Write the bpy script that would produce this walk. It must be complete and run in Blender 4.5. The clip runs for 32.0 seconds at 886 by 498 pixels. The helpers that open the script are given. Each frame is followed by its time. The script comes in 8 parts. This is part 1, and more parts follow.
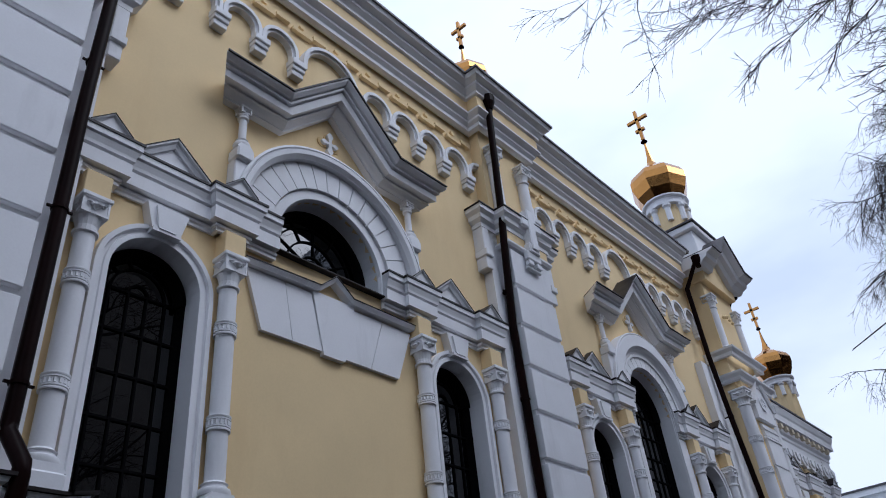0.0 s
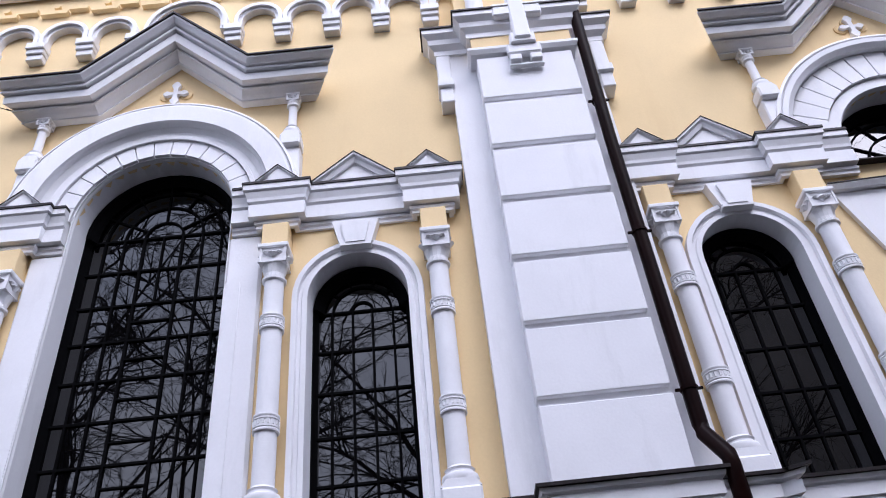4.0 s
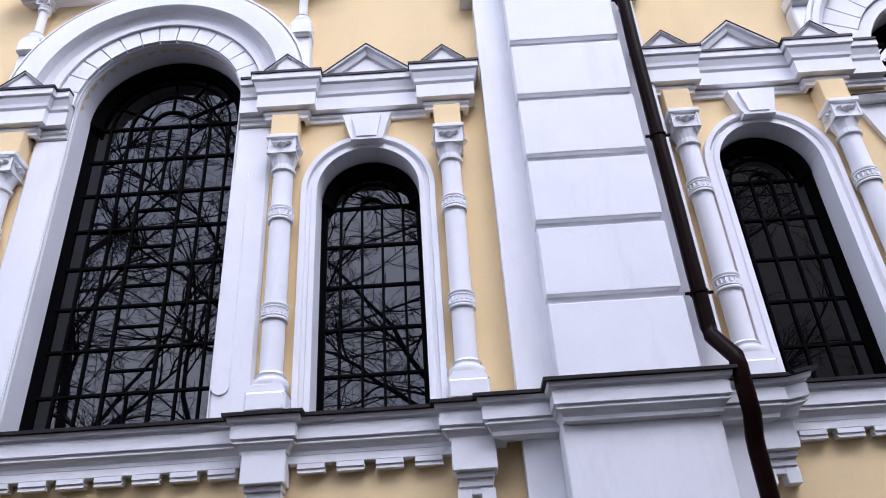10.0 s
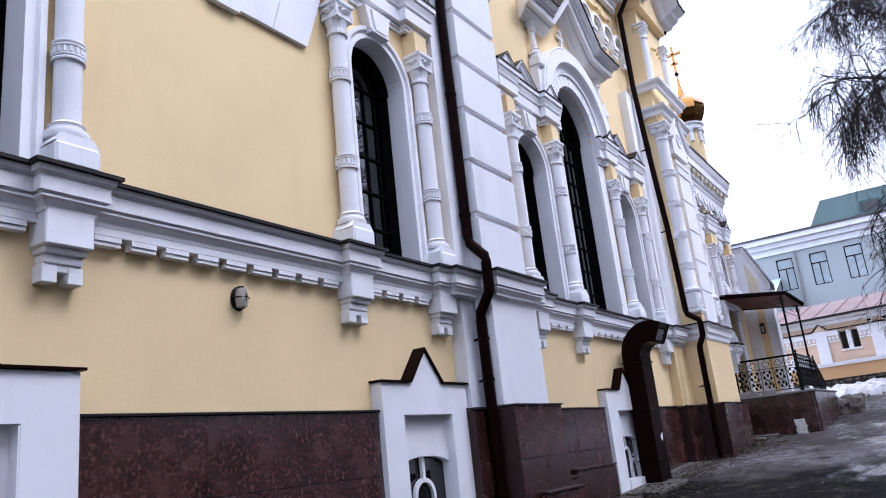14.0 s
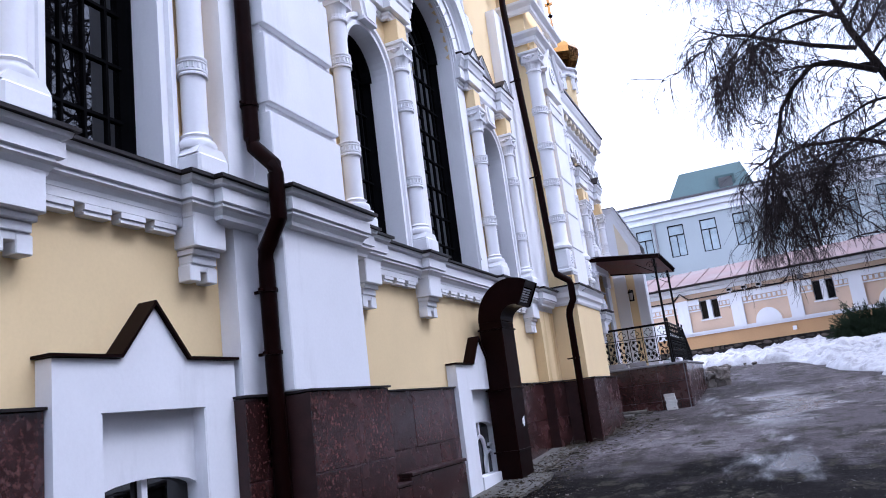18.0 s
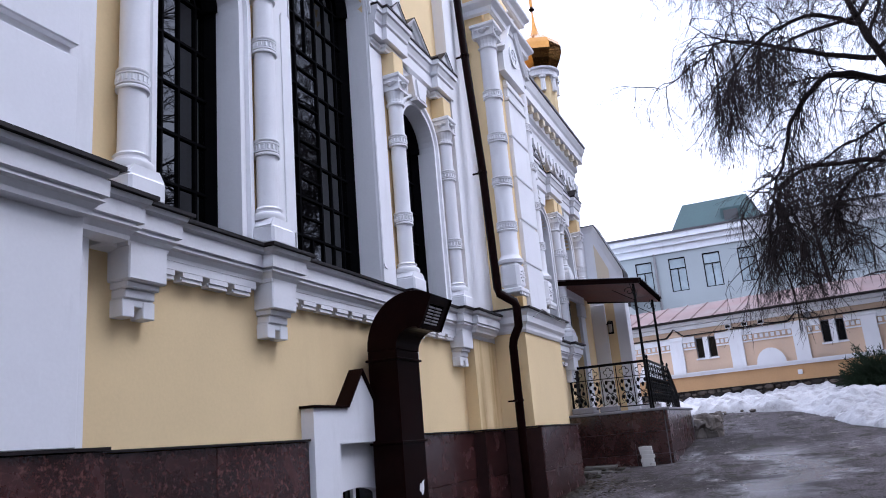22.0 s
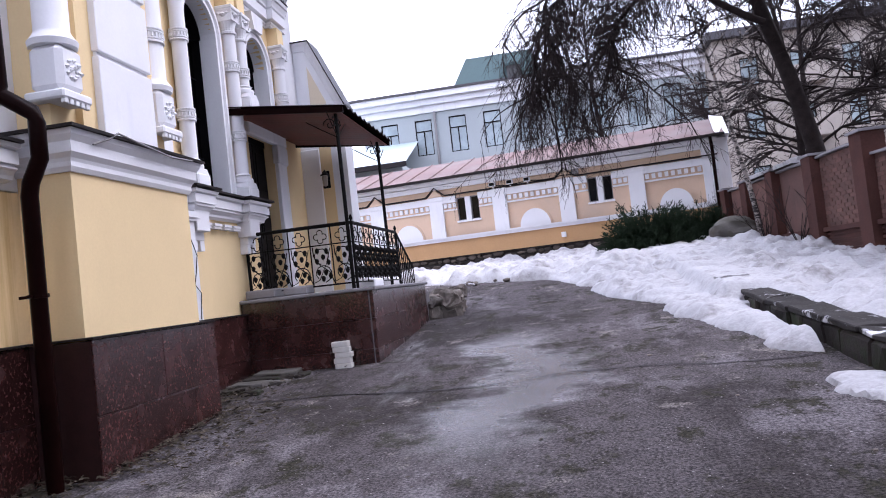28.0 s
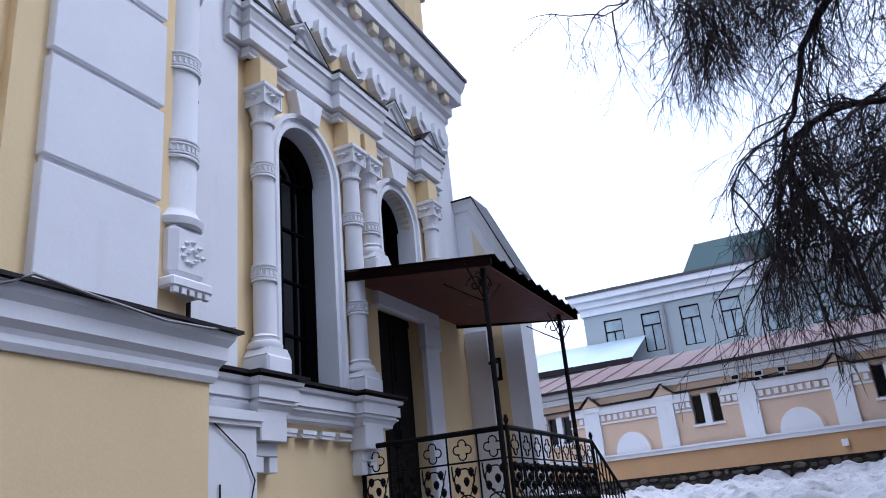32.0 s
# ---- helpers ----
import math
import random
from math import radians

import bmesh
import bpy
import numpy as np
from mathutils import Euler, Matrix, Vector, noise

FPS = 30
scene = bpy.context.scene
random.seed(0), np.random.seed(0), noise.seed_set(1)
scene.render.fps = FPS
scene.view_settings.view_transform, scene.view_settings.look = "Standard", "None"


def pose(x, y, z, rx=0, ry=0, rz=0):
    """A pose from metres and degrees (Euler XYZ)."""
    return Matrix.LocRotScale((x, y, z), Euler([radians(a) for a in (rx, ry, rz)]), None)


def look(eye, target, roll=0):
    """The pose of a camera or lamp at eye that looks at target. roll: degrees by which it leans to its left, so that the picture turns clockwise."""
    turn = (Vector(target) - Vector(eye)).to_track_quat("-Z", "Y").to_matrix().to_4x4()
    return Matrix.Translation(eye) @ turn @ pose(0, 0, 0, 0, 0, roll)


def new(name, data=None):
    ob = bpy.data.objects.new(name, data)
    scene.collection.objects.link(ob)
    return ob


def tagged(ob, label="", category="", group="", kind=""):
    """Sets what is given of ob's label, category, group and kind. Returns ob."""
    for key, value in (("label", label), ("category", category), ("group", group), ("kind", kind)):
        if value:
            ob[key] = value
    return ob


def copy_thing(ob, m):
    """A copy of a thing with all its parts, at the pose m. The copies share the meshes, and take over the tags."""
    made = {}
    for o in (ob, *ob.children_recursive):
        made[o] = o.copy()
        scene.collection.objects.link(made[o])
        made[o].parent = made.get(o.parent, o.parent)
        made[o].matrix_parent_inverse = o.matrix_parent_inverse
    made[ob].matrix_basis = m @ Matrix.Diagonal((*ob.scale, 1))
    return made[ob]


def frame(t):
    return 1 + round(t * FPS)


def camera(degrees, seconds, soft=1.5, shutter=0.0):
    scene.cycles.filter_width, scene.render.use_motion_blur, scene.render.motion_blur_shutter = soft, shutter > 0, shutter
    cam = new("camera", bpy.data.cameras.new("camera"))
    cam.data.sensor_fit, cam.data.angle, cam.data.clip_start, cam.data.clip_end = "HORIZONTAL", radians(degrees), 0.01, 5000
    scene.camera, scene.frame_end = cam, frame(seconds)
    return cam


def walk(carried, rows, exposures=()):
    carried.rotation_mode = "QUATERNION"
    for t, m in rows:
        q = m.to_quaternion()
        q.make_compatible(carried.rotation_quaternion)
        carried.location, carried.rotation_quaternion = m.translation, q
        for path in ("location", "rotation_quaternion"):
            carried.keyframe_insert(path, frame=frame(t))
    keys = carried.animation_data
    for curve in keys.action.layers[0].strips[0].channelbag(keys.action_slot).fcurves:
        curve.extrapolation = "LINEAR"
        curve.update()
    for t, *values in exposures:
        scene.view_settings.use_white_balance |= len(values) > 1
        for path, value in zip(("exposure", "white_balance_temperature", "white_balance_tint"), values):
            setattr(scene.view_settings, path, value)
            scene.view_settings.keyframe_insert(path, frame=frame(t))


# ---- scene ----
# ---- camera ----
cam = camera(60.5, 32.0, soft=1.0, shutter=0.0)
PATH = [
    (0, (-0.077, 0.415, 1.862), (-1.101, 1.718, 2.98), -6.7),
    (0.5, (-0.115, 0.405, 1.838), (-1.207, 1.638, 2.974), -7.4),
    (1, (-0.127, 0.409, 1.822), (-1.308, 1.541, 2.973), -7.5),
    (1.5, (-0.099, 0.378, 1.83), (-1.377, 1.392, 2.988), -7.7),
    (2, (-0.118, 0.37, 1.819), (-1.474, 1.254, 2.993), -8.3),
    (2.5, (-0.156, 0.354, 1.816), (-1.603, 1.049, 3.01), -8.8),
    (3, (-0.136, 0.372, 1.814), (-1.663, 0.817, 3.027), -8.2),
    (3.5, (-0.087, 0.389, 1.829), (-1.654, 0.633, 3.049), -7.6),
    (4, (-0.053, 0.431, 1.851), (-1.646, 0.453, 3.06), -6.3),
    (4.5, (-0.047, 0.435, 1.859), (-1.629, 0.222, 3.064), -3.9),
    (6.5, (-0.116, 0.317, 1.78), (-1.602, -0.3, 2.968), -2.8),
    (7, (-0.132, 0.313, 1.778), (-1.606, -0.358, 2.95), -3.0),
    (7.5, (-0.126, 0.291, 1.762), (-1.597, -0.415, 2.918), -2.7),
    (8, (-0.126, 0.285, 1.753), (-1.62, -0.416, 2.883), -2.6),
    (8.5, (-0.139, 0.296, 1.759), (-1.706, -0.322, 2.838), -2.7),
    (9, (-0.149, 0.278, 1.755), (-1.783, -0.175, 2.816), -2.5),
    (9.5, (-0.256, 0.332, 1.725), (-1.934, 0.069, 2.781), -3.0),
    (10, (-0.245, 0.288, 1.739), (-1.957, 0.297, 2.774), -3.9),
    (10.5, (-0.189, 0.273, 1.799), (-1.889, 0.608, 2.796), -5.5),
    (11, (-0.142, 0.377, 1.816), (-1.748, 1.074, 2.784), -5.3),
    (11.5, (-0.16, 0.499, 1.802), (-1.621, 1.473, 2.758), -5.8),
    (12, (-0.313, 0.663, 1.725), (-1.588, 1.9, 2.644), -6.8),
    (12.5, (-0.593, 0.859, 1.632), (-1.729, 2.357, 2.313), -8.0),
    (13, (-0.85, 1.053, 1.581), (-2.003, 2.634, 1.994), -7.0),
    (13.5, (-1.109, 1.354, 1.604), (-2.181, 2.98, 2.062), -5.7),
    (14, (-1.388, 1.594, 1.646), (-2.417, 3.225, 2.177), -6.3),
    (14.5, (-1.631, 1.86, 1.641), (-2.597, 3.495, 2.27), -6.4),
    (16.5, (-2.29, 3.418, 1.836), (-3.245, 5.12, 2.273), -7.4),
    (17, (-2.416, 3.747, 1.875), (-3.22, 5.533, 2.281), -7.0),
    (17.5, (-2.426, 4.186, 1.879), (-3.187, 5.989, 2.294), -7.0),
    (18, (-2.39, 4.607, 1.879), (-3.137, 6.415, 2.298), -7.2),
    (18.5, (-2.394, 5.03, 1.929), (-3.089, 6.859, 2.345), -6.9),
    (19, (-2.306, 5.469, 1.95), (-2.968, 7.309, 2.371), -6.2),
    (19.5, (-2.284, 5.836, 1.983), (-2.941, 7.679, 2.399), -6.2),
    (20, (-2.357, 6.175, 2.021), (-3.016, 8.016, 2.441), -5.4),
    (20.5, (-2.326, 6.523, 2.051), (-3.028, 8.324, 2.561), -4.0),
    (21, (-2.353, 6.909, 2.078), (-3.07, 8.667, 2.705), -3.7),
    (21.5, (-2.33, 7.309, 2.055), (-3.054, 9.068, 2.671), -3.4),
    (22, (-2.267, 7.724, 2.057), (-3.017, 9.511, 2.55), -4.9),
    (22.5, (-2.288, 8.148, 2.084), (-3.065, 9.957, 2.434), -4.6),
    (23, (-2.177, 8.563, 2.06), (-2.983, 10.371, 2.347), -3.2),
    (23.5, (-2.121, 9.021, 2.063), (-2.94, 10.832, 2.281), -2.7),
    (24, (-2.136, 9.504, 2.114), (-2.933, 11.328, 2.316), -2.8),
    (24.5, (-2.1, 9.9, 2.134), (-2.896, 11.726, 2.315), -3.1),
    (25, (-2.125, 10.344, 2.238), (-2.914, 12.119, 2.712), -6.1),
    (25.5, (-2.01, 10.569, 2.253), (-2.742, 12.307, 2.92), -7.5),
    (27.5, (-1.728, 12.459, 2.28), (-2.297, 14.356, 2.553), -7.0),
    (28, (-1.742, 12.948, 2.292), (-2.047, 14.922, 2.384), -6.5),
    (28.5, (-1.74, 13.401, 2.321), (-2.05, 15.377, 2.361), -5.7),
    (29, (-1.766, 13.906, 2.352), (-2.021, 15.89, 2.349), -4.8),
    (29.5, (-1.736, 14.393, 2.345), (-1.872, 16.388, 2.368), -4.2),
    (30, (-1.738, 14.881, 2.342), (-2.027, 16.859, 2.373), -5.1),
    (30.5, (-1.781, 15.328, 2.405), (-2.255, 17.267, 2.534), -5.9),
    (31, (-1.861, 15.788, 2.494), (-2.655, 17.607, 2.744), -6.5),
    (31.5, (-1.964, 16.23, 2.549), (-2.784, 18.005, 2.968), -5.9),
    (32, (-1.991, 16.635, 2.542), (-2.776, 18.347, 3.214), -5.5),
]
EXPOSURES = [(0.0, 0.02, 5560, 13), (1.0, 0.08, 5510, 15), (2.0, 0.6, 5650, 18), (3.0, 1.02, 5740, 21), (4.0, 1.23, 5770, 21), (7.0, 1.17, 5690, 21), (8.0, 1.0, 5670, 21), (9.0, 1.09, 5670, 21), (10.0, 1.38, 5740, 21), (11.0, 1.36, 5810, 21), (12.0, 0.59, 5700, 20), (13.0, 1.09, 5650, 21), (14.0, 1.38, 5590, 20), (17.0, 1.61, 5410, 21), (18.0, 1.54, 5380, 21), (19.0, 1.6, 5490, 22), (20.0, 1.57, 5530, 19), (21.0, 1.45, 5540, 19), (22.0, 1.16, 5600, 20), (23.0, 1.75, 5790, 22), (24.0, 1.99, 5720, 21), (25.0, 1.92, 5470, 20), (28.0, 1.52, 5890, 24), (29.0, 2.15, 5950, 22), (30.0, 2.27, 5790, 22), (31.0, 1.71, 5690, 21), (32.0, 0.81, 5290, 17)]
walk(cam, [(t, look(eye, target, roll)) for t, eye, target, roll in PATH], EXPOSURES)

# ---- world, sun ----
world = bpy.data.worlds.new("overcast_sky")
scene.world = world
world.use_nodes = True
wn, wl = world.node_tree.nodes, world.node_tree.links
wn.clear()
SUN_EL, SUN_AZ = 48.0, 70.0
sky = wn.new("ShaderNodeTexSky")
sky.sky_type = 'NISHITA'
sky.sun_disc = False
sky.sun_elevation, sky.sun_rotation = radians(SUN_EL), radians(SUN_AZ)
coord = wn.new("ShaderNodeTexCoord")
stretch = wn.new("ShaderNodeMapping")
stretch.inputs["Scale"].default_value = (1.2, 1.2, 3.0)
cloud = wn.new("ShaderNodeTexNoise")
cloud.inputs["Scale"].default_value, cloud.inputs["Detail"].default_value = 1.6, 5.0
cramp = wn.new("ShaderNodeValToRGB")
cramp.color_ramp.elements[0].position, cramp.color_ramp.elements[0].color = 0.36, (6.9, 7.5, 8.6, 1)
cramp.color_ramp.elements[1].position, cramp.color_ramp.elements[1].color = 0.62, (9.6, 9.95, 10.5, 1)
veil = wn.new("ShaderNodeMix")
veil.data_type = 'RGBA'
veil.inputs[0].default_value = 0.93
back = wn.new("ShaderNodeBackground")
back.inputs["Strength"].default_value = 0.10
wout = wn.new("ShaderNodeOutputWorld")
wl.new(coord.outputs["Generated"], stretch.inputs["Vector"])
wl.new(stretch.outputs["Vector"], cloud.inputs["Vector"])
wl.new(cloud.outputs["Fac"], cramp.inputs["Fac"])
wl.new(sky.outputs["Color"], veil.inputs[6])
wl.new(cramp.outputs["Color"], veil.inputs[7])
zen = wn.new("ShaderNodeSeparateXYZ")             # an overcast sky is brightest overhead
lift = wn.new("ShaderNodeMapRange")
lift.inputs["To Min"].default_value, lift.inputs["To Max"].default_value = 0.92, 1.22
grade = wn.new("ShaderNodeVectorMath")
grade.operation = 'SCALE'
wl.new(coord.outputs["Generated"], zen.inputs[0])
wl.new(zen.outputs["Z"], lift.inputs["Value"])
wl.new(veil.outputs[2], grade.inputs[0])
wl.new(lift.outputs["Result"], grade.inputs["Scale"])
wl.new(grade.outputs["Vector"], back.inputs["Color"])
wl.new(back.outputs["Background"], wout.inputs["Surface"])

sun = new("sun", bpy.data.lights.new("sun", 'SUN'))
sun.data.energy, sun.data.angle, sun.data.color = 1.5, radians(40), (1.0, 0.97, 0.93)
sa, se = radians(SUN_AZ), radians(SUN_EL)
sun.matrix_world = look((0, 0, 0), (-math.sin(sa) * math.cos(se), -math.cos(sa) * math.cos(se), -math.sin(se)))


# ---- materials ----
def material(name, base, rough=0.8, metal=0.0, spread=0.12, scale=2.0, grain=60.0, bump=0.1, stain=None, stain_at=(0.55, 0.75), stain_scale=0.7, ior=None, jitter=0.0, wide=0.0, spec=0.5, drip=None):
    """Two scales of colour variation, an optional stain colour, and fine relief."""
    m = bpy.data.materials.new(name)
    m.use_nodes = True
    n, l = m.node_tree.nodes, m.node_tree.links
    b = n["Principled BSDF"]
    b.inputs["Metallic"].default_value = metal
    b.inputs["Specular IOR Level"].default_value = spec
    if ior:
        b.inputs["IOR"].default_value = ior
    geo = n.new("ShaderNodeNewGeometry")
    big = n.new("ShaderNodeTexNoise")
    big.inputs["Scale"].default_value, big.inputs["Detail"].default_value = scale, 6.0
    l.new(geo.outputs["Position"], big.inputs["Vector"])
    fine = n.new("ShaderNodeTexNoise")
    fine.inputs["Scale"].default_value, fine.inputs["Detail"].default_value = grain, 4.0
    l.new(geo.outputs["Position"], fine.inputs["Vector"])
    mixn = n.new("ShaderNodeMath")
    mixn.operation = 'MULTIPLY_ADD'
    mixn.inputs[1].default_value = 0.45
    l.new(fine.outputs["Fac"], mixn.inputs[0])
    l.new(big.outputs["Fac"], mixn.inputs[2])
    ramp = n.new("ShaderNodeValToRGB")
    lo, hi = 1 - spread, 1 + spread
    ramp.color_ramp.elements[0].position, ramp.color_ramp.elements[1].position = 0.45, 0.98
    ramp.color_ramp.elements[0].color = (*[min(1, c * lo) for c in base], 1)
    ramp.color_ramp.elements[1].color = (*[min(1, c * hi) for c in base], 1)
    l.new(mixn.outputs[0], ramp.inputs["Fac"])
    last = ramp.outputs["Color"]
    if stain:
        st = n.new("ShaderNodeTexNoise")
        st.inputs["Scale"].default_value, st.inputs["Detail"].default_value, st.inputs["Roughness"].default_value = stain_scale, 8.0, 0.65
        if drip:                                        # stains drawn out downwards
            mp = n.new("ShaderNodeMapping")
            mp.inputs["Scale"].default_value = drip
            l.new(geo.outputs["Position"], mp.inputs["Vector"])
            l.new(mp.outputs["Vector"], st.inputs["Vector"])
        else:
            l.new(geo.outputs["Position"], st.inputs["Vector"])
        sr = n.new("ShaderNodeValToRGB")
        sr.color_ramp.elements[0].position, sr.color_ramp.elements[1].position = stain_at
        sr.color_ramp.elements[0].color, sr.color_ramp.elements[1].color = (0, 0, 0, 1), (1, 1, 1, 1)
        l.new(st.outputs["Fac"], sr.inputs["Fac"])
        mx = n.new("ShaderNodeMix")
        mx.data_type = 'RGBA'
        l.new(sr.outputs["Color"], mx.inputs[0])
        l.new(last, mx.inputs[6])
        mx.inputs[7].default_value = (*stain, 1)
        last = mx.outputs[2]
    if jitter:
        info = n.new("ShaderNodeObjectInfo")
        hsv = n.new("ShaderNodeHueSaturation")
        rng = n.new("ShaderNodeMapRange")
        rng.inputs["To Min"].default_value, rng.inputs["To Max"].default_value = 1 - jitter, 1 + jitter
        l.new(info.outputs["Random"], rng.inputs["Value"])
        l.new(rng.outputs["Result"], hsv.inputs["Value"])
        l.new(last, hsv.inputs["Color"])
        last = hsv.outputs["Color"]
    l.new(last, b.inputs["Base Color"])
    rr = n.new("ShaderNodeMapRange")
    rr.inputs["To Min"].default_value, rr.inputs["To Max"].default_value = max(0.02, rough - 0.1 - wide), min(1, rough + 0.1)
    l.new(big.outputs["Fac"], rr.inputs["Value"])
    l.new(rr.outputs["Result"], b.inputs["Roughness"])
    if bump:
        bp = n.new("ShaderNodeBump")
        bp.inputs["Strength"].default_value, bp.inputs["Distance"].default_value = bump, 0.02
        l.new(mixn.outputs[0], bp.inputs["Height"])
        l.new(bp.outputs["Normal"], b.inputs["Normal"])
    return m


def wet_ground():
    """Worn asphalt: grit, pale dry patches, dark damp stains and thin wet films."""
    m = bpy.data.materials.new("wet_asphalt")
    m.use_nodes = True
    n, l = m.node_tree.nodes, m.node_tree.links
    b = n["Principled BSDF"]
    geo = n.new("ShaderNodeNewGeometry")

    def field(scale, detail, rough, stretch=(1, 1, 1), shift=0.0):
        mp = n.new("ShaderNodeMapping")
        mp.inputs["Scale"].default_value = stretch
        mp.inputs["Location"].default_value = (shift, shift * 0.7, 0)
        t = n.new("ShaderNodeTexNoise")
        t.inputs["Scale"].default_value, t.inputs["Detail"].default_value, t.inputs["Roughness"].default_value = scale, detail, rough
        l.new(geo.outputs["Position"], mp.inputs["Vector"])
        l.new(mp.outputs["Vector"], t.inputs["Vector"])
        return t.outputs["Fac"]

    def step(fac, lo, hi):
        r = n.new("ShaderNodeMapRange")
        r.interpolation_type = 'SMOOTHSTEP'
        r.inputs["From Min"].default_value, r.inputs["From Max"].default_value = lo, hi
        l.new(fac, r.inputs["Value"])
        return r.outputs["Result"]

    def blend(fac, a, c):
        x = n.new("ShaderNodeMix")
        x.data_type = 'RGBA'
        l.new(fac, x.inputs[0])
        for sock, v in ((x.inputs[6], a), (x.inputs[7], c)):
            if isinstance(v, tuple):
                sock.default_value = (*v, 1)
            else:
                l.new(v, sock)
        return x.outputs[2]
    grit = field(60, 5, 0.75)
    mid = field(6, 7, 0.7)
    dry = step(field(0.55, 8, 0.72, (1, 0.55, 1), 3.0), 0.53, 0.58)
    damp = step(field(0.75, 9, 0.76, (1, 0.5, 1), 11.0), 0.45, 0.60)
    film = step(field(0.32, 6, 0.6, (1.5, 0.45, 1), 21.0), 0.60, 0.69)
    sep = n.new("ShaderNodeSeparateXYZ")
    l.new(geo.outputs["Position"], sep.inputs[0])
    wob = n.new("ShaderNodeMath")                        # distance from the shallow run-off channel, with a ragged edge
    wob.operation = 'MULTIPLY_ADD'
    wob.inputs[1].default_value = 4.2
    l.new(field(0.42, 7, 0.66, (1, 1, 1), 41.0), wob.inputs[0])
    l.new(sep.outputs["X"], wob.inputs[2])
    off = n.new("ShaderNodeMath")
    off.operation = 'ADD'
    off.inputs[1].default_value = 2.25 - 2.1
    l.new(wob.outputs[0], off.inputs[0])
    dist = n.new("ShaderNodeMath")
    dist.operation = 'ABSOLUTE'
    l.new(off.outputs[0], dist.inputs[0])
    run = step(dist.outputs[0], 0.85, 0.15)
    reach = n.new("ShaderNodeMath")                      # the channel holds water where the yard is flattest
    reach.operation = 'MULTIPLY'
    l.new(step(sep.outputs["Y"], 17.2, 19.6), reach.inputs[0])
    l.new(step(sep.outputs["Y"], 25.5, 23.2), reach.inputs[1])
    held = n.new("ShaderNodeMath")
    held.operation = 'MULTIPLY'
    l.new(run, held.inputs[0])
    l.new(reach.outputs[0], held.inputs[1])
    run = held.outputs[0]
    moss = step(field(2.6, 9, 0.78, (1, 0.7, 1), 51.0), 0.52, 0.60)
    pale = step(field(1.3, 9, 0.80, (1, 0.7, 1), 31.0), 0.58, 0.65)
    col = blend(step(grit, 0.3, 0.75), (0.028, 0.025, 0.025), (0.170, 0.153, 0.155))
    col = blend(step(mid, 0.35, 0.7), col, (0.100, 0.090, 0.092))
    col = blend(dry, col, (0.150, 0.138, 0.143))
    col = blend(damp, col, (0.050, 0.044, 0.043))
    col = blend(pale, col, (0.205, 0.187, 0.173))
    edge = n.new("ShaderNodeMath")                       # colour multiplied darker over the yard at low y, with a ragged border
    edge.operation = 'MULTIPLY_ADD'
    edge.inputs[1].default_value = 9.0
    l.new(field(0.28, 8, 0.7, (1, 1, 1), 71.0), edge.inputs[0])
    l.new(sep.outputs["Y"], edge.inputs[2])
    dark_stretch = step(edge.outputs[0], 20.5, 18.8)
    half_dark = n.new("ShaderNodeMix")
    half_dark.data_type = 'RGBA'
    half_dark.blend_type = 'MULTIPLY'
    l.new(dark_stretch, half_dark.inputs[0])
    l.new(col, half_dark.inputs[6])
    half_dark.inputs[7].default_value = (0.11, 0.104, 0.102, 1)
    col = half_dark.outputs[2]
    col = blend(moss, col, (0.040, 0.038, 0.028))
    speck = step(field(38, 2, 0.5, (1, 1, 1), 61.0), 0.70, 0.74)
    col = blend(speck, col, (0.33, 0.32, 0.31))
    wetc = n.new("ShaderNodeMath")
    wetc.operation = 'MAXIMUM'
    l.new(film, wetc.inputs[0])
    l.new(run, wetc.inputs[1])
    film = wetc.outputs[0]
    coarse = n.new("ShaderNodeMix")                      # loose gravel grains show through every stain
    coarse.data_type = 'RGBA'
    coarse.blend_type = 'MULTIPLY'
    coarse.inputs[0].default_value = 1.0
    l.new(col, coarse.inputs[6])
    l.new(blend(step(field(46, 4, 0.7, (1, 1, 1), 5.0), 0.36, 0.66), (0.42, 0.42, 0.43), (1.62, 1.58, 1.58)), coarse.inputs[7])
    col = coarse.outputs[2]
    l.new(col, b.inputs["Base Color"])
    rough = n.new("ShaderNodeMix")
    rough.data_type = 'FLOAT'
    rough.inputs[2].default_value, rough.inputs[3].default_value = 0.80, 0.22
    l.new(film, rough.inputs[0])
    l.new(rough.outputs[0], b.inputs["Roughness"])
    bp = n.new("ShaderNodeBump")
    bp.inputs["Distance"].default_value = 0.016
    for sock, dry_v, wet_v in ((bp.inputs["Strength"], 0.90, 0.30), (b.inputs["Specular IOR Level"], 0.03, 0.36)):
        mr = n.new("ShaderNodeMapRange")
        mr.inputs["To Min"].default_value, mr.inputs["To Max"].default_value = dry_v, wet_v
        l.new(film, mr.inputs["Value"])
        l.new(mr.outputs["Result"], sock)
    add = n.new("ShaderNodeMath")
    add.operation = 'MULTIPLY_ADD'
    add.inputs[1].default_value = 0.5
    l.new(grit, add.inputs[0])
    l.new(mid, add.inputs[2])
    l.new(add.outputs[0], bp.inputs["Height"])
    l.new(bp.outputs["Normal"], b.inputs["Normal"])
    return m


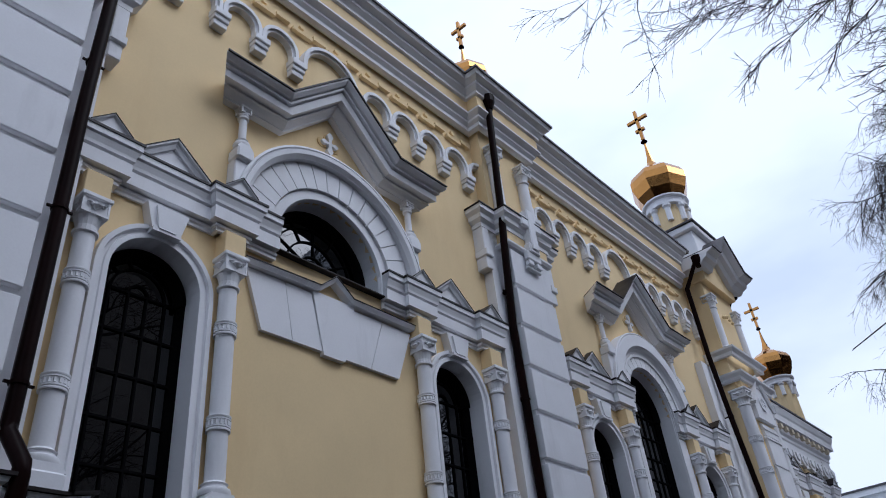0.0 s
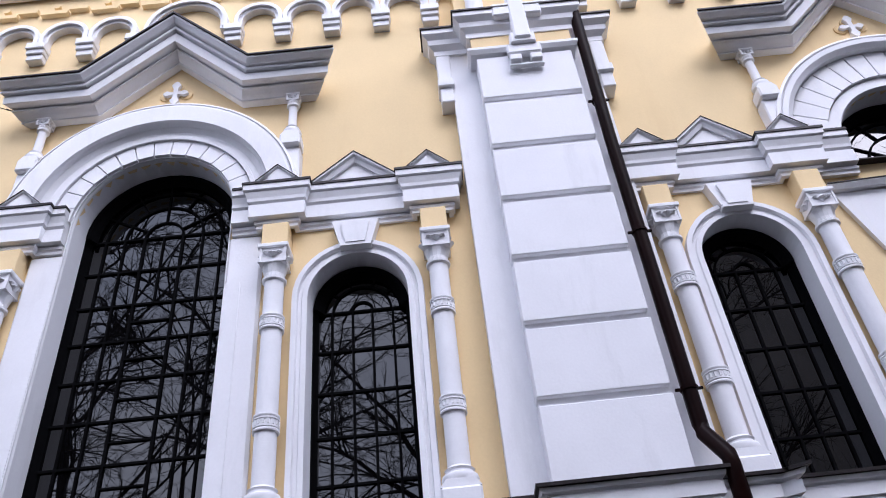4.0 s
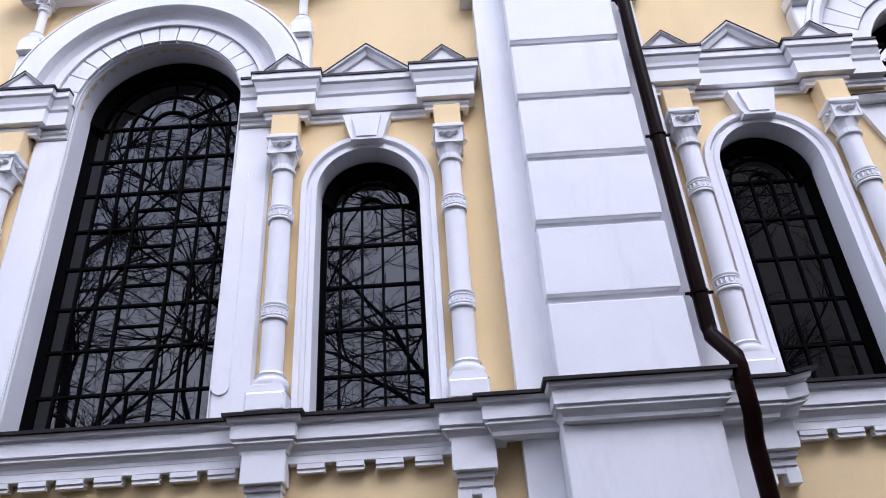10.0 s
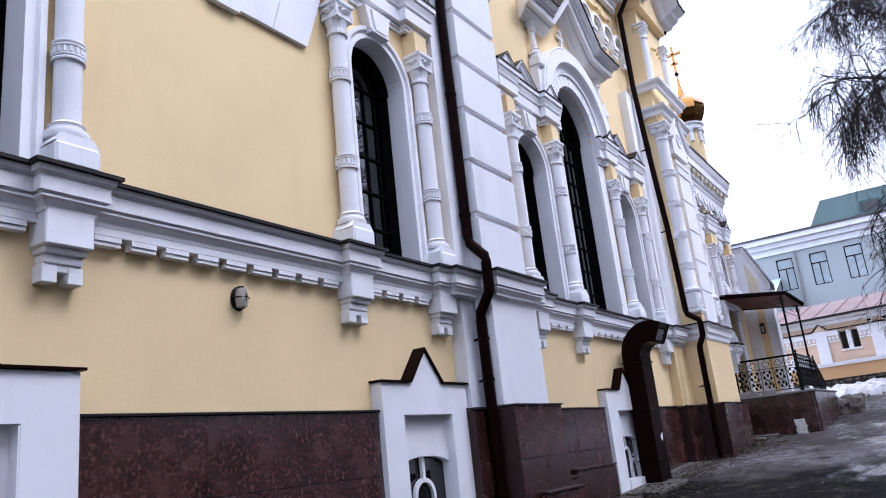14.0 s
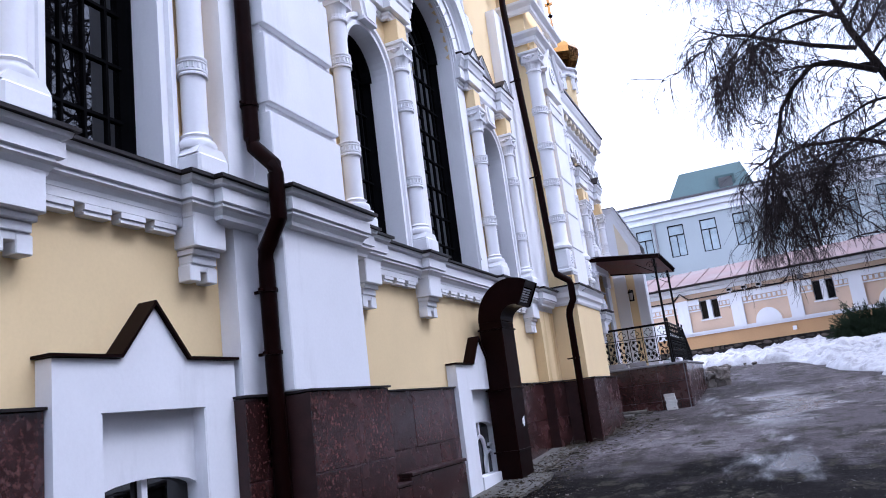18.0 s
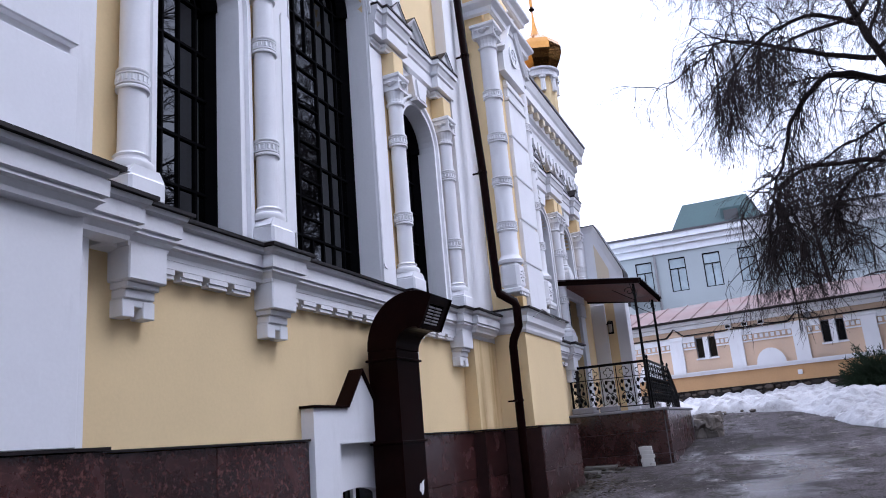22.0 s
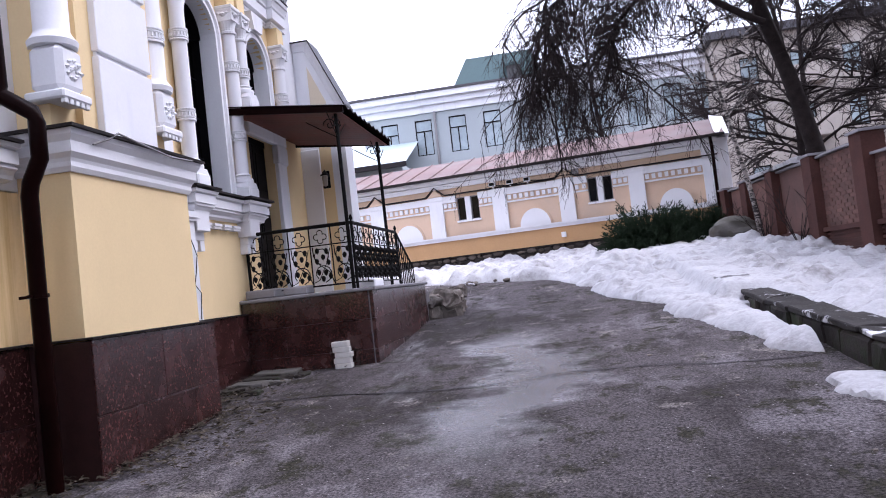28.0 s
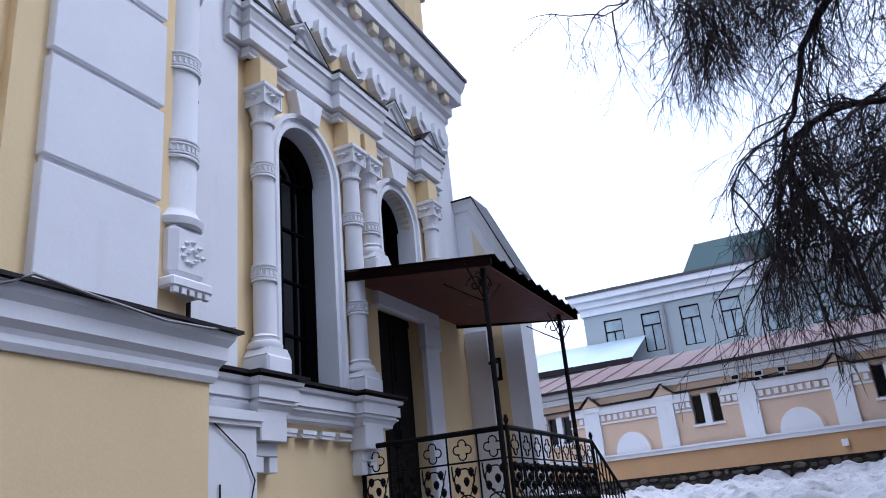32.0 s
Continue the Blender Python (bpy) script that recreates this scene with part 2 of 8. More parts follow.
yellow = material("yellow_stucco", (0.80, 0.615, 0.34), 0.9, spread=0.05, scale=1.1, grain=45, bump=0.12, stain=(0.72, 0.53, 0.28), stain_at=(0.56, 0.85), drip=(1.4, 1.4, 0.35))
white = material("white_stucco", (0.80, 0.80, 0.82), 0.85, spread=0.04, scale=1.6, grain=40, bump=0.10, stain=(0.62, 0.62, 0.63), stain_at=(0.56, 0.9), stain_scale=1.6, drip=(1.5, 1.5, 0.3))
granite = material("red_granite", (0.033, 0.0105, 0.0095), 0.30, spread=0.75, scale=4, grain=120, bump=0.03, stain=(0.14, 0.062, 0.053), stain_at=(0.52, 0.70), stain_scale=30, jitter=0.25, spec=0.75, wide=0.1)
slab_grey = material("grey_slab", (0.22, 0.21, 0.22), 0.6, spread=0.2, scale=3, grain=60)
dark_metal = material("brown_painted_metal", (0.0068, 0.0018, 0.0015), 0.34, spread=0.4, scale=3, grain=30, bump=0.03, spec=0.035)
flashing = material("dark_flashing", (0.013, 0.009, 0.009), 0.5, spread=0.35, scale=4, grain=30, bump=0.05, spec=0.25)
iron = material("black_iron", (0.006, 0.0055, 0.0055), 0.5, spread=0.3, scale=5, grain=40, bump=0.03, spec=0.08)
bars = material("black_window_bar", (0.004, 0.004, 0.0045), 0.7, spread=0.3, scale=5, grain=40, bump=0.0, spec=0.01)
gold = material("gilded_metal", (0.46, 0.225, 0.065), 0.12, metal=1.0, spread=0.12, scale=1.5, grain=12, bump=0.04)
pane_mat = material("dark_glass", (0.002, 0.002, 0.0025), 0.05, spread=0.3, scale=1.3, grain=3, bump=0.0, ior=1.6)
for node in pane_mat.node_tree.nodes:
    if node.type == 'MAP_RANGE':
        node.inputs["To Min"].default_value, node.inputs["To Max"].default_value = 0.0, 0.025
dim_pane = material("dim_glass", (0.006, 0.006, 0.007), 0.15, spread=0.3, scale=1.3, grain=3, bump=0.0, spec=0.15)
roofing = material("dark_roofing", (0.06, 0.055, 0.06), 0.55, spread=0.3, scale=2, grain=25)
asphalt = wet_ground()
snow_mat = material("old_snow", (0.45, 0.445, 0.455), 0.75, spread=0.24, scale=2.6, grain=25, bump=0.9, stain=(0.15, 0.135, 0.13), stain_at=(0.48, 0.72), stain_scale=2.6)
concrete = material("worn_concrete", (0.095, 0.087, 0.080), 0.85, spread=0.35, scale=2.5, grain=40, bump=0.3, stain=(0.08, 0.075, 0.06), stain_at=(0.45, 0.62), stain_scale=1.8)
rubble = material("rubble_stone", (0.14, 0.118, 0.10), 0.85, spread=0.45, scale=4, grain=40, bump=0.5, jitter=0.4)
dark_rubble = material("dark_rubble_stone", (0.085, 0.068, 0.056), 0.85, spread=0.5, scale=4, grain=40, bump=0.5, jitter=0.5)
peach = material("peach_stucco", (0.68, 0.50, 0.36), 0.9, spread=0.08, scale=0.8, grain=20, stain=(0.58, 0.46, 0.36), stain_at=(0.5, 0.8))
orange = material("orange_stucco", (0.55, 0.33, 0.16), 0.9, spread=0.10, scale=0.8, grain=20)
teal = material("pale_teal_stucco", (0.37, 0.405, 0.41), 0.9, spread=0.06, scale=0.4, grain=10)
beige = material("beige_stucco", (0.40, 0.35, 0.305), 0.9, spread=0.10, scale=0.4, grain=10)
pink_roof = material("faded_red_roof", (0.175, 0.112, 0.104), 0.8, spread=0.2, scale=0.8, grain=20, stain=(0.20, 0.165, 0.155), stain_at=(0.45, 0.75), stain_scale=0.5)
green_roof = material("green_roof", (0.035, 0.072, 0.072), 0.6, spread=0.15, scale=0.6, grain=8)
brick_mat = material("red_brick", (0.115, 0.058, 0.046), 0.9, spread=0.3, scale=2, grain=30, bump=0.3, jitter=0.22)
dark_mortar = material("dark_mortar", (0.034, 0.029, 0.026), 0.95, spread=0.3, scale=5, grain=30, bump=0.4)
mortar = material("mortar", (0.15, 0.115, 0.10), 0.95, spread=0.2, scale=3, grain=30)
bark = material("dark_bark", (0.022, 0.017, 0.016), 0.95, spread=0.4, scale=6, grain=30, bump=0.6, spec=0.1)
twig_mat = material("bare_twig", (0.036, 0.028, 0.027), 0.9, spread=0.3, scale=6, grain=20, bump=0.0, spec=0.1)
birch = material("birch_bark", (0.26, 0.225, 0.205), 0.9, spread=0.3, scale=4, grain=20, stain=(0.03, 0.026, 0.024), stain_at=(0.47, 0.53), stain_scale=5, drip=(1, 1, 3.2))
needle = material("juniper_green", (0.020, 0.032, 0.018), 0.9, spread=0.5, scale=5, grain=30, bump=0.0, spec=0.1)
soffit = material("brown_plank", (0.14, 0.038, 0.026), 0.6, spread=0.3, scale=3, grain=40, bump=0.1)
door_mat = material("dark_door", (0.006, 0.004, 0.004), 0.6, spread=0.3, scale=3, grain=30, spec=0.12)
white_brick = material("white_brick", (0.62, 0.60, 0.57), 0.9, spread=0.1, scale=6, grain=50, bump=0.3)
cable_mat = material("grey_cable", (0.25, 0.24, 0.24), 0.6, spread=0.1, bump=0.0)
lamp_glass = material("lamp_glass", (0.35, 0.32, 0.28), 0.2, spread=0.1, bump=0.0)
leaf_dirt = material("dead_leaf", (0.045, 0.036, 0.024), 0.9, spread=0.6, scale=9, grain=70, bump=0.0, stain=(0.16, 0.13, 0.10), stain_at=(0.56, 0.62), stain_scale=14, spec=0.2)

mossy = material("mossy_stone", (0.036, 0.030, 0.027), 0.9, spread=0.5, scale=3, grain=40, bump=0.5, stain=(0.030, 0.036, 0.020), stain_at=(0.5, 0.62), stain_scale=3.0, jitter=0.3, spec=0.2)
dark_brick = material("dark_red_brick", (0.072, 0.032, 0.026), 0.9, spread=0.3, scale=2, grain=30, bump=0.3, spec=0.2)
cream = material("cream_stucco", (0.74, 0.64, 0.48), 0.9, spread=0.06, scale=1.5, grain=40)
streaked = material("rust_streaked_stucco", (0.78, 0.59, 0.32), 0.9, spread=0.06, scale=1.1, grain=45, bump=0.12, stain=(0.52, 0.33, 0.12), stain_at=(0.50, 0.72), stain_scale=2.2, drip=(1.5, 2.4, 0.12))
granite_edge = material("granite_edge", (0.030, 0.012, 0.011), 0.4, spread=0.4, scale=8, grain=80, bump=0.05, spec=0.3)
kerb_top = material("kerb_top", (0.040, 0.036, 0.034), 0.9, spread=0.4, scale=3, grain=40, bump=0.5, stain=(0.55, 0.55, 0.57), stain_at=(0.57, 0.62), stain_scale=2.5, jitter=0.25, spec=0.2)
drab = material("drab_stucco", (0.24, 0.22, 0.20), 0.9, spread=0.2, scale=0.5, grain=8)

# ---- building helpers ----
PLACE = {}


def thing(name, at, label, category, group="", kind=""):
    """An Empty at the base of a thing; its parts hang under it."""
    ob = new(name)
    ob.location = at
    ob.empty_display_size = 0.1
    PLACE[ob.name] = Vector(at)
    return tagged(ob, label, category, group, kind)


def mesh_of(bm, mat, smooth=False):
    me = bpy.data.meshes.new("mesh")
    bm.to_mesh(me)
    bm.free()
    me.materials.append(mat)
    if smooth:
        me.shade_smooth()
        me.set_sharp_from_angle(angle=radians(38))
    return me


def part(name, bm, mat, parent=None, label="", smooth=False):
    """One mesh object from a bmesh in world coordinates, under a thing or a part."""
    at = PLACE[parent.name] if parent else Vector((0, 0, 0))
    bmesh.ops.translate(bm, verts=bm.verts, vec=-at)
    ob = new(name, mesh_of(bm, mat, smooth))
    ob.parent = parent
    PLACE[ob.name] = at
    if label:
        ob["label"] = label
    return ob


def share(name, me, parent, at, label=""):
    """A piece on shared mesh data, with its origin at a place in the world."""
    ob = new(name, me)
    ob.parent = parent
    ob.location = Vector(at) - (PLACE[parent.name] if parent else Vector((0, 0, 0)))
    PLACE[ob.name] = Vector(at)
    if label:
        ob["label"] = label
    return ob


def box(bm, x0, x1, y0, y1, z0, z1):
    v = [bm.verts.new(p) for p in ((x0, y0, z0), (x1, y0, z0), (x1, y1, z0), (x0, y1, z0), (x0, y0, z1), (x1, y0, z1), (x1, y1, z1), (x0, y1, z1))]
    for f in ((3, 2, 1, 0), (4, 5, 6, 7), (0, 1, 5, 4), (1, 2, 6, 5), (2, 3, 7, 6), (3, 0, 4, 7)):
        bm.faces.new([v[i] for i in f])
    return v


def bbox(bm, x0, x1, y0, y1, z0, z1, r=0.012):
    """A box with worn, bevelled edges."""
    v = box(bm, x0, x1, y0, y1, z0, z1)
    es = list({e for q in v for e in q.link_edges})
    bmesh.ops.bevel(bm, geom=es, offset=r, segments=1, affect='EDGES')


def prism(bm, poly, x0, x1):
    """A polygon in (y, z), run from x0 to x1."""
    a = [bm.verts.new((x0, y, z)) for y, z in poly]
    b = [bm.verts.new((x1, y, z)) for y, z in poly]
    n = len(poly)
    bm.faces.new(list(reversed(a)))
    bm.faces.new(b)
    for i in range(n):
        j = (i + 1) % n
        bm.faces.new((a[i], a[j], b[j], b[i]))


def sweep(bm, path, prof, to3, closed=False):
    """Run a closed profile of (offset, height) along a plane path with mitred corners. to3 maps (a, b, height) into the world."""
    n = len(path)
    rings = []
    for i, p in enumerate(path):
        p = Vector(p)
        if closed or 0 < i < n - 1:
            d0 = (p - Vector(path[i - 1])).normalized()
            d1 = (Vector(path[(i + 1) % n]) - p).normalized()
        elif i == 0:
            d0 = d1 = (Vector(path[1]) - p).normalized()
        else:
            d0 = d1 = (p - Vector(path[i - 1])).normalized()
        n0, n1 = Vector((-d0.y, d0.x)), Vector((-d1.y, d1.x))
        m = n0 + n1
        if m.length < 1e-6:
            m = n0
        m.normalize()
        k = 1 / max(0.25, m.dot(n0))
        rings.append([bm.verts.new(to3(p.x + m.x * o * k, p.y + m.y * o * k, h)) for o, h in prof])
    q = len(prof)
    for i in range(n if closed else n - 1):
        a, b = rings[i], rings[(i + 1) % n]
        for j in range(q):
            jj = (j + 1) % q
            bm.faces.new((a[j], a[jj], b[jj], b[j]))
    if not closed:
        bm.faces.new(list(reversed(rings[0])))
        bm.faces.new(rings[-1])
    bmesh.ops.recalc_face_normals(bm, faces=bm.faces[:])


def plan(a, b, h):
    return (-a, b, h)          # a is the depth behind the street side


def front(a, b, h):
    return (h, a, b)           # a runs along the wall, b up, h is x


def cornice(bm, line, prof):
    """line: (x, y) points along the wall, y rising; prof: (out, z), out towards the street."""
    sweep(bm, [(-x, y) for x, y in line], [(o, z) for o, z in prof], lambda a, b, h: (-a, b, h))


def lathe(bm, prof, at, seg=16, axis_x=None):
    rings = []
    for r, z in prof:
        rings.append([bm.verts.new((at[0] + r * math.cos(2 * math.pi * i / seg), at[1] + r * math.sin(2 * math.pi * i / seg), at[2] + z)) for i in range(seg)])
    for a, b in zip(rings, rings[1:]):
        for i in range(seg):
            j = (i + 1) % seg
            bm.faces.new((a[i], a[j], b[j], b[i]))
    if prof[0][0] > 1e-4:
        bm.faces.new(list(reversed(rings[0])))
    if prof[-1][0] > 1e-4:
        bm.faces.new(rings[-1])
    bmesh.ops.remove_doubles(bm, verts=bm.verts, dist=1e-5)


def tube(bm, pts, radii, sides=8):
    pts = [Vector(p) for p in pts]
    if not hasattr(radii, "__len__"):
        radii = [radii] * len(pts)
    rings = []
    for i, p in enumerate(pts):
        d = (pts[min(i + 1, len(pts) - 1)] - pts[max(i - 1, 0)]).normalized()
        u = d.cross(Vector((0.13, 0.31, 0.94)) if abs(d.z) < 0.9 else Vector((0, 1, 0))).normalized()
        v = d.cross(u)
        rings.append([bm.verts.new(p + (u * math.cos(2 * math.pi * k / sides) + v * math.sin(2 * math.pi * k / sides)) * radii[i]) for k in range(sides)])
    for a, b in zip(rings, rings[1:]):
        for k in range(sides):
            j = (k + 1) % sides
            bm.faces.new((a[k], a[j], b[j], b[k]))
    bm.faces.new(list(reversed(rings[0])))
    bm.faces.new(rings[-1])


def arc(c, r, a0, a1, n):
    return [(c[0] + r * math.cos(radians(a0 + (a1 - a0) * i / n)), c[1] + r * math.sin(radians(a0 + (a1 - a0) * i / n))) for i in range(n + 1)]


def ground_z(y):
    pts = ((-400, -8), (-40, -2.2), (0, -0.05), (9, 0.50), (18, 1.03), (24, 1.38), (28, 1.72), (32.5, 2.25), (38, 2.6), (60, 2.8), (2000, 2.8))
    for (a, u), (b, v) in zip(pts, pts[1:]):
        if y <= b:
            return u + (v - u) * (y - a) / (b - a)
    return 2.8


def wall_slab(bm, xf, xb, y0, y1, z0, z1, holes):
    """A wall with arched or square openings (centre, half width, sill, spring, rise)."""
    y = y0
    for c, h, zb, zs, rise in sorted(holes):
        box(bm, xb, xf, y, c - h, z0, z1)
        if zb > z0 + 0.01:
            box(bm, xb, xf, c - h, c + h, z0, zb)
        n = 18 if rise else 1
        ps = [(c - h * math.cos(math.pi * i / n), zs + rise * math.sin(math.pi * i / n)) for i in range(n + 1)]
        for p, q in zip(ps, ps[1:]):
            prism(bm, [p, q, (q[0], z1), (p[0], z1)], xb, xf)
        y = c + h
    box(bm, xb, xf, y, y1, z0, z1)

# ---- ground ----
def ground_sheet():
    xs = [-1500, -600, -200, -80, -30, -14] + [-8 + 0.5 * i for i in range(33)] + [10, 14, 20, 30, 80, 200, 600, 1500]
    ys = [-1500, -600, -200, -80, -40, -25] + [-16 + 0.5 * i for i in range(113)] + [42, 46, 52, 60, 80, 140, 300, 700, 1500]
    bm = bmesh.new()
    grid = []
    for x in xs:
        row = []
        for y in ys:
            z = ground_z(y)
            if -8 <= x <= 9 and -16 <= y <= 40:
                z += 0.035 * noise.noise((x * 0.55, y * 0.45, 3.1)) + 0.012 * noise.noise((x * 2.1, y * 2.0, 7.7)) - 0.012
            row.append(bm.verts.new((x, y, z)))
        grid.append(row)
    for i in range(len(xs) - 1):
        for j in range(len(ys) - 1):
            bm.faces.new((grid[i][j], grid[i + 1][j], grid[i + 1][j + 1], grid[i][j + 1]))
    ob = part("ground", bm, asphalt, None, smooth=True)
    tagged(ob, "damp dark asphalt yard with paler worn patches, rising gently", "ground", kind="structure")


ground_sheet()

# ---- church: numbers ----
W = -6.30                      # yellow wall face
STRIP, PIER = -6.12, -5.90     # flat strip and rusticated pier faces
SILL = 3.84
BAYS = ((-2.583, 1.393, 3.035), (5.93, 1.55, 3.14), (14.50, 1.39, 2.98))
PIERS = (-6.86, 1.72, 10.24)
SPRING, ARCH_Z = 6.12, 7.40
END_Y = 26.50

# ---- church: main walls ----
def church_walls():
    holes = []
    for k, (c, i, o) in enumerate(BAYS):
        m = (i + o) / 2
        holes += [(c - m, 0.50, SILL, SPRING, 0.50), (c + m, 0.50, SILL, SPRING, 0.50)]
        holes.append((c, 0.86, 7.16 if k == 1 else SILL, ARCH_Z, 0.86))
    bm = bmesh.new()
    cellar = [(c, 0.46, 0.3, 1.62, 0.12) for c in (3.67, 8.52, 14.56)]
    wall_slab(bm, W, W - 0.7, -16.0, 18.6, 3.30, 12.0, holes)
    bmesh.ops.remove_doubles(bm, verts=bm.verts, dist=1e-4)
    ob = part("wall_east", bm, yellow)
    tagged(ob, "yellow stucco church wall with arched window openings", "wall", kind="structure")
    bm = bmesh.new()
    wall_slab(bm, W, W - 0.7, -16.0, 18.6, -1.5, 3.30, cellar)
    bmesh.ops.remove_doubles(bm, verts=bm.verts, dist=1e-4)
    ob = part("wall_basement", bm, yellow)
    tagged(ob, "smooth yellow stucco lower wall of the church", "wall", kind="structure")
    bm = bmesh.new()
    box(bm, W - 9, W - 0.75, -16, 27, -1, 0.2)
    box(bm, W - 9.2, W - 9, -16, 27, -1, 12)
    box(bm, W - 9, W - 0.72, -16.3, -16, -1, 12)
    ob = part("wall_west", bm, yellow)
    tagged(ob, "inner shell of the church behind the street wall", "wall", kind="structure")
    bm = bmesh.new()
    prism(bm, [(0, 0)] * 0 or [(-16.2, 12.75), (18.5, 12.75), (18.5, 12.83), (-16.2, 12.83)], W - 9.2, W + 0.50)
    bm2 = bmesh.new()
    v = [bm2.verts.new(p) for p in ((W + 0.50, -16.2, 12.86), (W + 0.50, 18.6, 12.86), (W - 4.5, 18.6, 15.2), (W - 4.5, -16.2, 15.2), (W - 9.2, 18.6, 12.84), (W - 9.2, -16.2, 12.84))]
    bm2.faces.new((v[0], v[1], v[2], v[3]))
    bm2.faces.new((v[3], v[2], v[4], v[5]))
    bm2.faces.new((v[1], v[4], v[2]))
    r = part("roof", bm2, roofing)
    tagged(r, "dark sheet metal church roof", "roof", kind="structure")
    e = part("eaves_board", bm, roofing, r)
    return ob


church_walls()


# ---- windows ----
def window(number, c, h, zb, zs, rise, xg, cols, step, label, fan=True):
    w = thing("window_%d" % number, (xg, c, zb), label, "window", kind="structure")
    n = 20
    top = [(c + h * math.cos(math.pi * i / n), zs + rise * math.sin(math.pi * i / n)) for i in range(n + 1)]
    bm = bmesh.new()
    prism(bm, [(c - h, zb), (c + h, zb)] + top, xg - 0.012, xg)
    bmesh.ops.remove_doubles(bm, verts=bm.verts, dist=1e-4)
    part("glass_pane", bm, pane_mat, w)
    bm = bmesh.new()                                    # deep black casing between the reveal and the glass
    path = [(c - h, zb)] + list(reversed(top)) + [(c + h, zb)]
    sweep(bm, path, [(-0.055, xg), (0.0, xg), (0.0, xg + 0.10), (-0.022, xg + 0.10)], front)
    part("frame", bm, bars, w)
    # extra black ring that widens the dark band under the arch head
    bm = bmesh.new()
    sweep(bm, list(reversed(top)), [(-0.12, xg + 0.03), (-0.05, xg + 0.03), (-0.02, xg + 0.13), (-0.06, xg + 0.13)], front)
    part("black_head_ring", bm, bars, w)
    bm = bmesh.new()
    box(bm, xg - 0.02, xg + 0.06, c - h + 0.05, c + h - 0.05, zb, zb + 0.05)
    part("bottom_rail", bm, bars, w)

    def upright(f, z0, z1, t=0.011):
        bm = bmesh.new()
        box(bm, xg, xg + 0.022, c + f * h - t, c + f * h + t, z0, z1)
        part("muntin", bm, bars, w)

    def crossbar(f0, f1, z, t=0.012):
        bm = bmesh.new()
        box(bm, xg + 0.002, xg + 0.024, c + f0 * h, c + f1 * h, z - t, z + t)
        part("muntin", bm, bars, w)
    rows = round((zs - zb) / step)
    step = (zs - zb) / max(1, rows)
    edge = 1 - 0.05 / h
    for f in cols:
        upright(f, zb + 0.04, zs, 0.014 if h > 0.8 and abs(f) < 0.3 else 0.011)
    if cols:
        for q in range(1, rows + 1):
            crossbar(-edge, edge, zb + step * q)
    if h > 0.8 and cols:
        upright(0.0, zb + 0.04, zb + step, 0.009)
        upright(0.0, zs - 2 * step, zs, 0.009)
        for q in range(1, rows - 2):
            crossbar(-0.25, 0.25, zb + step * (q + 0.5), 0.009)
    arcs = (0.25, 0.51, 0.76) if h > 0.8 else (0.22, 0.60)
    for f in arcs:
        bm = bmesh.new()
        sweep(bm, [(c + f * h * math.cos(a), zs + f * rise * math.sin(a)) for a in [math.pi * (1 - i / 14) for i in range(15)]],
              [(-0.011, xg), (0.011, xg), (0.011, xg + 0.022), (-0.011, xg + 0.022)], front)
        part("muntin", bm, bars, w)
    for k, a in enumerate((28, 60, 90, 120, 152) if h > 0.8 else (38, 70, 110, 142)):
        d = Vector((math.cos(radians(a)), math.sin(radians(a)) * rise / h))
        bm = bmesh.new()
        r = arcs[1] if k % 2 or h < 0.8 else arcs[0]
        p, q = (c + d.x * r * h, zs + d.y * r * h), (c + d.x * 0.95 * h, zs + d.y * 0.95 * h)
        sweep(bm, [p, q], [(-0.009, xg + 0.001), (0.009, xg + 0.001), (0.009, xg + 0.023), (-0.009, xg + 0.023)], front)
        part("muntin", bm, bars, w)
    return w


number = 1
for k, (c, i, o) in enumerate(BAYS):
    m = (i + o) / 2
    for s in (-1, 1):
        window(number, c + s * m, 0.50, SILL + 0.03, SPRING, 0.50, W - 0.30, (-0.62, -0.2, 0.2, 0.62), 0.41, "tall dark arched church window with black iron bars")
        number += 1
    if k == 1:
        window(number, c, 0.86, 7.17, ARCH_Z, 0.86, W - 0.34, (), 5.0, "half-round dark lunette window with fan bars")
    else:
        window(number, c, 0.86, SILL + 0.03, ARCH_Z, 0.86, W - 0.34, (-0.76, -0.51, -0.25, 0.25, 0.51, 0.76), 0.44, "large dark arched church window with a close grid of black bars")
    number += 1


# ---- engaged columns ----
def ringed(bm, z, r):
    half = [(r, 0.078), (r + 0.020, 0.078), (r + 0.022, 0.066), (r + 0.018, 0.056), (r + 0.003, 0.054), (r + 0.003, 0.046), (r + 0.020, 0.044), (r + 0.020, 0.032), (r + 0.008, 0.030)]
    lathe(bm, [(a, z - b) for a, b in half] + [(a, z + b) for a, b in reversed(half)], (0, 0, 0), 20)


def beads(bm, z, r, n=16):
    for k in range(n):
        a = 2 * math.pi * k / n
        x, y = (r + 0.010) * math.cos(a), (r + 0.010) * math.sin(a)
        box(bm, x - 0.010, x + 0.010, y - 0.010, y + 0.010, z - 0.022, z + 0.022)


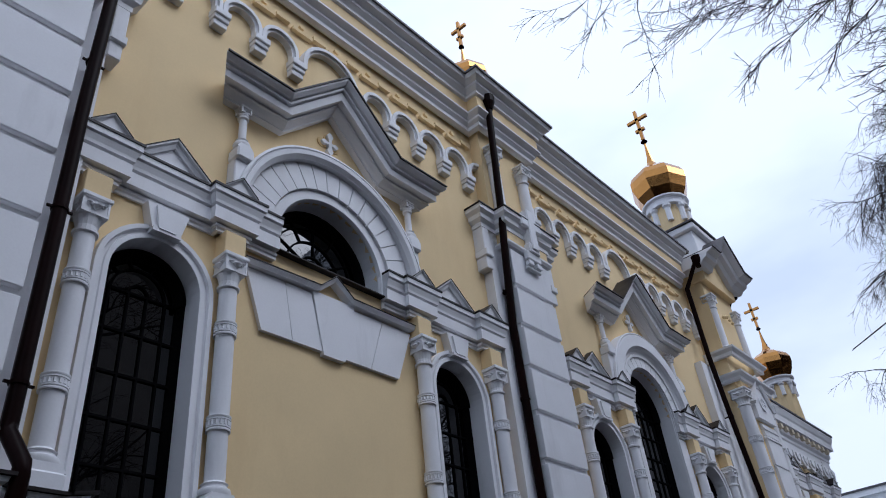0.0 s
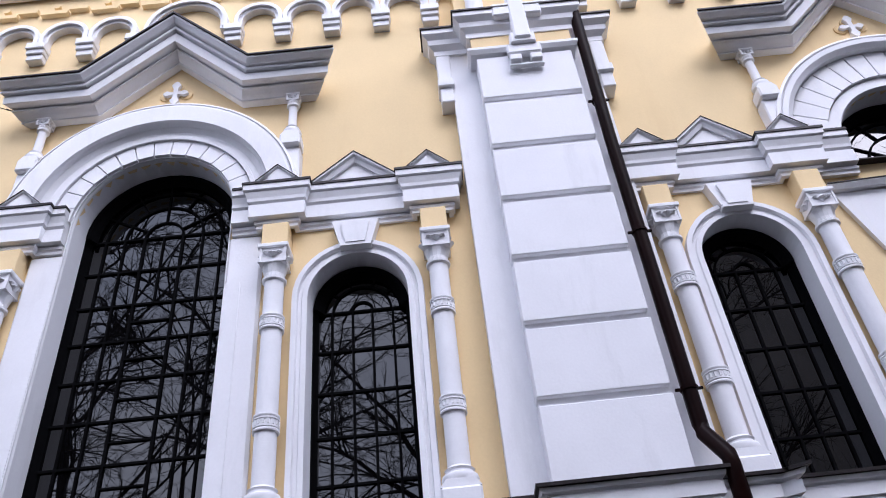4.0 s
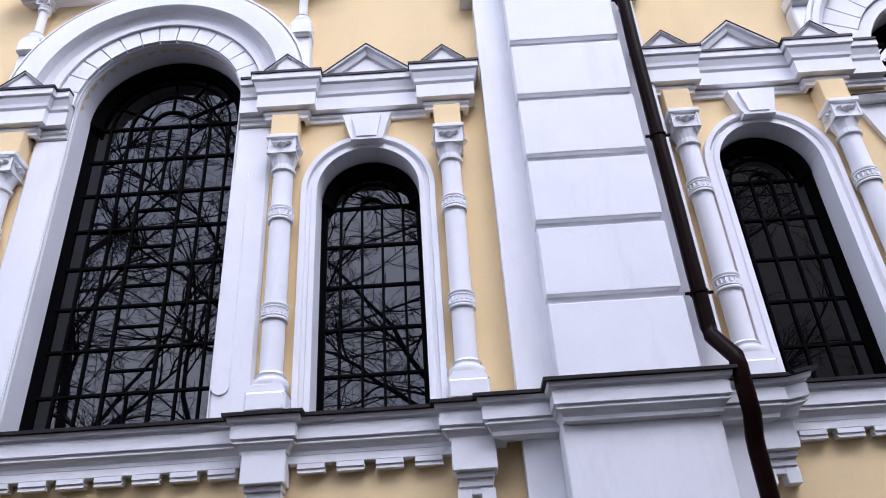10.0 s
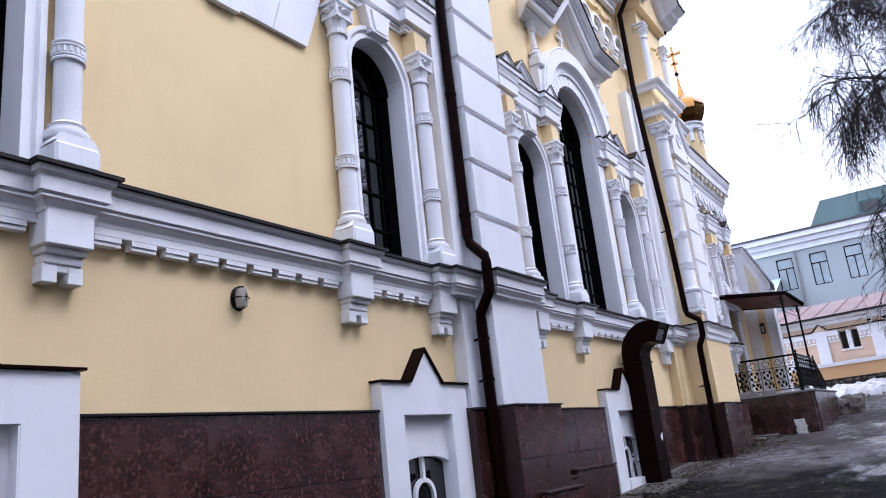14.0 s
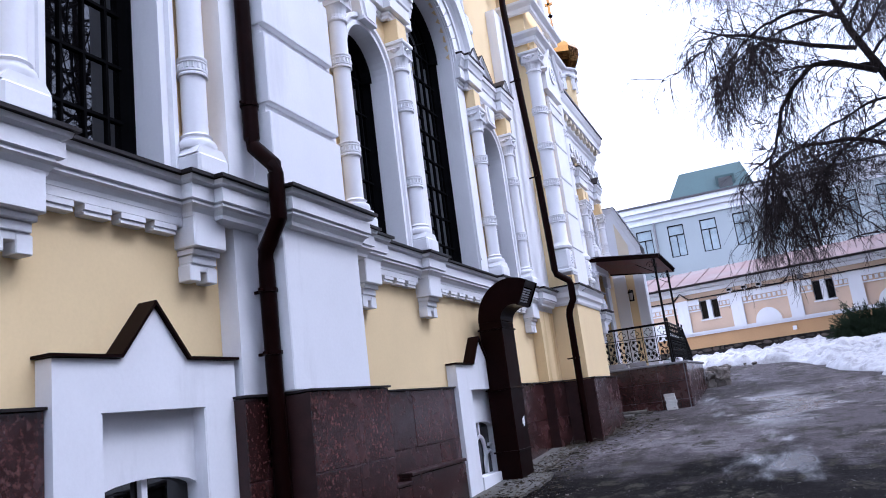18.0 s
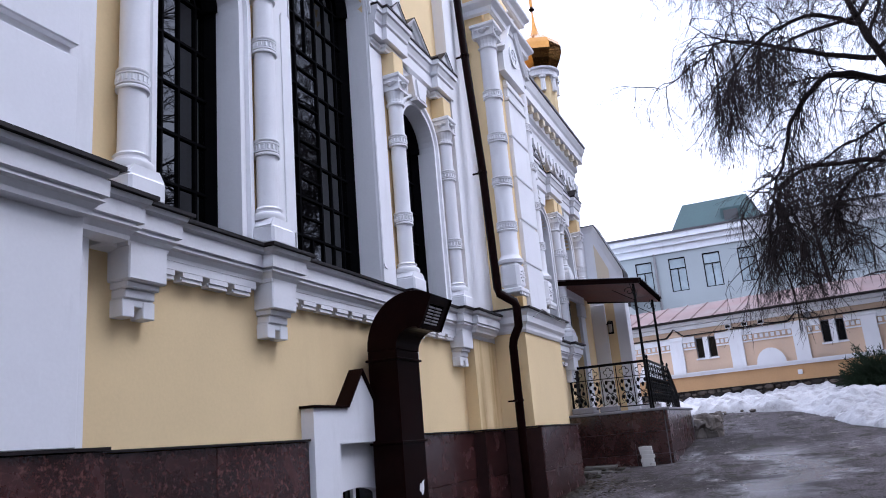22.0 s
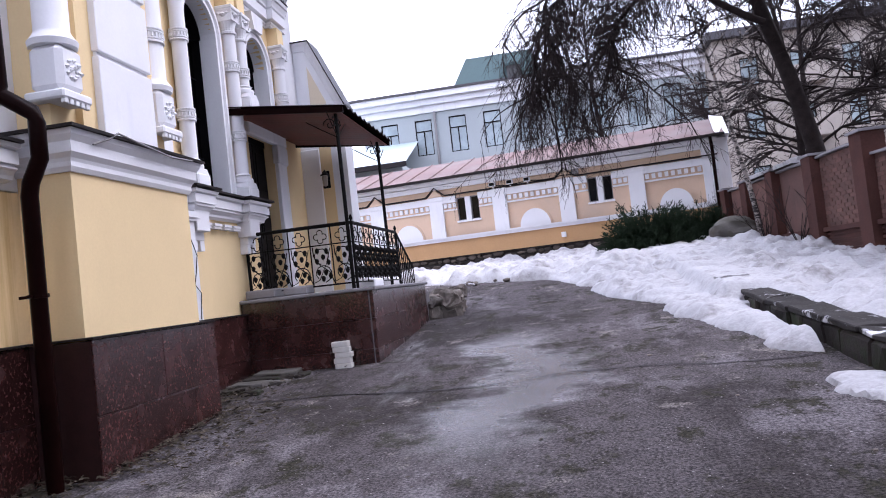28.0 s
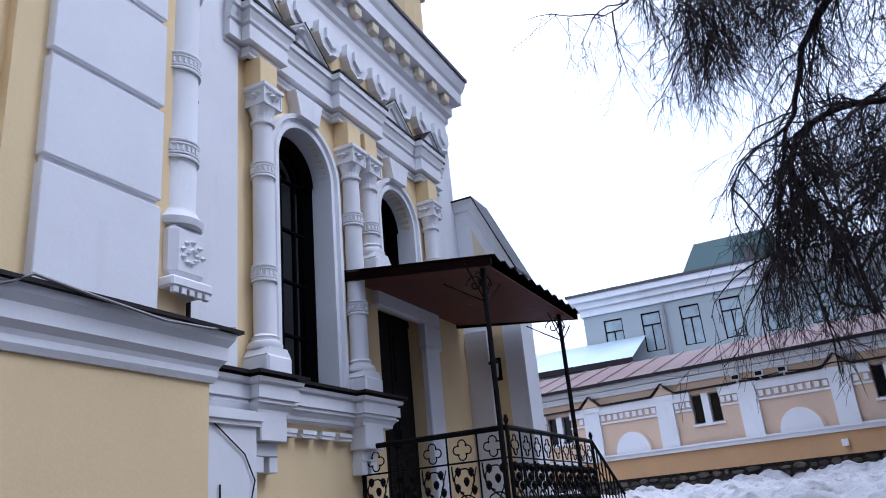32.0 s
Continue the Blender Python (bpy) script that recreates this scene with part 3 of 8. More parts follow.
def capital_mesh(bm, z0, z1, r, half):
    """Smooth flared bell under a square block with framed, carved faces and a thin abacus."""
    h = z1 - z0
    lathe(bm, [(r, z0), (r + 0.024, z0 + 0.015), (r + 0.026, z0 + 0.04), (r + 0.004, z0 + 0.055), (r + 0.006, z0 + h * 0.22), (r + 0.022, z0 + h * 0.36), (half * 0.86, z0 + h * 0.47), (half * 0.86, z0 + h * 0.52)], (0, 0, 0), 16)
    bbox(bm, -half, half, -half, half, z1 - h * 0.12, z1, 0.008)
    e = half * 0.88
    zb, zt = z0 + h * 0.46, z1 - h * 0.12
    bbox(bm, -e + 0.012, e - 0.012, -e + 0.012, e - 0.012, zb, zt, 0.006)
    t = 0.11 * half
    zc = (zb + zt) / 2
    for k in range(4):
        ca, sa_ = math.cos(math.pi * k / 2), math.sin(math.pi * k / 2)

        def tile(y0, y1, za, zb_, d):
            q = [(e - 0.02, y0, za), (e + d, y0, za), (e + d, y1, za), (e - 0.02, y1, za), (e - 0.02, y0, zb_), (e + d, y0, zb_), (e + d, y1, zb_), (e - 0.02, y1, zb_)]
            v = [bm.verts.new((x * ca - y * sa_, x * sa_ + y * ca, z)) for x, y, z in q]
            for f in ((3, 2, 1, 0), (4, 5, 6, 7), (0, 1, 5, 4), (1, 2, 6, 5), (2, 3, 7, 6), (3, 0, 4, 7)):
                bm.faces.new([v[i] for i in f])
        tile(-e, -e + t, zb, zt, 0.0)
        tile(e - t, e, zb, zt, 0.0)
        tile(-e + t, e - t, zb, zb + t, 0.0)
        for y, w in ((0.0, 0.34), (-0.50, 0.20), (0.50, 0.20)):
            lathe(bm, [(0.0, -w * half * 0.85), (w * half, 0.0), (0.0, w * half * 0.85)], (e * ca - y * e * sa_ - 0.004 * ca, e * sa_ + y * e * ca - 0.004 * sa_, zc + (0.02 * h if y == 0 else 0.06 * h)), 8)


def column(name, z0, z1, r, rings, label, half=0.17, block=True, cap=0.42):
    col = thing(name, (0, 0, z0), label, "column", "engaged columns", "structure")
    zb = z0
    if block:
        bm = bmesh.new()
        bbox(bm, -r - 0.05, r + 0.07, -r - 0.07, r + 0.07, z0, z0 + 0.17, 0.02)
        v = [(-r - 0.05, r + 0.02), (r + 0.07, r + 0.02)]
        prism(bm, [(-r - 0.07, z0 + 0.17), (r + 0.07, z0 + 0.17), (r + 0.02, z0 + 0.24), (-r - 0.02, z0 + 0.24)], -r, r + 0.05)
        part("plinth_block", bm, white, col)
        zb = z0 + 0.24
    bm = bmesh.new()
    lathe(bm, [(r + 0.05, zb), (r + 0.06, zb + 0.03), (r + 0.05, zb + 0.06), (r + 0.02, zb + 0.075), (r + 0.015, zb + 0.095), (r + 0.03, zb + 0.11), (r, zb + 0.135)], (0, 0, 0), 20)
    part("base_moulding", bm, white, col, smooth=True)
    bm = bmesh.new()
    lathe(bm, [(r, zb + 0.13), (r, (zb + z1) / 2), (r * 0.97, z1 - cap + 0.02)], (0, 0, 0), 20)
    part("shaft", bm, white, col, smooth=True)
    for z in rings:
        bm = bmesh.new()
        ringed(bm, z, r)
        beads(bm, z, r)
        part("shaft_ring", bm, white, col)
    bm = bmesh.new()
    capital_mesh(bm, z1 - cap, z1, r * 0.97, half)
    part("capital", bm, white, col, "carved capital")
    return col


col0 = column("engaged_column", SILL, 6.70, 0.099, (4.775, 5.805), "white stucco half column with two ringed bands and carved capital", 0.155)
first = True
for c, i, o in BAYS:
    for s in (-o, -i, i, o):
        m = Matrix.Translation((-6.19, c + s, SILL))
        if first:
            col0.matrix_basis = m
            first = False
        else:
            copy_thing(col0, m)

mini0 = column("engaged_colonnette", 8.14, 9.04, 0.050, (), "small white colonnette under the gable moulding", 0.085, cap=0.20)
first = True
for c, i, o in BAYS:
    for s in (-1, 1):
        m = Matrix.Translation((-6.20, c + s * 1.50, 8.14))
        if first:
            mini0.matrix_basis = m
            first = False
        else:
            copy_thing(mini0, m)


# ---- bay ornament ----
def loop(prof, base=0.0):
    """Close a moulding profile on the wall."""
    return [(-0.02, prof[0][1])] + prof + [(-0.02, prof[-1][1])]


ENT = [(0.03, 7.00), (0.03, 7.035), (0.05, 7.05), (0.05, 7.085), (0.012, 7.09), (0.012, 7.108), (0.108, 7.112), (0.108, 7.275), (0.08, 7.28), (0.08, 7.298), (0.12, 7.31), (0.125, 7.35), (0.15, 7.42), (0.13, 7.425), (0.13, 7.438), (0.168, 7.443), (0.168, 7.515)]
GABLE = [(0.0, 0.10), (0.03, 0.10), (0.035, 0.12), (0.05, 0.15), (0.09, 0.20), (0.10, 0.23), (0.125, 0.23), (0.125, 0.16), (0.145, 0.16), (0.145, 0.33), (0.27, 0.34), (0.272, 0.29), (0.292, 0.29), (0.295, 0.385), (0.33, 0.39), (0.332, 0.34), (0.348, 0.34), (0.352, 0.43), (0.40, 0.49), (0.43, 0.49)]


def flat_tri(bm, c, z, half, height, out, x=None):
    prism(bm, [(c - half, z), (c + half, z), (c, z + height)], W - 0.02, W + out)


def pediment(c, z, half, height, name, fwd=0.0):
    p = thing(name, (W, c, z), "small white triangular pediment on the cornice", "pediment", "window pediments", "structure")
    bm = bmesh.new()
    flat_tri(bm, c, z, half * 0.82, height * 0.82, (0.05 if half > 0.3 else 0.10) + fwd)
    part("tympanum", bm, white, p)
    bm = bmesh.new()
    t = height * 0.20
    sweep(bm, [(c - half, z + 0.005), (c, z + height - t * 0.6), (c + half, z + 0.005)], [(-t * 0.5, W - 0.02), (0, W - 0.02), (t * 0.5, W - 0.02), (t * 0.5, W + 0.13 + fwd), (t * 0.2, W + 0.13 + fwd), (0.0, W + 0.10 + fwd), (-t * 0.5, W + 0.08 + fwd)], front)
    part("raking_moulding", bm, white, p)
    bm = bmesh.new()
    flat_tri(bm, c, z, half * 0.30, height * 0.34, 0.09 + fwd)
    part("inner_triangle", bm, white, p)
    bm = bmesh.new()
    k = 0.008 if half > 0.3 else 0.005
    sweep(bm, [(c - half - 0.01, z + t * 0.5), (c, z + height), (c + half + 0.01, z + t * 0.5)], [(0.0, W - 0.02), (k, W - 0.02), (k, W + 0.140 + fwd), (0.0, W + 0.140 + fwd)], front)
    part("flashing", bm, flashing, p)


def wedge(c, z, r0, r1, a0, a1):
    return [(c + r * math.cos(radians(a)), z + r * math.sin(radians(a))) for r, a in ((r0, a0), (r1, a0), (r1, a1), (r0, a1))]


def returned(bm, c):
    """Turn the ends of a gable moulding back to the wall."""
    for v in bm.verts:
        if abs(v.co.y - c) > 1.95:
            v.co.y -= math.copysign((0.50 - (v.co.x - W)) * 0.62, v.co.y - c)


def bay(k, c, i, o):
    m = (i + o) / 2
    for s in (-1, 1):
        # surround of the narrow window
        y = c + s * m
        sur = thing("window_surround", (W, y, SILL), "white moulded surround of a tall arched window", "surround", "window surrounds", "structure")
        bm = bmesh.new()
        path = [(y - 0.50, SILL)] + arc((y, SPRING), 0.50, 180, 0, 20) + [(y + 0.50, SILL)]
        sweep(bm, path, [(-0.012, W - 0.296), (0.0, W + 0.055), (0.05, W + 0.055), (0.06, W + 0.035), (0.09, W + 0.035), (0.10, W + 0.075), (0.15, W + 0.075), (0.16, W - 0.02), (0.005, W - 0.02), (0.005, W - 0.296)], front)
        part("architrave", bm, white, sur)
        bm = bmesh.new()
        prism(bm, [(y - 0.165, 6.70), (y + 0.165, 6.70), (y + 0.245, 7.0), (y - 0.245, 7.0)], W - 0.02, W + 0.13)
        prism(bm, [(y - 0.10, 6.69), (y + 0.10, 6.69), (y + 0.15, 6.96), (y - 0.15, 6.96)], W + 0.12, W + 0.16)
        box(bm, W, W + 0.15, y - 0.16, y + 0.16, 6.655, 6.70)
        part("keystone", bm, white, sur)
        # cornice over the pair of columns, broken forward over each capital
        ent = thing("entablature", (W, y, 6.98), "white moulded cornice over two columns, edged with dark flashing", "cornice", "window cornices", "structure")
        a, b = sorted((c + s * i, c + s * o))
        lo, hi = (c + s * 0.90, c + s * (o + 0.31)) if s > 0 else (c + s * (o + 0.31), c + s * 0.90)
        line = []
        step = 0.10
        e0, e1 = 0.19, 0.19
        if s > 0:
            line = [(W + 0.03, lo), (W + 0.03, a - e0), (W + step, a - e0), (W + step, a + e1), (W, a + e1), (W, b - e0), (W + step, b - e0), (W + step, b + e1), (W - 0.1, b + e1)]
        else:
            line = [(W - 0.1, a - e0), (W + step, a - e0), (W + step, a + e1), (W, a + e1), (W, b - e0), (W + step, b - e0), (W + step, b + e1), (W + 0.03, b + e1), (W + 0.03, hi)]
        bm = bmesh.new()
        cornice(bm, line, loop(ENT))
        part("cornice_moulding", bm, white, ent)
        bm = bmesh.new()
        cornice(bm, line, [(-0.02, 7.516), (0.180, 7.516), (0.180, 7.546), (-0.02, 7.56)])
        part("flashing", bm, flashing, ent, "dark metal flashing strip")
        for q in (a, b):
            bm = bmesh.new()
            bbox(bm, W - 0.02, W + 0.20, q - 0.135, q + 0.135, 6.705, 7.005, 0.008)
            part("impost_block", bm, yellow, ent, "yellow block above the capital")
        pediment(y, 7.54, 0.47, 0.46, "window_pediment")
        pediment(c + s * i, 7.54, 0.22, 0.24, "block_pediment", 0.13)
        pediment(c + s * o, 7.54, 0.22, 0.24, "block_pediment", 0.13)
        # pedestal under the colonnette
        bm = bmesh.new()
        q = c + s * 1.50
        bbox(bm, W - 0.02, W + 0.16, q - 0.11, q + 0.11, 7.52, 8.14, 0.015)
        ob = part("colonnette_pedestal", bm, white)
        tagged(ob, "tall white pedestal block under a colonnette", "pedestal", "colonnette pedestals", "structure")
        # pier between column and the wide opening
        if k != 1:
            bm = bmesh.new()
            p, q = sorted((c + s * 0.862, c + s * (i - 0.16)))
            bbox(bm, W - 0.30, W + 0.05, p, q, SILL, 6.99, 0.03)
            ob = part("window_pier", bm, white)
            tagged(ob, "flat white pier beside the large window", "pier", "window piers", "structure")
            bm = bmesh.new()
            m0, m1 = (p + 0.02, p + 0.17) if s > 0 else (q - 0.17, q - 0.02)
            mid = ((m0 + m1) / 2, SILL + 0.32), ((m0 + m1) / 2, 6.36)
            prism(bm, arc(mid[0], 0.075, 180, 360, 8) + arc(mid[1], 0.075, 0, 180, 8), W + 0.04, W + 0.064)
            part("raised_panel", bm, white, ob)
    # wide arch
    ar = thing("window_arch", (W, c, ARCH_Z), "broad white arch moulding with voussoirs over a window", "arch", "window arches", "structure")
    cc = (c, ARCH_Z)
    r0, r1 = (1.02, 1.42) if k == 1 else (0.88, 1.10)
    bm = bmesh.new()
    sweep(bm, [(c - 0.86, SILL + 0.03 if k != 1 else 7.17)] + arc(cc, 0.86, 180, 0, 32) + [(c + 0.86, SILL + 0.03 if k != 1 else 7.17)], [(-0.014, W - 0.335), (0.0, W + 0.02), (0.02, W + 0.06), (r0 - 0.87, W + 0.06), (r0 - 0.87, W - 0.02), (0.004, W - 0.02), (0.004, W - 0.335)], front)
    part("inner_moulding", bm, white, ar)
    n = 17 if k == 1 else 15
    for q in range(n):
        a0 = 180.0 * q / n + 0.42
        a1 = 180.0 * (q + 1) / n - 0.42
        bm = bmesh.new()
        prism(bm, wedge(c, ARCH_Z, r0 + 0.006, r1, a0, a1), W - 0.02, W + 0.10)
        part("voussoir", bm, white, ar)
    bm = bmesh.new()
    sweep(bm, arc(cc, r0, 180, 0, 32), [(0.0, W - 0.02), (0.0, W + 0.060), (r1 - r0, W + 0.060), (r1 - r0, W - 0.02)], front)
    part("voussoir_backing", bm, white, ar)
    bm = bmesh.new()
    b0 = r1 + 0.004
    prof = [(b0, W - 0.02), (b0, W + 0.13), (1.15, W + 0.135), (1.16, W + 0.105), (1.22, W + 0.112), (1.28, W + 0.15), (1.305, W + 0.20), (1.31, W + 0.235), (1.53, W + 0.24), (1.558, W + 0.235), (1.56, W + 0.195), (1.578, W + 0.195), (1.58, W + 0.235), (1.605, W + 0.225), (1.61, W - 0.02)]
    if k == 1:
        prof = [(b0, W - 0.02), (b0, W + 0.17), (1.48, W + 0.22), (1.545, W + 0.225), (1.55, W + 0.185), (1.568, W + 0.185), (1.572, W + 0.225), (1.605, W + 0.215), (1.61, W - 0.02)]
    sweep(bm, arc(cc, 1.0, 180, 0, 36), [(r - 1.0, x) for r, x in prof], front)
    part("outer_moulding", bm, white, ar)
    # big gable moulding
    g = thing("gable_moulding", (W, c, 9.0), "heavy white stepped gable moulding over an arched window", "moulding", "gable mouldings", "structure")
    path = [(c - 2.06, 9.06), (c - 0.86, 9.06), (c, 9.91), (c + 0.86, 9.06), (c + 2.06, 9.06)]
    bm = bmesh.new()
    sweep(bm, path, [(0.0, W - 0.02)] + [(n_ * 0.84, W + x) for n_, x in GABLE] + [(0.361, W - 0.02)], front)
    returned(bm, c)
    part("moulding", bm, white, g)
    bm = bmesh.new()
    sweep(bm, path, [(0.363, W - 0.02), (0.363, W + 0.515), (0.384, W + 0.515), (0.384, W - 0.02)], front)
    returned(bm, c)
    part("flashing", bm, flashing, g, "dark metal flashing strip")
    bm = bmesh.new()
    for dy, dz in ((0, 0.12), (0.12, 0), (-0.12, 0)):
        prism(bm, [(c + dy + 0.085 * math.cos(math.pi * t / 6), 9.40 + dz + 0.085 * math.sin(math.pi * t / 6)) for t in range(12)], W - 0.01, W + 0.018)
    part("trefoil", bm, streaked, g, "dull yellow trefoil ground")
    bm = bmesh.new()
    for dy, dz in ((0, 1), (0, -1), (1, 0), (-1, 0)):
        u, v = Vector((dy, dz)), Vector((-dz, dy))
        pts = [u * 0.0 - v * 0.026, u * 0.08 - v * 0.03, u * 0.14 - v * 0.058, u * 0.19 - v * 0.03, u * 0.21, u * 0.19 + v * 0.03, u * 0.14 + v * 0.058, u * 0.08 + v * 0.03, u * 0.0 + v * 0.026]
        k2 = 0.75 if dy else 1.0
        prism(bm, [(c + p.x * k2, 9.40 + p.y * k2) for p in pts], W - 0.01, W + (0.058 if dy else 0.062))
    part("cross_relief", bm, white, g, "white cross relief with flared arms")
    # arcaded frieze
    fr = thing("arcaded_frieze", (W, c, 10.2), "white scalloped arcade frieze under the eaves", "frieze", "arcaded friezes", "structure")
    ys = []
    pitch = 0.655
    edge = 0.56
    for s in (-1, 1):
        for q in range(5):
            ys.append((c + s * (edge + 0.09 + pitch * (q + 0.5)), 0.225, 10.70))
    for y, r, z in ys + [(c, 0.46, 10.70)]:
        if abs(y - c) > 3.75:
            continue
        bm = bmesh.new()
        prof = [(0.0, W - 0.02), (0.0, W + 0.10), (0.05, W + 0.10), (0.04, W + 0.14), (0.098, W + 0.14), (0.10, W - 0.02)]
        sweep(bm, [(y - r, z - 0.12)] + arc((y, z), r, 180, 0, 12) + [(y + r, z - 0.12)], prof, front)
        part("scallop", bm, white, fr)
    for s in (-1, 1):
        for q in range(6):
            y = c + s * (edge + 0.11 + pitch * q - 0.02)
            if abs(y - c) > 3.95:
                continue
            bm = bmesh.new()
            bbox(bm, W - 0.02, W + 0.17, y - 0.125, y + 0.125, 10.46, 10.58, 0.01)
            bbox(bm, W - 0.02, W + 0.14, y - 0.115, y + 0.115, 10.38, 10.465, 0.01)
            bbox(bm, W - 0.02, W + 0.11, y - 0.105, y + 0.105, 10.28, 10.385, 0.01)
            part("corbel", bm, white, fr)
    # small brick frieze
    bf = thing("brick_frieze", (W, c, 11.4), "row of small yellow relief bricks and rosettes under the eaves", "frieze", "brick friezes", "structure")
    y = c - 3.55
    q = 0
    while y < c + 3.5:
        bm = bmesh.new()
        if q % 2 == 0:
            box(bm, W, W + 0.07, y, y + 0.38, 11.33, 11.40)
        else:
            box(bm, W, W + 0.07, y + 0.04, y + 0.30, 11.40, 11.47)
        part("relief_brick", bm, yellow, bf)
        if q % 2 == 0:
            bm = bmesh.new()
            prism(bm, [(y + 0.19 + 0.05 * math.cos(math.pi * t / 5), 11.53 + 0.05 * math.sin(math.pi * t / 5)) for t in range(10)], W, W + 0.05)
            part("rosette", bm, yellow, bf)
        y += 0.355
        q += 1


for k, (c, i, o) in enumerate(BAYS):
    bay(k, c, i, o)

# tablet under the lunette
def tablet(c):
    t = thing("stone_tablet", (W, c, 6.0), "blank white keystone-shaped wall tablet with a small gable top", "tablet", kind="structure")
    d = 0.0
    tops, bots = [c - 1.30, c - 0.74, c - 0.34, c + 0.36, c + 0.86, c + 1.40], [c - 1.06, c - 0.62, c - 0.17, c + 0.17, c + 0.62, c + 1.12]
    for q in range(5):
        z0, z1, out = (5.97, 6.80, 0.07) if q == 2 else (6.02, 6.76, 0.05)
        bm = bmesh.new()
        g = 0.004
        prism(bm, [(bots[q] + g, z0), (bots[q + 1] - g, z0), (tops[q + 1] - g, z1), (tops[q] + g, z1)], W - 0.01, W + out)
        part("tablet_stone", bm, white, t)
    bm = bmesh.new()
    sweep(bm, [(c - 1.36, 6.76), (c - 0.26, 6.80), (c, 7.02), (c + 0.28, 6.80), (c + 1.46, 6.80)], [(0, W - 0.01), (0, W + 0.11), (0.045, W + 0.14), (0.06, W + 0.14), (0.06, W - 0.01)], front)
    part("top_moulding", bm, white, t)
    bm = bmesh.new()
    sweep(bm, [(c - 1.36, 6.82), (c - 0.26, 6.86), (c, 7.08), (c + 0.28, 6.86), (c + 1.46, 6.86)], [(0, W - 0.01), (0, W + 0.15), (0.012, W + 0.15), (0.012, W - 0.01)], front)
    part("flashing", bm, flashing, t)
    bm = bmesh.new()
    box(bm, W - 0.32, W + 0.10, c - 1.02, c + 1.02, 7.150, 7.166)
    ob = part("lunette_sill", bm, flashing)
    tagged(ob, "dark metal sill under the half-round window", "sill", kind="structure")


tablet(BAYS[1][0])

# ---- rusticated piers ----
GROOVES = [4.60, 5.345, 6.09, 6.84, 7.585, 8.325]


def pier(c, flip):
    p = thing("rusticated_pier", (PIER, c, 2.2), "white rusticated stucco pier with grooved courses", "pier", "wall piers", "structure")
    bm = bmesh.new()
    box(bm, W - 0.02, STRIP, c - 0.88, c + 0.88, ground_z(c) - 0.2, 9.42)
    part("backing_strip", bm, white, p)
    bm = bmesh.new()
    box(bm, STRIP, PIER - 0.06, c - 0.55, c + 0.55, ground_z(c) - 0.2, 9.62)
    part("pier_core", bm, white, p)
    zs = [SILL] + GROOVES + [9.10]
    for a, b in zip(zs, zs[1:]):
        bm = bmesh.new()
        bbox(bm, STRIP + 0.02, PIER, c - 0.565, c + 0.565, a + (0.042 if a != SILL else 0), b - 0.042, 0.008)
        part("rusticated_course", bm, white, p)
    bm = bmesh.new()
    bbox(bm, STRIP + 0.02, PIER + 0.055, c - 0.60, c + 0.60, 2.19, 3.53, 0.01)
    part("lower_block", bm, white, p)
    # crown of the pier
    bm = bmesh.new()
    cornice(bm, [(STRIP, c - 0.6), (PIER, c - 0.6), (PIER, c + 0.6), (STRIP, c + 0.6)], [(-0.05, 9.10), (0.03, 9.10), (0.06, 9.15), (0.06, 9.19), (-0.05, 9.19)])
    part("neck_moulding", bm, white, p)
    bm = bmesh.new()
    box(bm, STRIP, PIER + 0.015, c - 0.6, c + 0.6, 9.19, 9.62)
    part("neck_band", bm, yellow, p)
    bm = bmesh.new()
    cornice(bm, [(W, c - 1.02), (STRIP, c - 1.02), (STRIP, c - 0.62), (PIER, c - 0.62), (PIER, c + 0.62), (STRIP, c + 0.62), (STRIP, c + 1.02), (W, c + 1.02)],
            loop([(0.0, 9.42), (0.03, 9.42), (0.03, 9.50), (0.09, 9.56), (0.10, 9.64), (0.16, 9.70), (0.16, 9.78)]))
    part("crown_cornice", bm, white, p)
    bm = bmesh.new()
    cornice(bm, [(W, c - 1.02), (STRIP, c - 1.02), (STRIP, c - 0.62), (PIER, c - 0.62), (PIER, c + 0.62), (STRIP, c + 0.62), (STRIP, c + 1.02), (W, c + 1.02)], [(-0.02, 9.78), (0.18, 9.78), (0.18, 9.805), (-0.02, 9.81)])
    part("flashing", bm, flashing, p)
    for s in (-1, 1):
        bm = bmesh.new()
        q = c + s * 0.95
        bbox(bm, W - 0.02, STRIP + 0.03, q - 0.085, q + 0.085, 8.95, 9.42, 0.012)
        bbox(bm, W - 0.02, STRIP + 0.07, q - 0.10, q + 0.10, 8.82, 8.95, 0.012)
        bbox(bm, W - 0.02, STRIP + 0.03, q - 0.08, q + 0.08, 8.58, 8.82, 0.012)
        part("side_corbel", bm, white, p)
    # white cross plaque
    bm = bmesh.new()
    x = PIER + 0.02
    for a in ((-0.10, 0.10, 9.16, 10.05, 0.17), (-0.30, 0.30, 9.62, 9.86, 0.155), (-0.15, 0.15, 9.10, 9.30, 0.14)):
        bbox(bm, x, x + a[4], c + a[0], c + a[1], a[2], a[3], 0.02)
    bbox(bm, x, x + 0.10, c - 0.20, c + 0.20, 8.96, 9.13, 0.015)
    for s in (-1, 1):
        bbox(bm, x, x + 0.10, c + s * 0.12 - 0.07, c + s * 0.12 + 0.07, 8.84, 8.94, 0.012)
    bbox(bm, x, x + 0.06, c - 0.20, c + 0.20, 8.78, 8.82, 0.008)
    part("cross_relief", bm, white, p, "white cross relief")
    # upper stage behind the colonnettes
    bm = bmesh.new()
    box(bm, W, STRIP + 0.04, c - 0.72, c + 0.72, 9.80, 11.9)
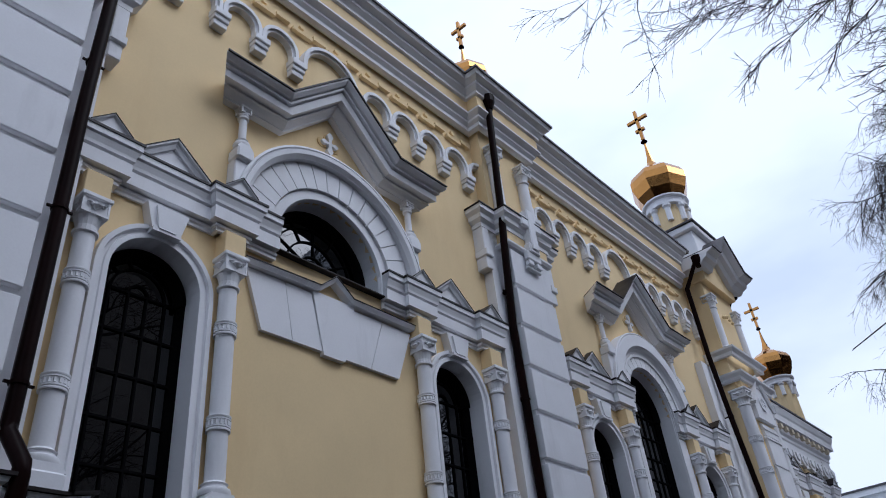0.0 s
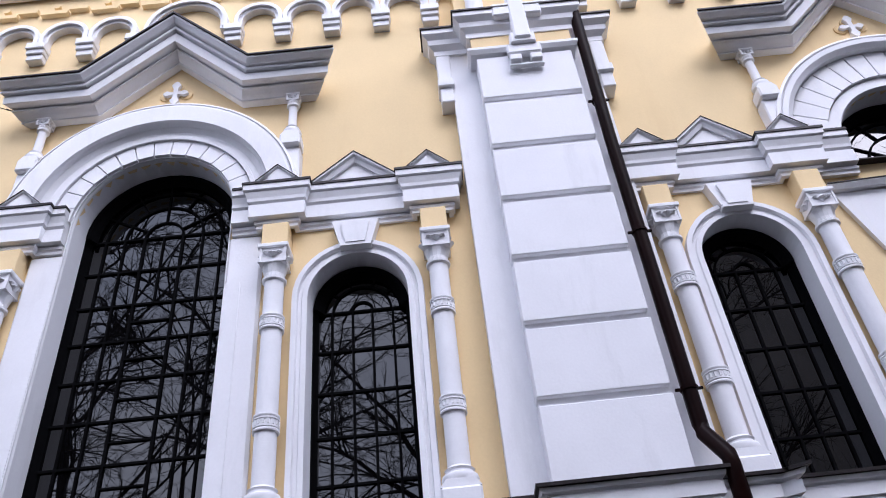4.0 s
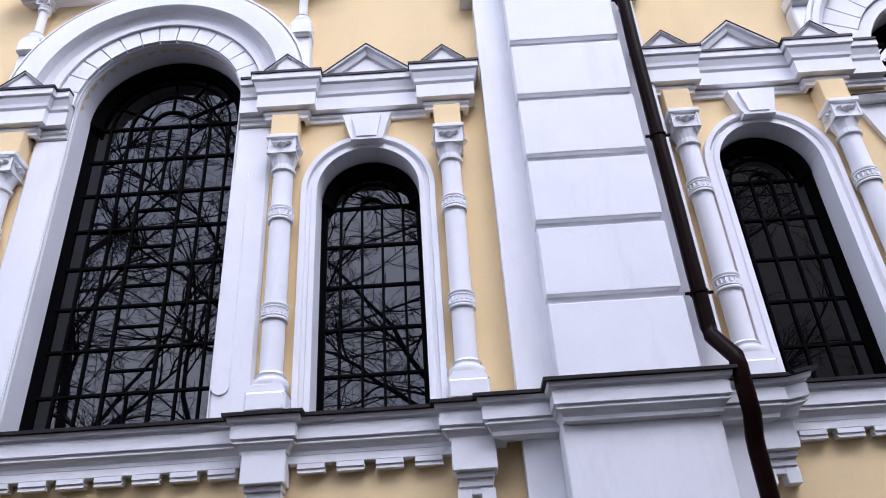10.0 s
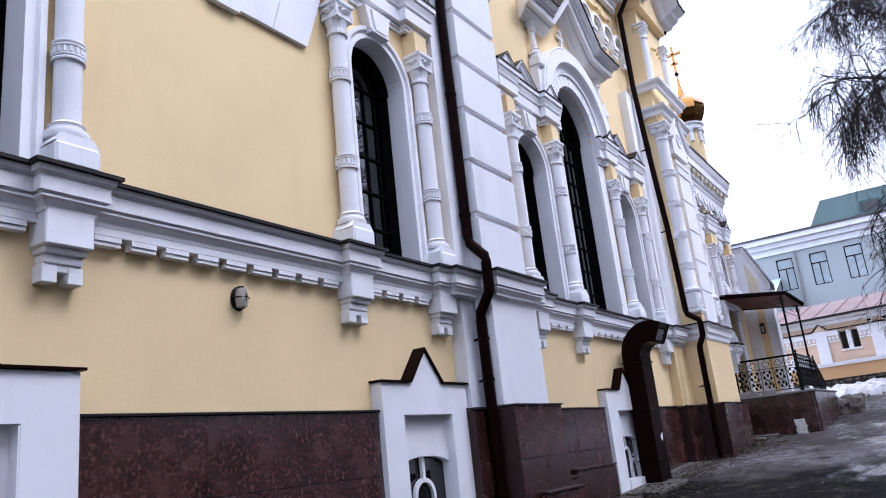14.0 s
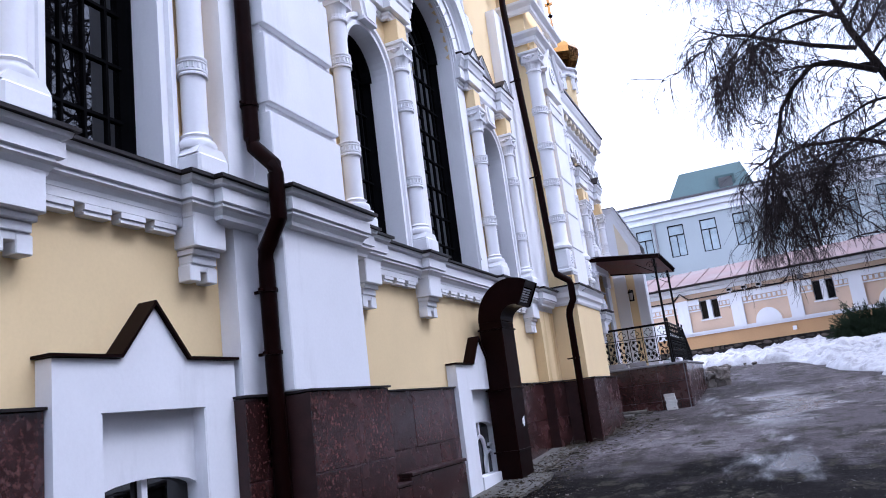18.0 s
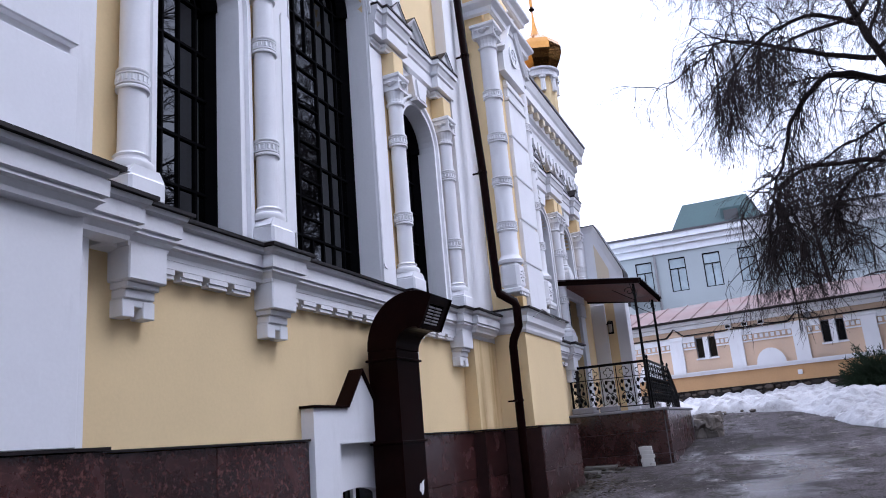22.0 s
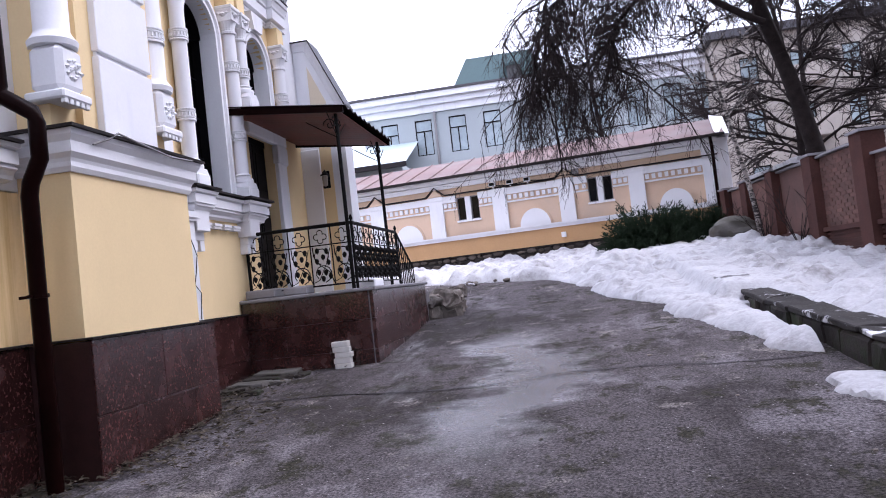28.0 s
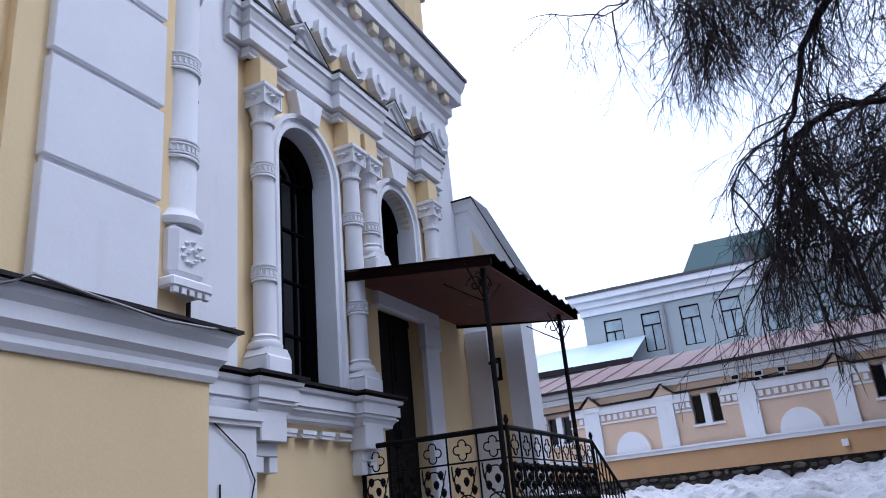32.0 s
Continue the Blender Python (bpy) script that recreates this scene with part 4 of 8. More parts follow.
    part("upper_panel", bm, yellow, p)


up0 = column("upper_colonnette", 9.80, 11.45, 0.115, (), "short white column on the upper stage of a pier", 0.17, block=False)
first = True
for c in PIERS:
    pier(c, False)
    for s in (-1, 1):
        m = Matrix.Translation((PIER - 0.12, c + s * 0.46, 9.80))
        if first:
            up0.matrix_basis = m
            first = False
        else:
            copy_thing(up0, m)

# ---- string course above the basement ----
STRING = [(0.02, 3.50), (0.095, 3.52), (0.10, 3.55), (0.125, 3.585), (0.15, 3.60), (0.15, 3.612), (0.125, 3.615), (0.125, 3.632), (0.165, 3.635), (0.165, 3.735), (0.145, 3.738), (0.145, 3.752), (0.19, 3.765), (0.20, 3.80)]
line = [(W, -16.0)]
BRACKETS = []
for k, (c, i, o) in enumerate(BAYS):
    ps = PIERS[k]
    lo, hi = (0.49, 0.515) if k == 1 else (0.46, 0.50)
    line += [(W, ps - 1.02), (STRIP, ps - 1.02), (STRIP, ps - lo), (PIER + 0.02, ps - lo), (PIER + 0.02, ps + hi), (STRIP, ps + hi), (STRIP, ps + 1.02), (W, ps + 1.02)] if k else \
            [(STRIP, ps - 0.62), (PIER + 0.02, ps - 0.62), (PIER + 0.02, ps + 0.62), (STRIP, ps + 0.62), (STRIP, ps + 1.0), (W, ps + 1.0)]
    for q in (-o, -i, i, o):
        y = c + q + (0.09 if k == 2 and q < 0 else 0.0)
        BRACKETS.append(y)
        line += [(W, y - 0.09), (W + 0.10, y - 0.09), (W + 0.10, y + 0.09), (W, y + 0.09)]
line += [(W, 17.72), (STRIP, 17.72), (STRIP, 18.45)]
clean = []
for p in line:
    if clean and p[1] < clean[-1][1] - 1e-6:
        continue
    if clean and (Vector(p) - Vector(clean[-1])).length < 1e-4:
        continue
    clean.append(p)
course = thing("string_course", (W, 5.0, 3.36), "white moulded string course with dark flashing above the basement wall", "cornice", kind="structure")
bm = bmesh.new()
cornice(bm, clean, loop(STRING))
part("moulding", bm, white, course)
bm = bmesh.new()
cornice(bm, clean, [(-0.3, 3.838), (0.230, 3.803), (0.230, 3.830), (-0.3, 3.862)])
part("flashing", bm, flashing, course, "dark metal flashing strip")

# brackets under the course
for y in BRACKETS:
    b = thing("cornice_bracket", (W, y, 2.95), "white stepped bracket under the string course", "bracket", "cornice brackets", "structure")
    bm = bmesh.new()
    bbox(bm, W - 0.02, W + 0.20, y - 0.175, y + 0.175, 3.29, 3.56, 0.01)
    part("bracket_block", bm, white, b)
    bm = bmesh.new()
    bbox(bm, W - 0.02, W + 0.155, y - 0.15, y + 0.15, 3.245, 3.29, 0.006)
    bbox(bm, W - 0.02, W + 0.125, y - 0.135, y + 0.135, 3.18, 3.245, 0.006)
    part("bracket_step", bm, white, b)
    bm = bmesh.new()
    for s in (-1, 1):
        bbox(bm, W - 0.02, W + 0.115, y + s * 0.092 - 0.055, y + s * 0.092 + 0.055, 3.05, 3.17, 0.006)
    bbox(bm, W - 0.02, W + 0.108, y - 0.140, y + 0.140, 3.125, 3.182, 0.006)
    part("bracket_foot", bm, white, b)

# dentils between the brackets
bm = bmesh.new()
box(bm, 0, 0.095, -0.108, 0.108, -0.098, -0.06)
box(bm, 0, 0.072, -0.112, 0.112, -0.112, -0.097)
box(bm, 0, 0.085, -0.108, 0.108, -0.13, -0.111)
dentil_me = mesh_of(bm, white)
for k, (c, i, o) in enumerate(BAYS):
    row = thing("dentil_row", (W, c, 3.25), "row of white dentil blocks under the string course", "dentils", "dentil rows", "structure")
    for a, b in ((c - o, c - i), (c - i, c + i), (c + i, c + o)):
        a, b = a + 0.20, b - 0.20
        n = int((b - a) / 0.29)
        bm = bmesh.new()
        bbox(bm, W - 0.02, W + 0.092, a - 0.03, b + 0.03, 3.452, 3.523, 0.006)
        part("frieze_band", bm, white, row)
        for q in range(n):
            share("dentil", dentil_me, row, (W - 0.005, a + (q + 0.5) * (b - a) / n, 3.515))

# ---- main eaves ----
EAVES = [(0.02, 11.75), (0.08, 11.78), (0.08, 11.86), (0.14, 11.92), (0.14, 11.97), (0.24, 12.04), (0.24, 12.08)]
TOP = [(0.20, 12.38), (0.25, 12.40), (0.25, 12.46), (0.33, 12.54), (0.33, 12.60), (0.44, 12.66), (0.47, 12.74)]
eline = [(W + 0.05, -16.0)]
for p in PIERS:
    eline += [(W + 0.05, p - 0.78), (STRIP + 0.13, p - 0.78), (STRIP + 0.13, p + 0.78), (W + 0.05, p + 0.78)]
eline += [(W + 0.05, 18.3)]
eaves = thing("eaves_cornice", (W, 5.0, 11.75), "deep moulded white and yellow cornice under the church eaves", "cornice", kind="structure")
bm = bmesh.new()
cornice(bm, eline, loop(EAVES))
part("lower_moulding", bm, white, eaves)
bm = bmesh.new()
cornice(bm, eline, [(-0.02, 12.08), (0.20, 12.08), (0.20, 12.38), (-0.02, 12.38)])
part("fascia", bm, yellow, eaves)
bm = bmesh.new()
cornice(bm, eline, loop(TOP))
part("upper_moulding", bm, white, eaves)
bm = bmesh.new()
cornice(bm, eline, [(-0.2, 12.742), (0.50, 12.742), (0.50, 12.79), (-0.2, 12.90)])
part("gutter_edge", bm, roofing, eaves, "dark metal gutter edge")


# ---- downpipes ----
def downpipe(path, r, label, clamps):
    p = thing("downpipe", path[-1], label, "downpipe", "downpipes")
    bm = bmesh.new()
    tube(bm, path, r, 10)
    part("pipe", bm, dark_metal, p, smooth=True)
    for a in clamps:
        bm = bmesh.new()
        tube(bm, [(a[0], a[1], a[2] - 0.015), (a[0], a[1], a[2] + 0.015)], r + 0.012, 10)
        box(bm, a[0] - 0.16, a[0], a[1] - 0.012, a[1] + 0.012, a[2] - 0.012, a[2] + 0.012)
        box(bm, a[0] - 0.012, a[0] + 0.012, a[1] - r - 0.05, a[1] + r + 0.05, a[2] - 0.010, a[2] + 0.010)
        part("pipe_clamp", bm, dark_metal, p)
    bm = bmesh.new()
    h = path[0]
    lathe(bm, [(r, -0.28), (r + 0.06, -0.1), (r + 0.07, 0.05), (r + 0.02, 0.05)], h, 10)
    part("hopper_head", bm, dark_metal, p)
    return p


def side_pipe(y, out, gz):
    xa, xb = STRIP + 0.16, -5.74
    ya, yb = y, y + out
    return [(W + 0.55, ya, 12.45), (xa + 0.20, ya, 12.0), (xa + 0.12, ya, 9.95), (xa + 0.08, ya, 9.2), (xa, ya, 7.6), (xa, ya, 4.28), (xa + 0.02, ya, 4.2), (xb + 0.02, yb, 3.92), (xb + 0.03, yb, 3.84), (xb + 0.03, yb, 3.46), (xb - 0.05, yb, 3.30), (xb - 0.06, yb, 3.2), (xb - 0.06, yb, gz)]


downpipe(side_pipe(PIERS[1] + 0.72, 0.06, ground_z(2.4) + 0.02), 0.067, "dark brown metal rain downpipe beside a white pier", [(STRIP + 0.16, PIERS[1] + 0.72, z) for z in (8.2, 6.3, 4.6)])
px, py = -6.04, PIERS[2] - 0.66
downpipe([(W + 0.55, py, 12.45), (px + 0.26, py, 12.0), (px + 0.16, py, 9.95), (px + 0.10, py, 9.1), (px, py, 7.6), (px, py, 4.30), (px + 0.02, py, 4.22), (-5.80, py - 0.06, 4.00), (-5.79, py - 0.06, 3.92), (-5.79, py - 0.06, 3.55), (-5.98, py - 0.01, 3.32), (-5.99, py, 3.22), (-5.99, py, ground_z(9.5) + 0.02)], 0.066,
         "dark brown metal rain downpipe beside a white pier", [(px, py, z) for z in (8.2, 6.3, 4.6)] + [(-5.99, py, 3.0), (-5.99, py, 2.5)])
downpipe(side_pipe(PIERS[0] + 0.80, 0.05, ground_z(-6) + 0.02), 0.067, "dark brown metal rain downpipe beside a white pier", [(STRIP + 0.16, PIERS[0] + 0.80, z) for z in (8.2, 6.3, 4.6)])


# ---- granite plinth ----
def plinth_run(y0, y1, x):
    run = thing("granite_plinth", (x, (y0 + y1) / 2, ground_z(y0)), "polished dark red granite plinth slabs with a projecting top edge", "plinth", "granite plinths", "structure")
    zt = 2.17
    zb = ground_z(y0) - 0.25
    n = max(1, round((y1 - y0) / 1.05))
    zc = zt - 0.62
    rows = [(zc + 0.004, zt - 0.004), (zb, zc - 0.004)]
    if zt - zb > 1.6:
        rows = [(zc + 0.004, zt - 0.004), (zc - 0.62, zc - 0.004), (zb, zc - 0.628)]
    for r, (a, b) in enumerate(rows):
        shift = 0.0 if r % 2 == 0 else 0.5
        cuts = sorted({y0, y1} | {y0 + (y1 - y0) * (q + shift) / n for q in range(n + 1) if y0 + 0.1 < y0 + (y1 - y0) * (q + shift) / n < y1 - 0.1})
        for p, q in zip(cuts, cuts[1:]):
            bm = bmesh.new()
            bbox(bm, x - 0.06, x + random.uniform(-0.002, 0.002), p + 0.003, q - 0.003, a, b, 0.004)
            part("granite_slab", bm, granite, run)
    bm = bmesh.new()
    box(bm, W - 0.1, x - 0.012, y0, y1, zb, zt - 0.01)
    part("bedding", bm, granite_edge, run)
    bm = bmesh.new()
    box(bm, W - 0.02, x + 0.025, y0 - 0.01, y1 + 0.01, zt, zt + 0.018)
    part("top_edge", bm, flashing, run)
    return run


CELLARS = ((3.67, 0.84), (8.52, 0.80), (14.56, 0.89))      # centre, half width
GX = -6.225
plinth_run(-5.84, 0.75, GX)
plinth_run(2.67, 3.67 - 0.84, GX)
plinth_run(3.67 + 0.84, 8.52 - 0.80, GX)
plinth_run(10.24 + 0.97, 14.56 - 0.89, GX)
plinth_run(14.56 + 0.89, 17.70, GX)
for c in (1.72, 10.24):
    a, b = (0.70, 0.61) if c < 5 else (0.59, 0.69)
    plinth_run(c - 0.95, c - a, STRIP + 0.06)
    plinth_run(c + b, c + 0.95, STRIP + 0.06)
    plinth_run(c - a, c + b, -5.72)
plinth_run(-7.60, -5.86, -5.69)
plinth_run(17.70, 18.52, STRIP + 0.06)
plinth_run(18.52, 20.66, -5.51)
plinth_run(20.66, 21.66, STRIP + 0.06)
plinth_run(21.66, 23.16, GX)
# low projecting granite ledge near the second pier
led = thing("granite_ledge", (-5.6, 10.9, 0.4), "low red granite ledge along the foot of the plinth", "ledge", kind="structure")
for a, b, z in ((10.0, 11.05, 1.12), (11.05, 11.95, 1.20), (11.95, 13.45, 1.28)):
    bm = bmesh.new()
    xx = -5.62 if b < 11.1 else -6.10
    bbox(bm, xx - 0.14, xx, a, b, ground_z(a) - 0.2, z, 0.01)
    part("granite_slab", bm, granite, led)
    bm = bmesh.new()
    bbox(bm, xx - 0.14, xx + 0.02, a, b, z, z + 0.035, 0.006)
    part("ledge_cap", bm, granite_edge, led)


# ---- basement windows ----
def cellar(c, h, xf=-6.165):
    s = thing("basement_window", (W, c, ground_z(c)), "white gabled basement window surround with a brown metal cap", "window", "basement windows", "structure")
    g = ground_z(c) - 0.25
    zt = 2.46
    bm = bmesh.new()
    for a, b in ((c - h, c - 0.46), (c + 0.46, c + h)):
        box(bm, W - 0.02, xf, a, b, g, zt)
    box(bm, W - 0.02, xf, c - 0.46, c + 0.46, 2.13, zt)
    prism(bm, [(c - 0.30, zt), (c + 0.30, zt), (c, zt + 0.36)], W - 0.02, xf)
    part("surround", bm, white, s)
    bm = bmesh.new()
    n = 10
    for q in range(n):
        a0, a1 = math.pi * (1 - q / n), math.pi * (1 - (q + 1) / n)
        p0, p1 = (c + 0.46 * math.cos(a0), 1.60 + 0.10 * math.sin(a0)), (c + 0.46 * math.cos(a1), 1.60 + 0.10 * math.sin(a1))
        prism(bm, [p0, p1, (p1[0], 2.13), (p0[0], 2.13)], W - 0.25, W + 0.03)
    part("niche_back", bm, white, s)
    bm = bmesh.new()
    box(bm, W - 0.02, xf + 0.02, c - 0.46, c + 0.46, g, max(ground_z(c) + 0.18, 0.5))
    part("sill", bm, white, s)
    bm = bmesh.new()
    for a, b in ((c - 0.462, c - 0.447), (c + 0.447, c + 0.462)):
        box(bm, W - 0.055, xf - 0.004, a, b, g, 2.12)
    part("jamb_lining", bm, white, s)
    bm = bmesh.new()
    sweep(bm, [(c - h - 0.03, zt + 0.005), (c - 0.30, zt + 0.005), (c, zt + 0.37), (c + 0.30, zt + 0.005), (c + h + 0.03, zt + 0.005)], [(0, W - 0.02), (0, xf + 0.03), (0.02, xf + 0.03), (0.02, W - 0.02)], front)
    part("metal_cap", bm, dark_metal, s, "brown painted metal cap")
    bm = bmesh.new()
    box(bm, W - 0.075, W - 0.055, c - 0.46, c + 0.46, g, 1.72)
    part("glass_pane", bm, pane_mat, s)
    zb = max(ground_z(c) + 0.18, 0.5)
    x = W - 0.045
    for y, r, zz in ((c - 0.30, 0.16, 0.5), (c, 0.17, 0.85), (c + 0.30, 0.16, 0.5)):
        bm = bmesh.new()
        z = zb + (1.60 - zb) * zz
        path = [(y - r, zb)] + arc((y, z - r), r, 180, 0, 10) + [(y + r, zb)]
        sweep(bm, path, [(-0.022, x), (0.022, x), (0.022, x + 0.04), (-0.022, x + 0.04)], front)
        part("white_bar", bm, white, s)
    bm = bmesh.new()
    box(bm, x, x + 0.038, c - 0.46, c - 0.32, zb + 0.35, zb + 0.39)
    box(bm, x, x + 0.038, c + 0.32, c + 0.46, zb + 0.35, zb + 0.39)
    box(bm, x, x + 0.038, c - 0.025, c + 0.025, zb + 0.85 * (1.6 - zb), 1.70)
    part("white_bar", bm, white, s)
    # solid black box stands in for the unlit room behind the pane
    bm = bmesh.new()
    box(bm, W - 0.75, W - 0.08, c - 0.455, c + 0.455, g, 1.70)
    part("black_backing", bm, iron, s)


for c, half in CELLARS:
    cellar(c, half)


# ---- wall lamp ----
def wall_lamp(x, y, z):
    l = thing("wall_lamp", (x, y, z), "small oval bulkhead wall lamp with a dark guard", "lamp")
    bm = bmesh.new()
    lathe(bm, [(0.0, -0.095), (0.045, -0.08), (0.062, 0.0), (0.045, 0.08), (0.0, 0.095)], (x + 0.055, y, z), 14)
    part("glass", bm, lamp_glass, l, smooth=True)
    bm = bmesh.new()
    lathe(bm, [(0.0, 0.0), (0.075, 0.002), (0.08, 0.02), (0.06, 0.035), (0.0, 0.04)], (0, 0, 0), 14)
    for v in bm.verts:
        v.co = Vector((x - 0.005 + v.co.z, y + v.co.x, z + v.co.y * 1.35))
    part("back_plate", bm, iron, l)
    bm = bmesh.new()
    tube(bm, [(x + 0.02, y - 0.075, z), (x + 0.08, y - 0.066, z), (x + 0.12, y, z), (x + 0.08, y + 0.066, z), (x + 0.02, y + 0.075, z)], 0.006, 6)
    tube(bm, [(x + 0.02, y, z - 0.105), (x + 0.08, y, z - 0.095), (x + 0.12, y, z), (x + 0.08, y, z + 0.095), (x + 0.02, y, z + 0.105)], 0.006, 6)
    part("guard", bm, iron, l)


wall_lamp(W, 6.0, 3.15)


# ---- vent duct ----
def vent():
    v = thing("vent_duct", (-5.95, 14.9, ground_z(14.9)), "tall dark brown sheet metal ventilation duct with a bent hood", "vent")
    y0, y1, x0, x1 = 14.79, 15.34, -6.20, -5.86
    zb, zt = ground_z(14.9) - 0.05, 3.05
    bm = bmesh.new()
    bbox(bm, x0, x1, y0, y1, zb, zt, 0.012)
    part("duct_body", bm, dark_metal, v)
    for z in (1.25, 2.10, 2.95):
        bm = bmesh.new()
        bbox(bm, x0 - 0.02, x1 + 0.02, y0 - 0.02, y1 + 0.02, z - 0.012, z + 0.012, 0.004)
        part("joint_flange", bm, dark_metal, v)
    bm = bmesh.new()
    ctr = (x1 + 0.20, zt)
    n = 12
    outer, inner = [], []
    for q in range(n + 1):
        a = math.pi - math.radians(118) * q / n
        outer.append((ctr[0] + (ctr[0] - x0) * math.cos(a), ctr[1] + (ctr[0] - x0 + 0.04) * math.sin(a)))
        inner.append((ctr[0] + 0.20 * math.cos(a), ctr[1] + 0.20 * math.sin(a)))
    rings = []
    for (ox, oz), (ix, iz) in zip(outer, inner):
        rings.append([bm.verts.new((ox, y0, oz)), bm.verts.new((ox, y1, oz)), bm.verts.new((ix, y1, iz)), bm.verts.new((ix, y0, iz))])
    for a, b in zip(rings, rings[1:]):
        for j in range(4):
            bm.faces.new((a[j], a[(j + 1) % 4], b[(j + 1) % 4], b[j]))
    part("hood", bm, dark_metal, v)
    (ox, oz), (ix, iz) = outer[-1], inner[-1]
    bm = bmesh.new()
    d = Vector((ix - ox, 0, iz - oz))
    for q in range(6):
        f = 0.28 + 0.56 * (q + 0.5) / 6
        p = Vector((ox, 0, oz)) + d * f
        for a, b in ((y0 + 0.09, y0 + 0.25), (y0 + 0.28, y1 - 0.11)):
            box(bm, p.x - 0.055, p.x - 0.030, a, b, p.z - 0.009, p.z + 0.009)
    part("louvre", bm, cable_mat, v, "pale metal louvre in the hood opening")
    bm = bmesh.new()
    for f0, f1, a, b in ((0.0, 0.24, y0 + 0.01, y1 - 0.01), (0.86, 1.0, y0 + 0.01, y1 - 0.01), (0.24, 0.86, y0 + 0.01, y0 + 0.09), (0.24, 0.86, y1 - 0.11, y1 - 0.01)):
        p, q_ = Vector((ox, 0, oz)) + d * f0, Vector((ox, 0, oz)) + d * f1
        vs = [bm.verts.new((p.x - 0.02, a, p.z)), bm.verts.new((p.x - 0.02, b, p.z)), bm.verts.new((q_.x - 0.02, b, q_.z)), bm.verts.new((q_.x - 0.02, a, q_.z))]
        vs += [bm.verts.new(w.co - Vector((0.015, 0, 0))) for w in vs]
        for g in ((0, 1, 2, 3), (7, 6, 5, 4), (0, 4, 5, 1), (1, 5, 6, 2), (2, 6, 7, 3), (3, 7, 4, 0)):
            bm.faces.new([vs[i] for i in g])
    part("hood_frame", bm, dark_metal, v)
    bm = bmesh.new()
    torn = [(15.12, 1.60), (15.155, 1.585), (15.17, 1.555), (15.20, 1.57), (15.225, 1.61), (15.22, 1.65), (15.235, 1.70), (15.195, 1.69), (15.17, 1.665), (15.145, 1.675), (15.13, 1.64)]
    prism(bm, torn, x1 - 0.004, x1 + 0.004)
    part("paper_scrap", bm, white, v, "torn white paper scrap")


vent()

# ---- corner tower pier with round columns ----
TX = -5.63                     # face of the tower pier


